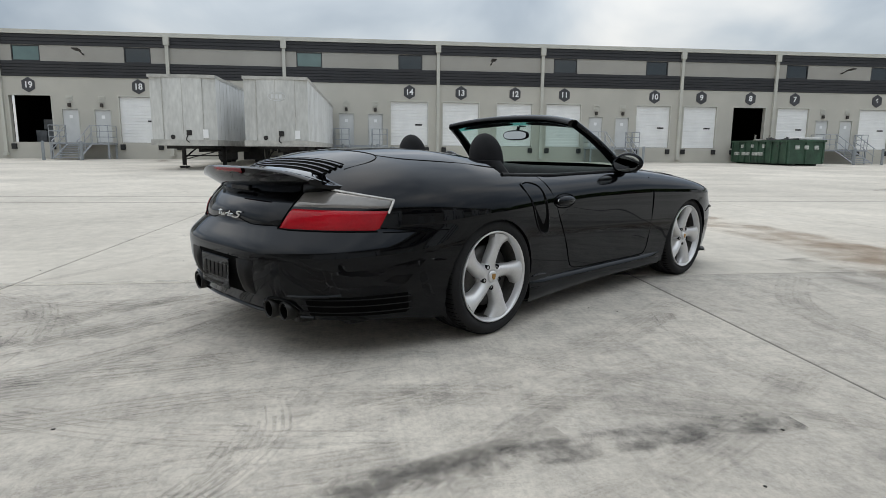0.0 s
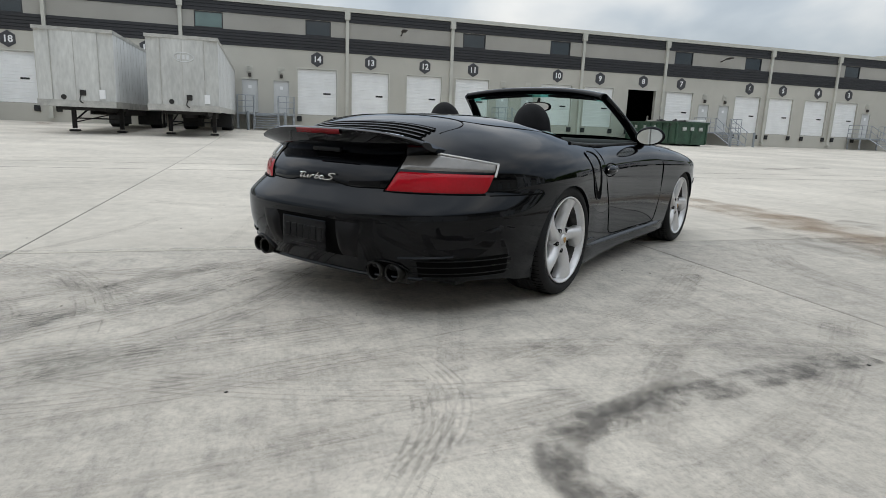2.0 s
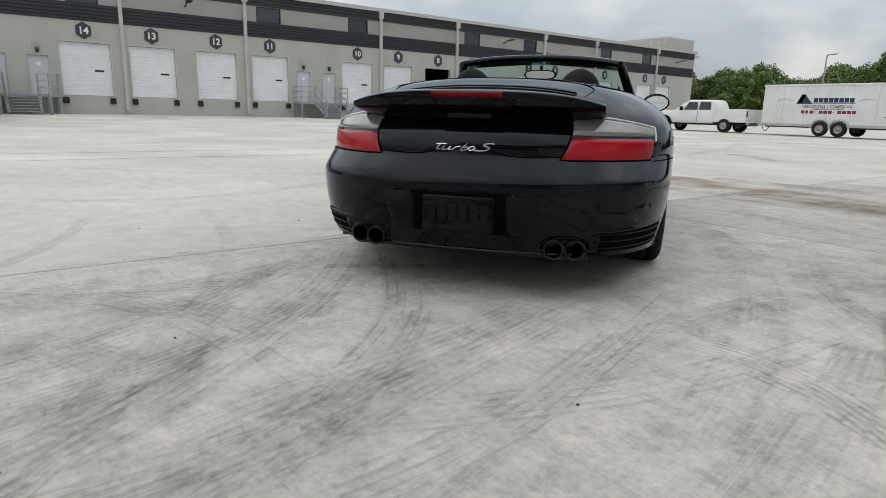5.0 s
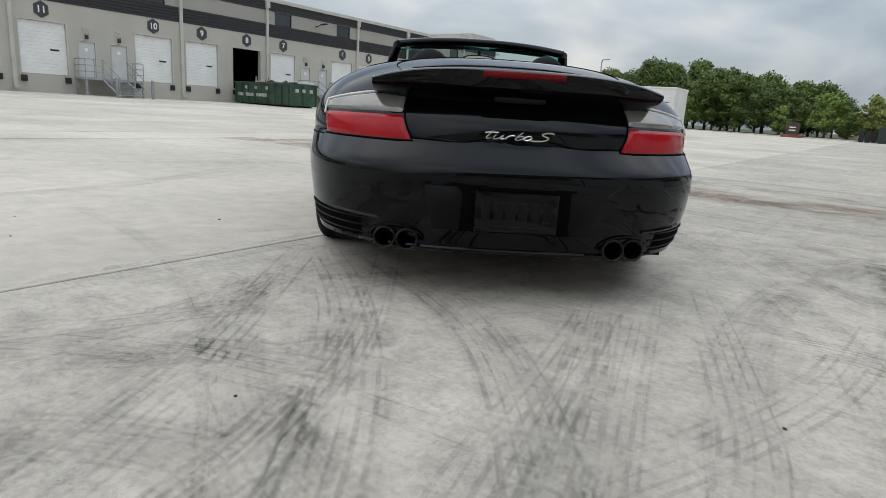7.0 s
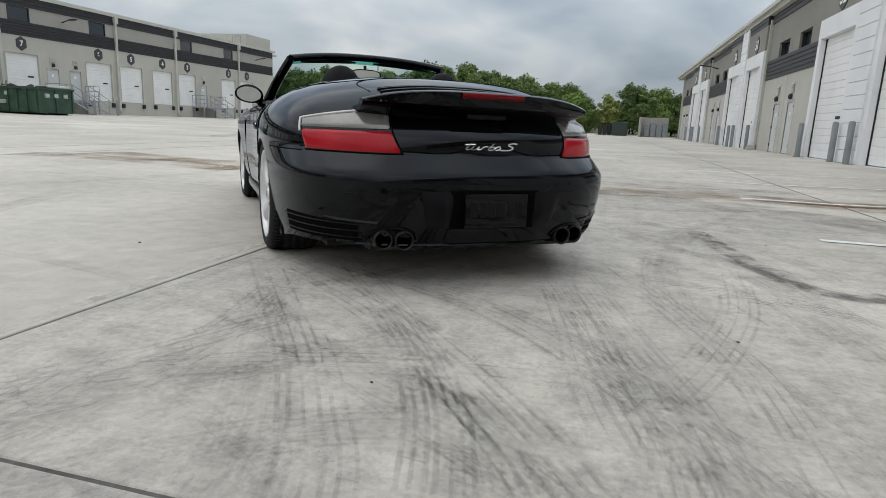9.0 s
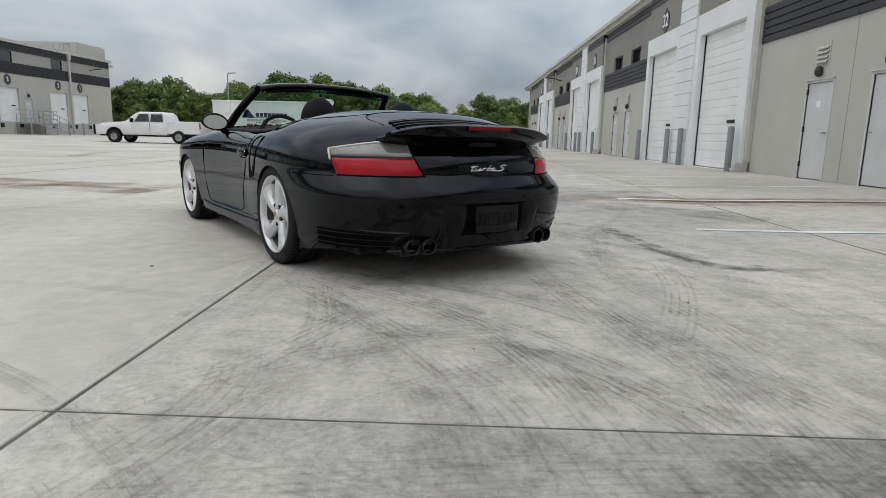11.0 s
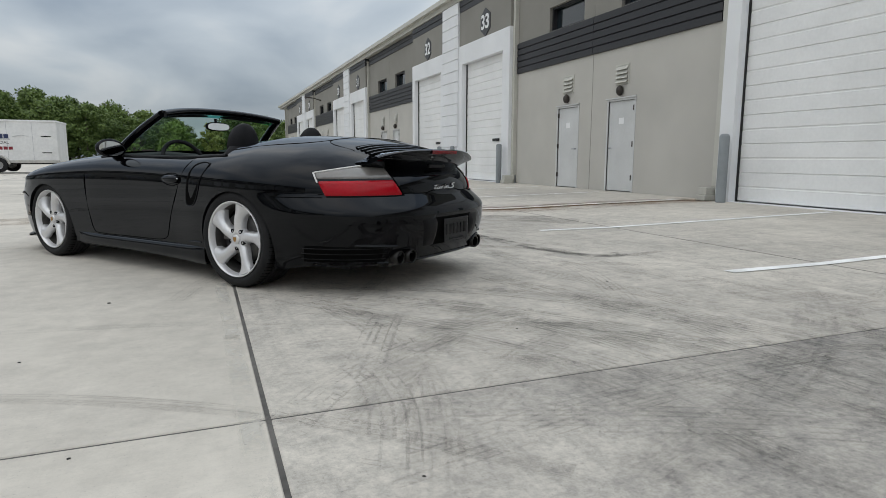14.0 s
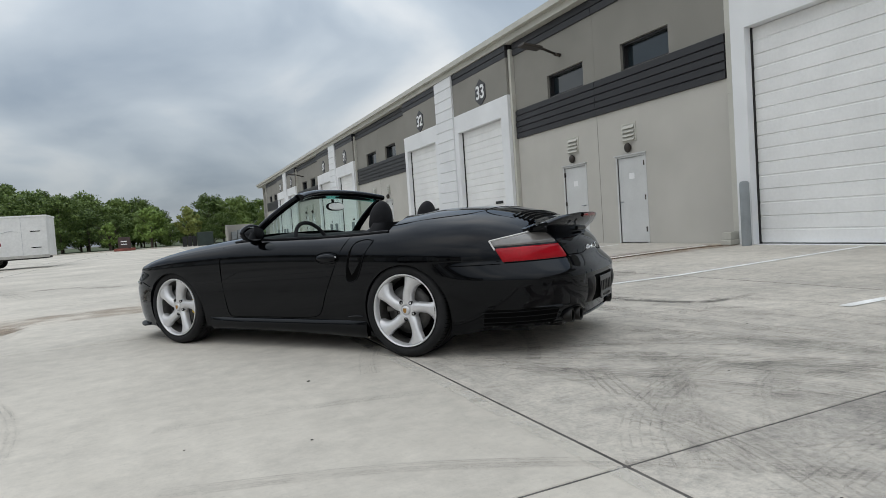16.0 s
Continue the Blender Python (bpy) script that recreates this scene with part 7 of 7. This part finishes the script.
bm = bmesh.new()
grid(bm, [[(x, y, z) for x in (-200, -60, 0, 60, 200)] for y, z in ((85.6, 0.02), (89, 0.12), (300, 0.3))])
for f in bm.faces:
    if f.normal.z < 0:
        f.normal_flip()
single("grass_verge", bm, M_GRASS, "rough grass under the trees beyond the lot", "grass", kind="structure")
bm = bmesh.new(); box(bm, -37, 8.8, 85.4, 85.6, -0.02, 0.15)
single("kerb", bevelled(bm, 0.02), M_CONC, "pale concrete kerb at the lot's end", "kerb", kind="structure")

# service yard by the end of the unit building
yard = thing("utility_enclosure", "grey block enclosure with electrical cabinets", "enclosure", pose(0, 76, 0))
part("enclosure_wall", rbox(5.2, 8.6, 2.0, 2.25, 0, 2.35, 0.02, 1), M_A_UPPER, yard)
part("enclosure_wall", rbox(5.2, 5.4, 0.2, 2.0, 0, 2.35, 0.02, 1), M_A_UPPER, yard)
for k, x in enumerate((5.8, 6.5, 7.2, 7.9)):
    part("cabinet", rbox(x, x + 0.6, 0.9, 1.5, 0.1, 1.5 + 0.2 * (k % 2), 0.03, 1), M_BOLLARD, yard, "grey electrical cabinet")
M_GREENBOX = mat("dark_green_cabinet_paint", (0.02, 0.035, 0.03), rough=0.5, var=0.15)
single("transformer", rbox(2.1, 4.0, 82.0, 83.6, 0.0, 1.75, 0.06, 2), M_GREENBOX, "dark green ground transformer near the grass", "transformer")
for x in (0.6, 1.2, 1.8):
    single("utility_box", rbox(x - 0.25, x + 0.25, 83.0, 83.5, 0.0, 1.3, 0.04, 2), M_BLACK, "small black utility box near the transformer", "utility box", None, "utility boxes")
bm = bmesh.new(); box(bm, -7.1, -5.7, 84.6, 84.75, 0.35, 1.75)
sign = single("entrance_sign", bevelled(bm, 0.02, 1), mat("brown_sign_panel", (0.05, 0.03, 0.028), rough=0.5, var=0.1), "low brown sign on a red base", "sign", None)
part("sign_base", rbox(-7.6, -5.2, 84.4, 85.0, 0.0, 0.35, 0.02, 1), mat("red_brick_base", (0.25, 0.08, 0.06), rough=0.8, var=0.2), sign)
for z in (0.8, 1.15):
    part("sign_bar", rbox(-6.8, -6.1, 84.58, 84.6, z, z + 0.12, 0.002, 1), M_DIGIT, sign)
bm = bmesh.new()
tube(bm, [(-33.5, 90, 0), (-33.5, 90, 9.0), (-33.3, 89.8, 9.3), (-32.2, 89.8, 9.35)], 0.09, 8)
single("street_lamp", bm, M_GALV, "tall galvanised street lamp before the trees", "lamp")

# ---------------------------------------------------------------- marks on the paving
strip([(3.30, 2.42), (3.15, 2.34), (3.0, 2.38), (2.86, 2.56), (2.77, 2.90), (2.69, 3.35), (2.62, 3.75), (2.58, 4.1)], 0.21, "rubber_patch", M_DARK_PATCH, 0.0032)
for pts, w, mt in (
    ([(0.30, 1.70), (0.75, 1.30), (1.20, 0.95), (1.48, 0.53), (1.70, -0.05), (1.88, -0.66), (1.98, -1.4)], 0.26, M_RUBBER_MARK),
    ([(1.60, 1.75), (1.80, 1.40), (2.00, 1.05), (2.14, 0.70), (2.27, 0.25), (2.36, -0.4), (2.40, -1.2)], 0.28, M_RUBBER_MARK),
    ([(0.62, 1.20), (0.80, 0.80), (0.98, 0.45), (1.12, 0.15), (1.25, -0.35), (1.32, -0.9)], 0.22, M_FAINT_MARK),
    ([(0.45, 1.55), (0.60, 0.95), (0.62, 0.40), (0.50, -0.2), (0.25, -0.9)], 0.22, M_FAINT_MARK),
    ([(2.02, 0.10), (2.07, 0.45), (2.05, 0.80), (1.93, 1.15), (1.80, 1.55), (1.66, 1.95)], 0.20, M_RUBBER_MARK),
    ([(2.95, 1.95), (2.70, 2.10), (2.42, 2.22), (2.0, 2.35), (1.5, 2.5)], 0.14, M_FAINT_MARK),
    ([(0.75, -0.10), (1.45, 0.40), (2.05, -0.12), (2.6, -0.8)], 0.22, M_FAINT_MARK),
    ([(3.3, -1.0), (2.7, 0.2), (2.35, 1.2), (2.2, 2.2), (2.3, 3.2), (2.6, 4.3)], 0.24, M_FAINT_MARK),
    ([(0.2, -0.05), (0.46, 0.17), (0.9, 0.62), (1.25, 1.25)], 0.18, M_FAINT_MARK),
    ([(0.41, 2.05), (1.45, 1.47), (2.11, 0.69), (2.52, -0.1), (2.85, -1.2)], 0.26, M_RUBBER_MARK),
    ([(0.75, 1.45), (1.40, 0.85), (1.85, 0.21), (2.10, -0.6), (2.2, -1.4)], 0.30, M_RUBBER_MARK),
    ([(0.30, -0.20), (0.60, 0.35), (1.0, 0.75), (1.5, 1.0)], 0.24, M_FAINT_MARK),
    ([(0.15, 5.9), (0.9, 5.35), (1.6, 5.2), (2.5, 5.4), (3.4, 5.9)], 0.26, M_FAINT_MARK),
    ([(1.1, 4.3), (1.6, 4.2), (2.1, 4.25), (2.6, 4.5)], 0.16, M_RUBBER_MARK),
    ([(2.6, 3.2), (2.75, 2.8), (2.95, 2.45), (3.3, 2.32), (3.7, 2.4)], 0.12, M_DAMP),
    ([(-2.6, 0.4), (-2.2, 1.2), (-2.3, 2.2), (-2.8, 3.4)], 0.22, M_FAINT_MARK),
    ([(-5.5, 1.0), (-4.0, 2.6), (-3.2, 4.6), (-3.0, 7.0)], 0.24, M_FAINT_MARK),
    ([(3.9, 8.2), (2.6, 9.0), (1.2, 9.2), (-0.6, 8.8), (-2.0, 8.0)], 0.3, M_FAINT_MARK),
    ([(-9.0, -3.0), (-10.5, 2.0), (-11.5, 8.0), (-13.0, 16.0)], 0.4, M_FAINT_MARK),
    ([(-4.0, 12.0), (-6.0, 18.0), (-9.0, 23.0), (-14.0, 27.0)], 0.4, M_FAINT_MARK),
):
    strip(pts, w, "tyre_mark", mt, 0.0036)


def tread_track(pts, width, lines, seed, bars=0.0, mt=None):
    """One tyre's print: thin broken lines side by side along a smooth run, with cross bars where the tread bit."""
    rg = random.Random(seed)
    run = spline([(x, y, 0) for x, y in pts], 14)
    far = [0.0]
    for a, c in zip(run, run[1:]):
        far.append(far[-1] + (c - a).length)
    sides = []
    for i in range(len(run)):
        d = (run[min(i + 1, len(run) - 1)] - run[max(i - 1, 0)]).normalized()
        sides.append(Vector((-d.y, d.x, 0)))
    bm = bmesh.new()
    uv = bm.loops.layers.uv.new("uv")

    def ribbon(cut):
        vs = [[bm.verts.new((*(p + q).xy, ground_z(p.x) + 0.0040)) for q in (-h, h)] for p, h in cut]
        for k in range(len(vs) - 1):
            f = bm.faces.new((vs[k][0], vs[k][1], vs[k + 1][1], vs[k + 1][0]))
            for lp, val in zip(f.loops, ((-1, k), (1, k), (1, k + 1), (-1, k + 1))):
                lp[uv].uv = (val[0], val[1] * 0.1)
            if f.normal.z < 0:
                f.normal_flip()

    for n in range(lines):
        off = width * ((n + 0.5) / lines - 0.5) + rg.uniform(-0.004, 0.004)
        w = rg.uniform(0.005, 0.011)
        a = rg.randint(0, len(run) // 4)
        b = rg.randint(len(run) * 3 // 4, len(run))
        ribbon([(run[i] + sides[i] * off, sides[i] * w) for i in range(a, b)])
    if bars:
        for i in range(1, len(run) - 1):
            m = max(1, int((far[i + 1] - far[i]) / bars))
            for k in range(m):
                if rg.random() < 0.35:
                    continue
                p = run[i].lerp(run[i + 1], k / m)
                d = (run[i + 1] - run[i]).normalized()
                o = rg.choice((-0.3, 0.3)) * width
                c = p + sides[i] * o
                e = sides[i] * width * 0.16 + d * 0.012
                ribbon([(c - e, d * 0.004), (c + e, d * 0.004)])
    return part("tyre_mark", bm, mt or M_TREAD, ground, "fine rubber tread lines")


tread_track([(0.48, 2.08), (1.12, 1.22), (1.44, 0.63), (1.60, 0.10), (1.75, -0.7)], 0.20, 7, 1, 0.045)
tread_track([(0.13, 1.91), (0.89, 0.86), (1.18, 0.39), (1.36, 0.0), (1.50, -0.8)], 0.22, 6, 2, 0.05)
tread_track([(1.68, 2.03), (1.94, 1.16), (2.07, 0.61), (2.12, 0.20), (2.10, -0.7)], 0.18, 6, 3, 0.05)
tread_track([(1.78, 2.35), (2.02, 1.38), (2.17, 0.78), (2.22, 0.25), (2.20, -0.9)], 0.12, 4, 4)
tread_track([(2.59, 2.71), (2.49, 1.88), (2.27, 1.18), (2.0, 0.6)], 0.20, 5, 5)
tread_track([(0.30, 0.10), (0.47, 0.48), (0.62, 0.84), (0.79, 1.2)], 0.20, 5, 6, 0.06)
tread_track([(0.20, 1.88), (1.06, 1.22), (1.85, 0.21), (2.10, -0.7)], 0.24, 6, 7)
tread_track([(0.41, 2.05), (1.45, 1.47), (2.11, 0.69), (2.52, -0.1), (2.8, -1.0)], 0.22, 6, 8, 0.06)
tread_track([(0.02, -0.14), (0.30, 0.23), (0.70, 0.54), (1.27, 0.76), (1.9, 0.85)], 0.20, 5, 9, 0.05)
tread_track([(2.06, 0.30), (1.93, 0.77), (1.82, 1.41), (1.70, 2.0)], 0.24, 6, 10)
tread_track([(2.41, 2.11), (2.78, 2.05), (3.2, 1.82), (3.6, 1.5)], 0.16, 5, 11, 0.05)
tread_track([(2.17, 2.13), (2.50, 2.19), (2.8, 2.10), (3.1, 1.85)], 0.14, 5, 12)
tread_track([(1.86, 2.77), (2.24, 1.63), (2.38, 1.07), (2.4, 0.2)], 0.18, 5, 13)
tread_track([(0.55, -0.25), (1.2, -0.5), (1.9, -0.9), (2.6, -1.6)], 0.24, 6, 14, 0.05)
tread_track([(0.25, -0.5), (1.0, -0.35), (1.9, -0.25), (2.9, -0.3)], 0.22, 6, 15)
tread_track([(0.35, 0.55), (0.42, 0.25), (0.40, -0.1), (0.28, -0.5)], 0.20, 5, 16, 0.05)
random.seed(9)
for k in range(24):
    x, y, a, r = random.uniform(0.2, 3.6), random.uniform(-2.2, 4.2), random.uniform(0, 6.28), random.uniform(2.0, 6.0)
    pts = [(x + r * (math.cos(a + 0.22 * j) - math.cos(a)), y + r * (math.sin(a + 0.22 * j) - math.sin(a))) for j in range(4)]
    strip(pts, random.choice((0.1, 0.16, 0.22, 0.26)), "scuff", M_FAINT_MARK, 0.0030)
for pts, w, mt in (
    ([(8.5, 6.9), (6.8, 7.0), (5.0, 6.9), (3.4, 7.2), (1.8, 6.9), (0.2, 7.1), (-1.8, 7.4), (-4.2, 7.2), (-6.5, 7.6)], 1.3, M_RUST),
    ([(4.6, 5.0), (3.0, 6.2), (1.0, 6.6), (-0.6, 6.3)], 1.1, M_DAMP),
    ([(4.4, 8.5), (3.0, 7.9), (1.2, 8.2), (-1.0, 8.0)], 0.7, M_DAMP),
    ([(-3.0, 6.4), (-5.0, 6.8), (-7.0, 6.6)], 1.0, M_RUST),
    ([(8.55, 6.75), (7.6, 6.95), (6.2, 6.98), (4.8, 6.93), (3.6, 7.0)], 0.22, M_RUST_LINE),
    ([(-34.5, -21.5), (-33.0, -20.8), (-31.0, -21.2)], 0.9, M_DAMP),
    ([(-34.5, -10.4), (-33.0, -9.4), (-31.0, -9.0)], 0.8, M_RUST),
    ([(-34.5, 7.2), (-32.5, 7.8), (-30.0, 7.4)], 0.8, M_DAMP),
    ([(-9.6, 14.0), (-10.6, 17.0), (-11.6, 20.0)], 0.8, M_DAMP),
    ([(-2.5, 12.6), (-3.2, 13.6), (-4.2, 14.0)], 0.5, M_DAMP),
):
    strip(pts, w, "stain", mt, 0.0026)
for pts in ([(-0.07, -2.0), (-0.06, -0.4), (-0.07, 1.0)], [(-0.06, 0.9), (-0.09, 3.0), (-0.06, 5.0)]):
    strip(pts, 0.09, "pale_joint_patch", M_PALE, 0.0028)
# small stones and bits lying about
random.seed(33)
M_BIT = mat("dark_grit", (0.035, 0.033, 0.03), rough=0.9, var=0.3)
for x, y, s in ((-0.699, 1.923, 0.016), (2.66, 4.00, 0.014), (2.40, 1.42, 0.012), (1.26, 0.614, 0.010), (0.95, 3.9, 0.01), (1.05, 4.05, 0.01), (-0.9, 0.9, 0.012), (-0.55, -0.1, 0.010), (0.35, -0.55, 0.009), (3.0, 3.7, 0.010), (2.9, 4.5, 0.011), (-1.4, 1.1, 0.009), (1.9, 0.1, 0.008)):
    bm = bmesh.new()
    bmesh.ops.create_icosphere(bm, subdivisions=1, radius=s * 0.55)
    for v in bm.verts:
        v.co = Vector((v.co.x * random.uniform(0.9, 1.6), v.co.y * random.uniform(0.7, 1.2), v.co.z * 0.45))
    single("pebble", bm, M_BIT, "small dark pebble lying on the concrete", "pebble", pose(x, y, s * 0.15, 0, 0, random.uniform(0, 180)), "grit on the paving")

# ---------------------------------------------------------------- paving slabs, cut by open joints
XCUT = [-37.0, -30.2, -23.0, -15.6, -8.25, -6.85, 0.0, 4.52, 8.8]
JOINT = {0.0: 0.004, -6.85: 0.030, -8.25: 0.030, 4.52: 0.012}
yjoints = [4.64 * i - 0.03 for i in range(-7, 19)]
for i, (xa, xb) in enumerate(zip(XCUT, XCUT[1:])):
    cols = [xa + (xb - xa) * k / 3 for k in range(4)]
    for ya, yb in zip(yjoints, yjoints[1:]):
        bm = bmesh.new()
        gx0 = JOINT.get(xa, 0.006)
        gx1 = JOINT.get(xb, 0.006)
        run = [xa + gx0, *cols[1:3], xb - gx1]
        # worn, rounded arris at each edge
        rows = []
        for y, dz in ((ya + 0.005, -0.03), (ya + 0.0055, -0.005), (ya + 0.010, 0.0), (yb - 0.010, 0.0), (yb - 0.0055, -0.005), (yb - 0.005, -0.03)):
            rows.append([(run[0], y, ground_z(run[0]) - 0.03), (run[0] + 0.002, y, ground_z(run[0]) + min(dz, -0.006)), (run[0] + 0.008, y, ground_z(run[0]) + dz)]
                        + [(x, y, ground_z(x) + dz) for x in run[1:3]]
                        + [(run[3] - 0.008, y, ground_z(run[3]) + dz), (run[3] - 0.002, y, ground_z(run[3]) + min(dz, -0.006)), (run[3], y, ground_z(run[3]) - 0.03)])
        grid(bm, rows)
        for f in bm.faces:
            if f.normal.z < 0:
                f.normal_flip()
        part("paving_slab", bm, M_CONC, ground)
bm = bmesh.new()
grid(bm, [[(x, y, ground_z(x) - 0.0036) for x in (-37, -10, 4.5, 8.8)] for y in (yjoints[0], yjoints[-1])])
for f in bm.faces:
    if f.normal.z < 0:
        f.normal_flip()
part("joint_filler", bm, M_JOINT, ground, "dark sealant in the paving joints")
# paving beyond the built slabs
for x0, x1, y0, y1 in ((-37, 70, yjoints[0] - 120, yjoints[0]), (-37, 70, yjoints[-1], yjoints[-1] + 2.0)):
    bm = bmesh.new()
    grid(bm, [[(x, y, ground_z(x) - 0.002) for x in (x0, -10, 4.5, 8.8, x1)] for y in (y0, y1)])
    for f in bm.faces:
        if f.normal.z < 0:
            f.normal_flip()
    part("far_paving", bm, M_CONC, ground)
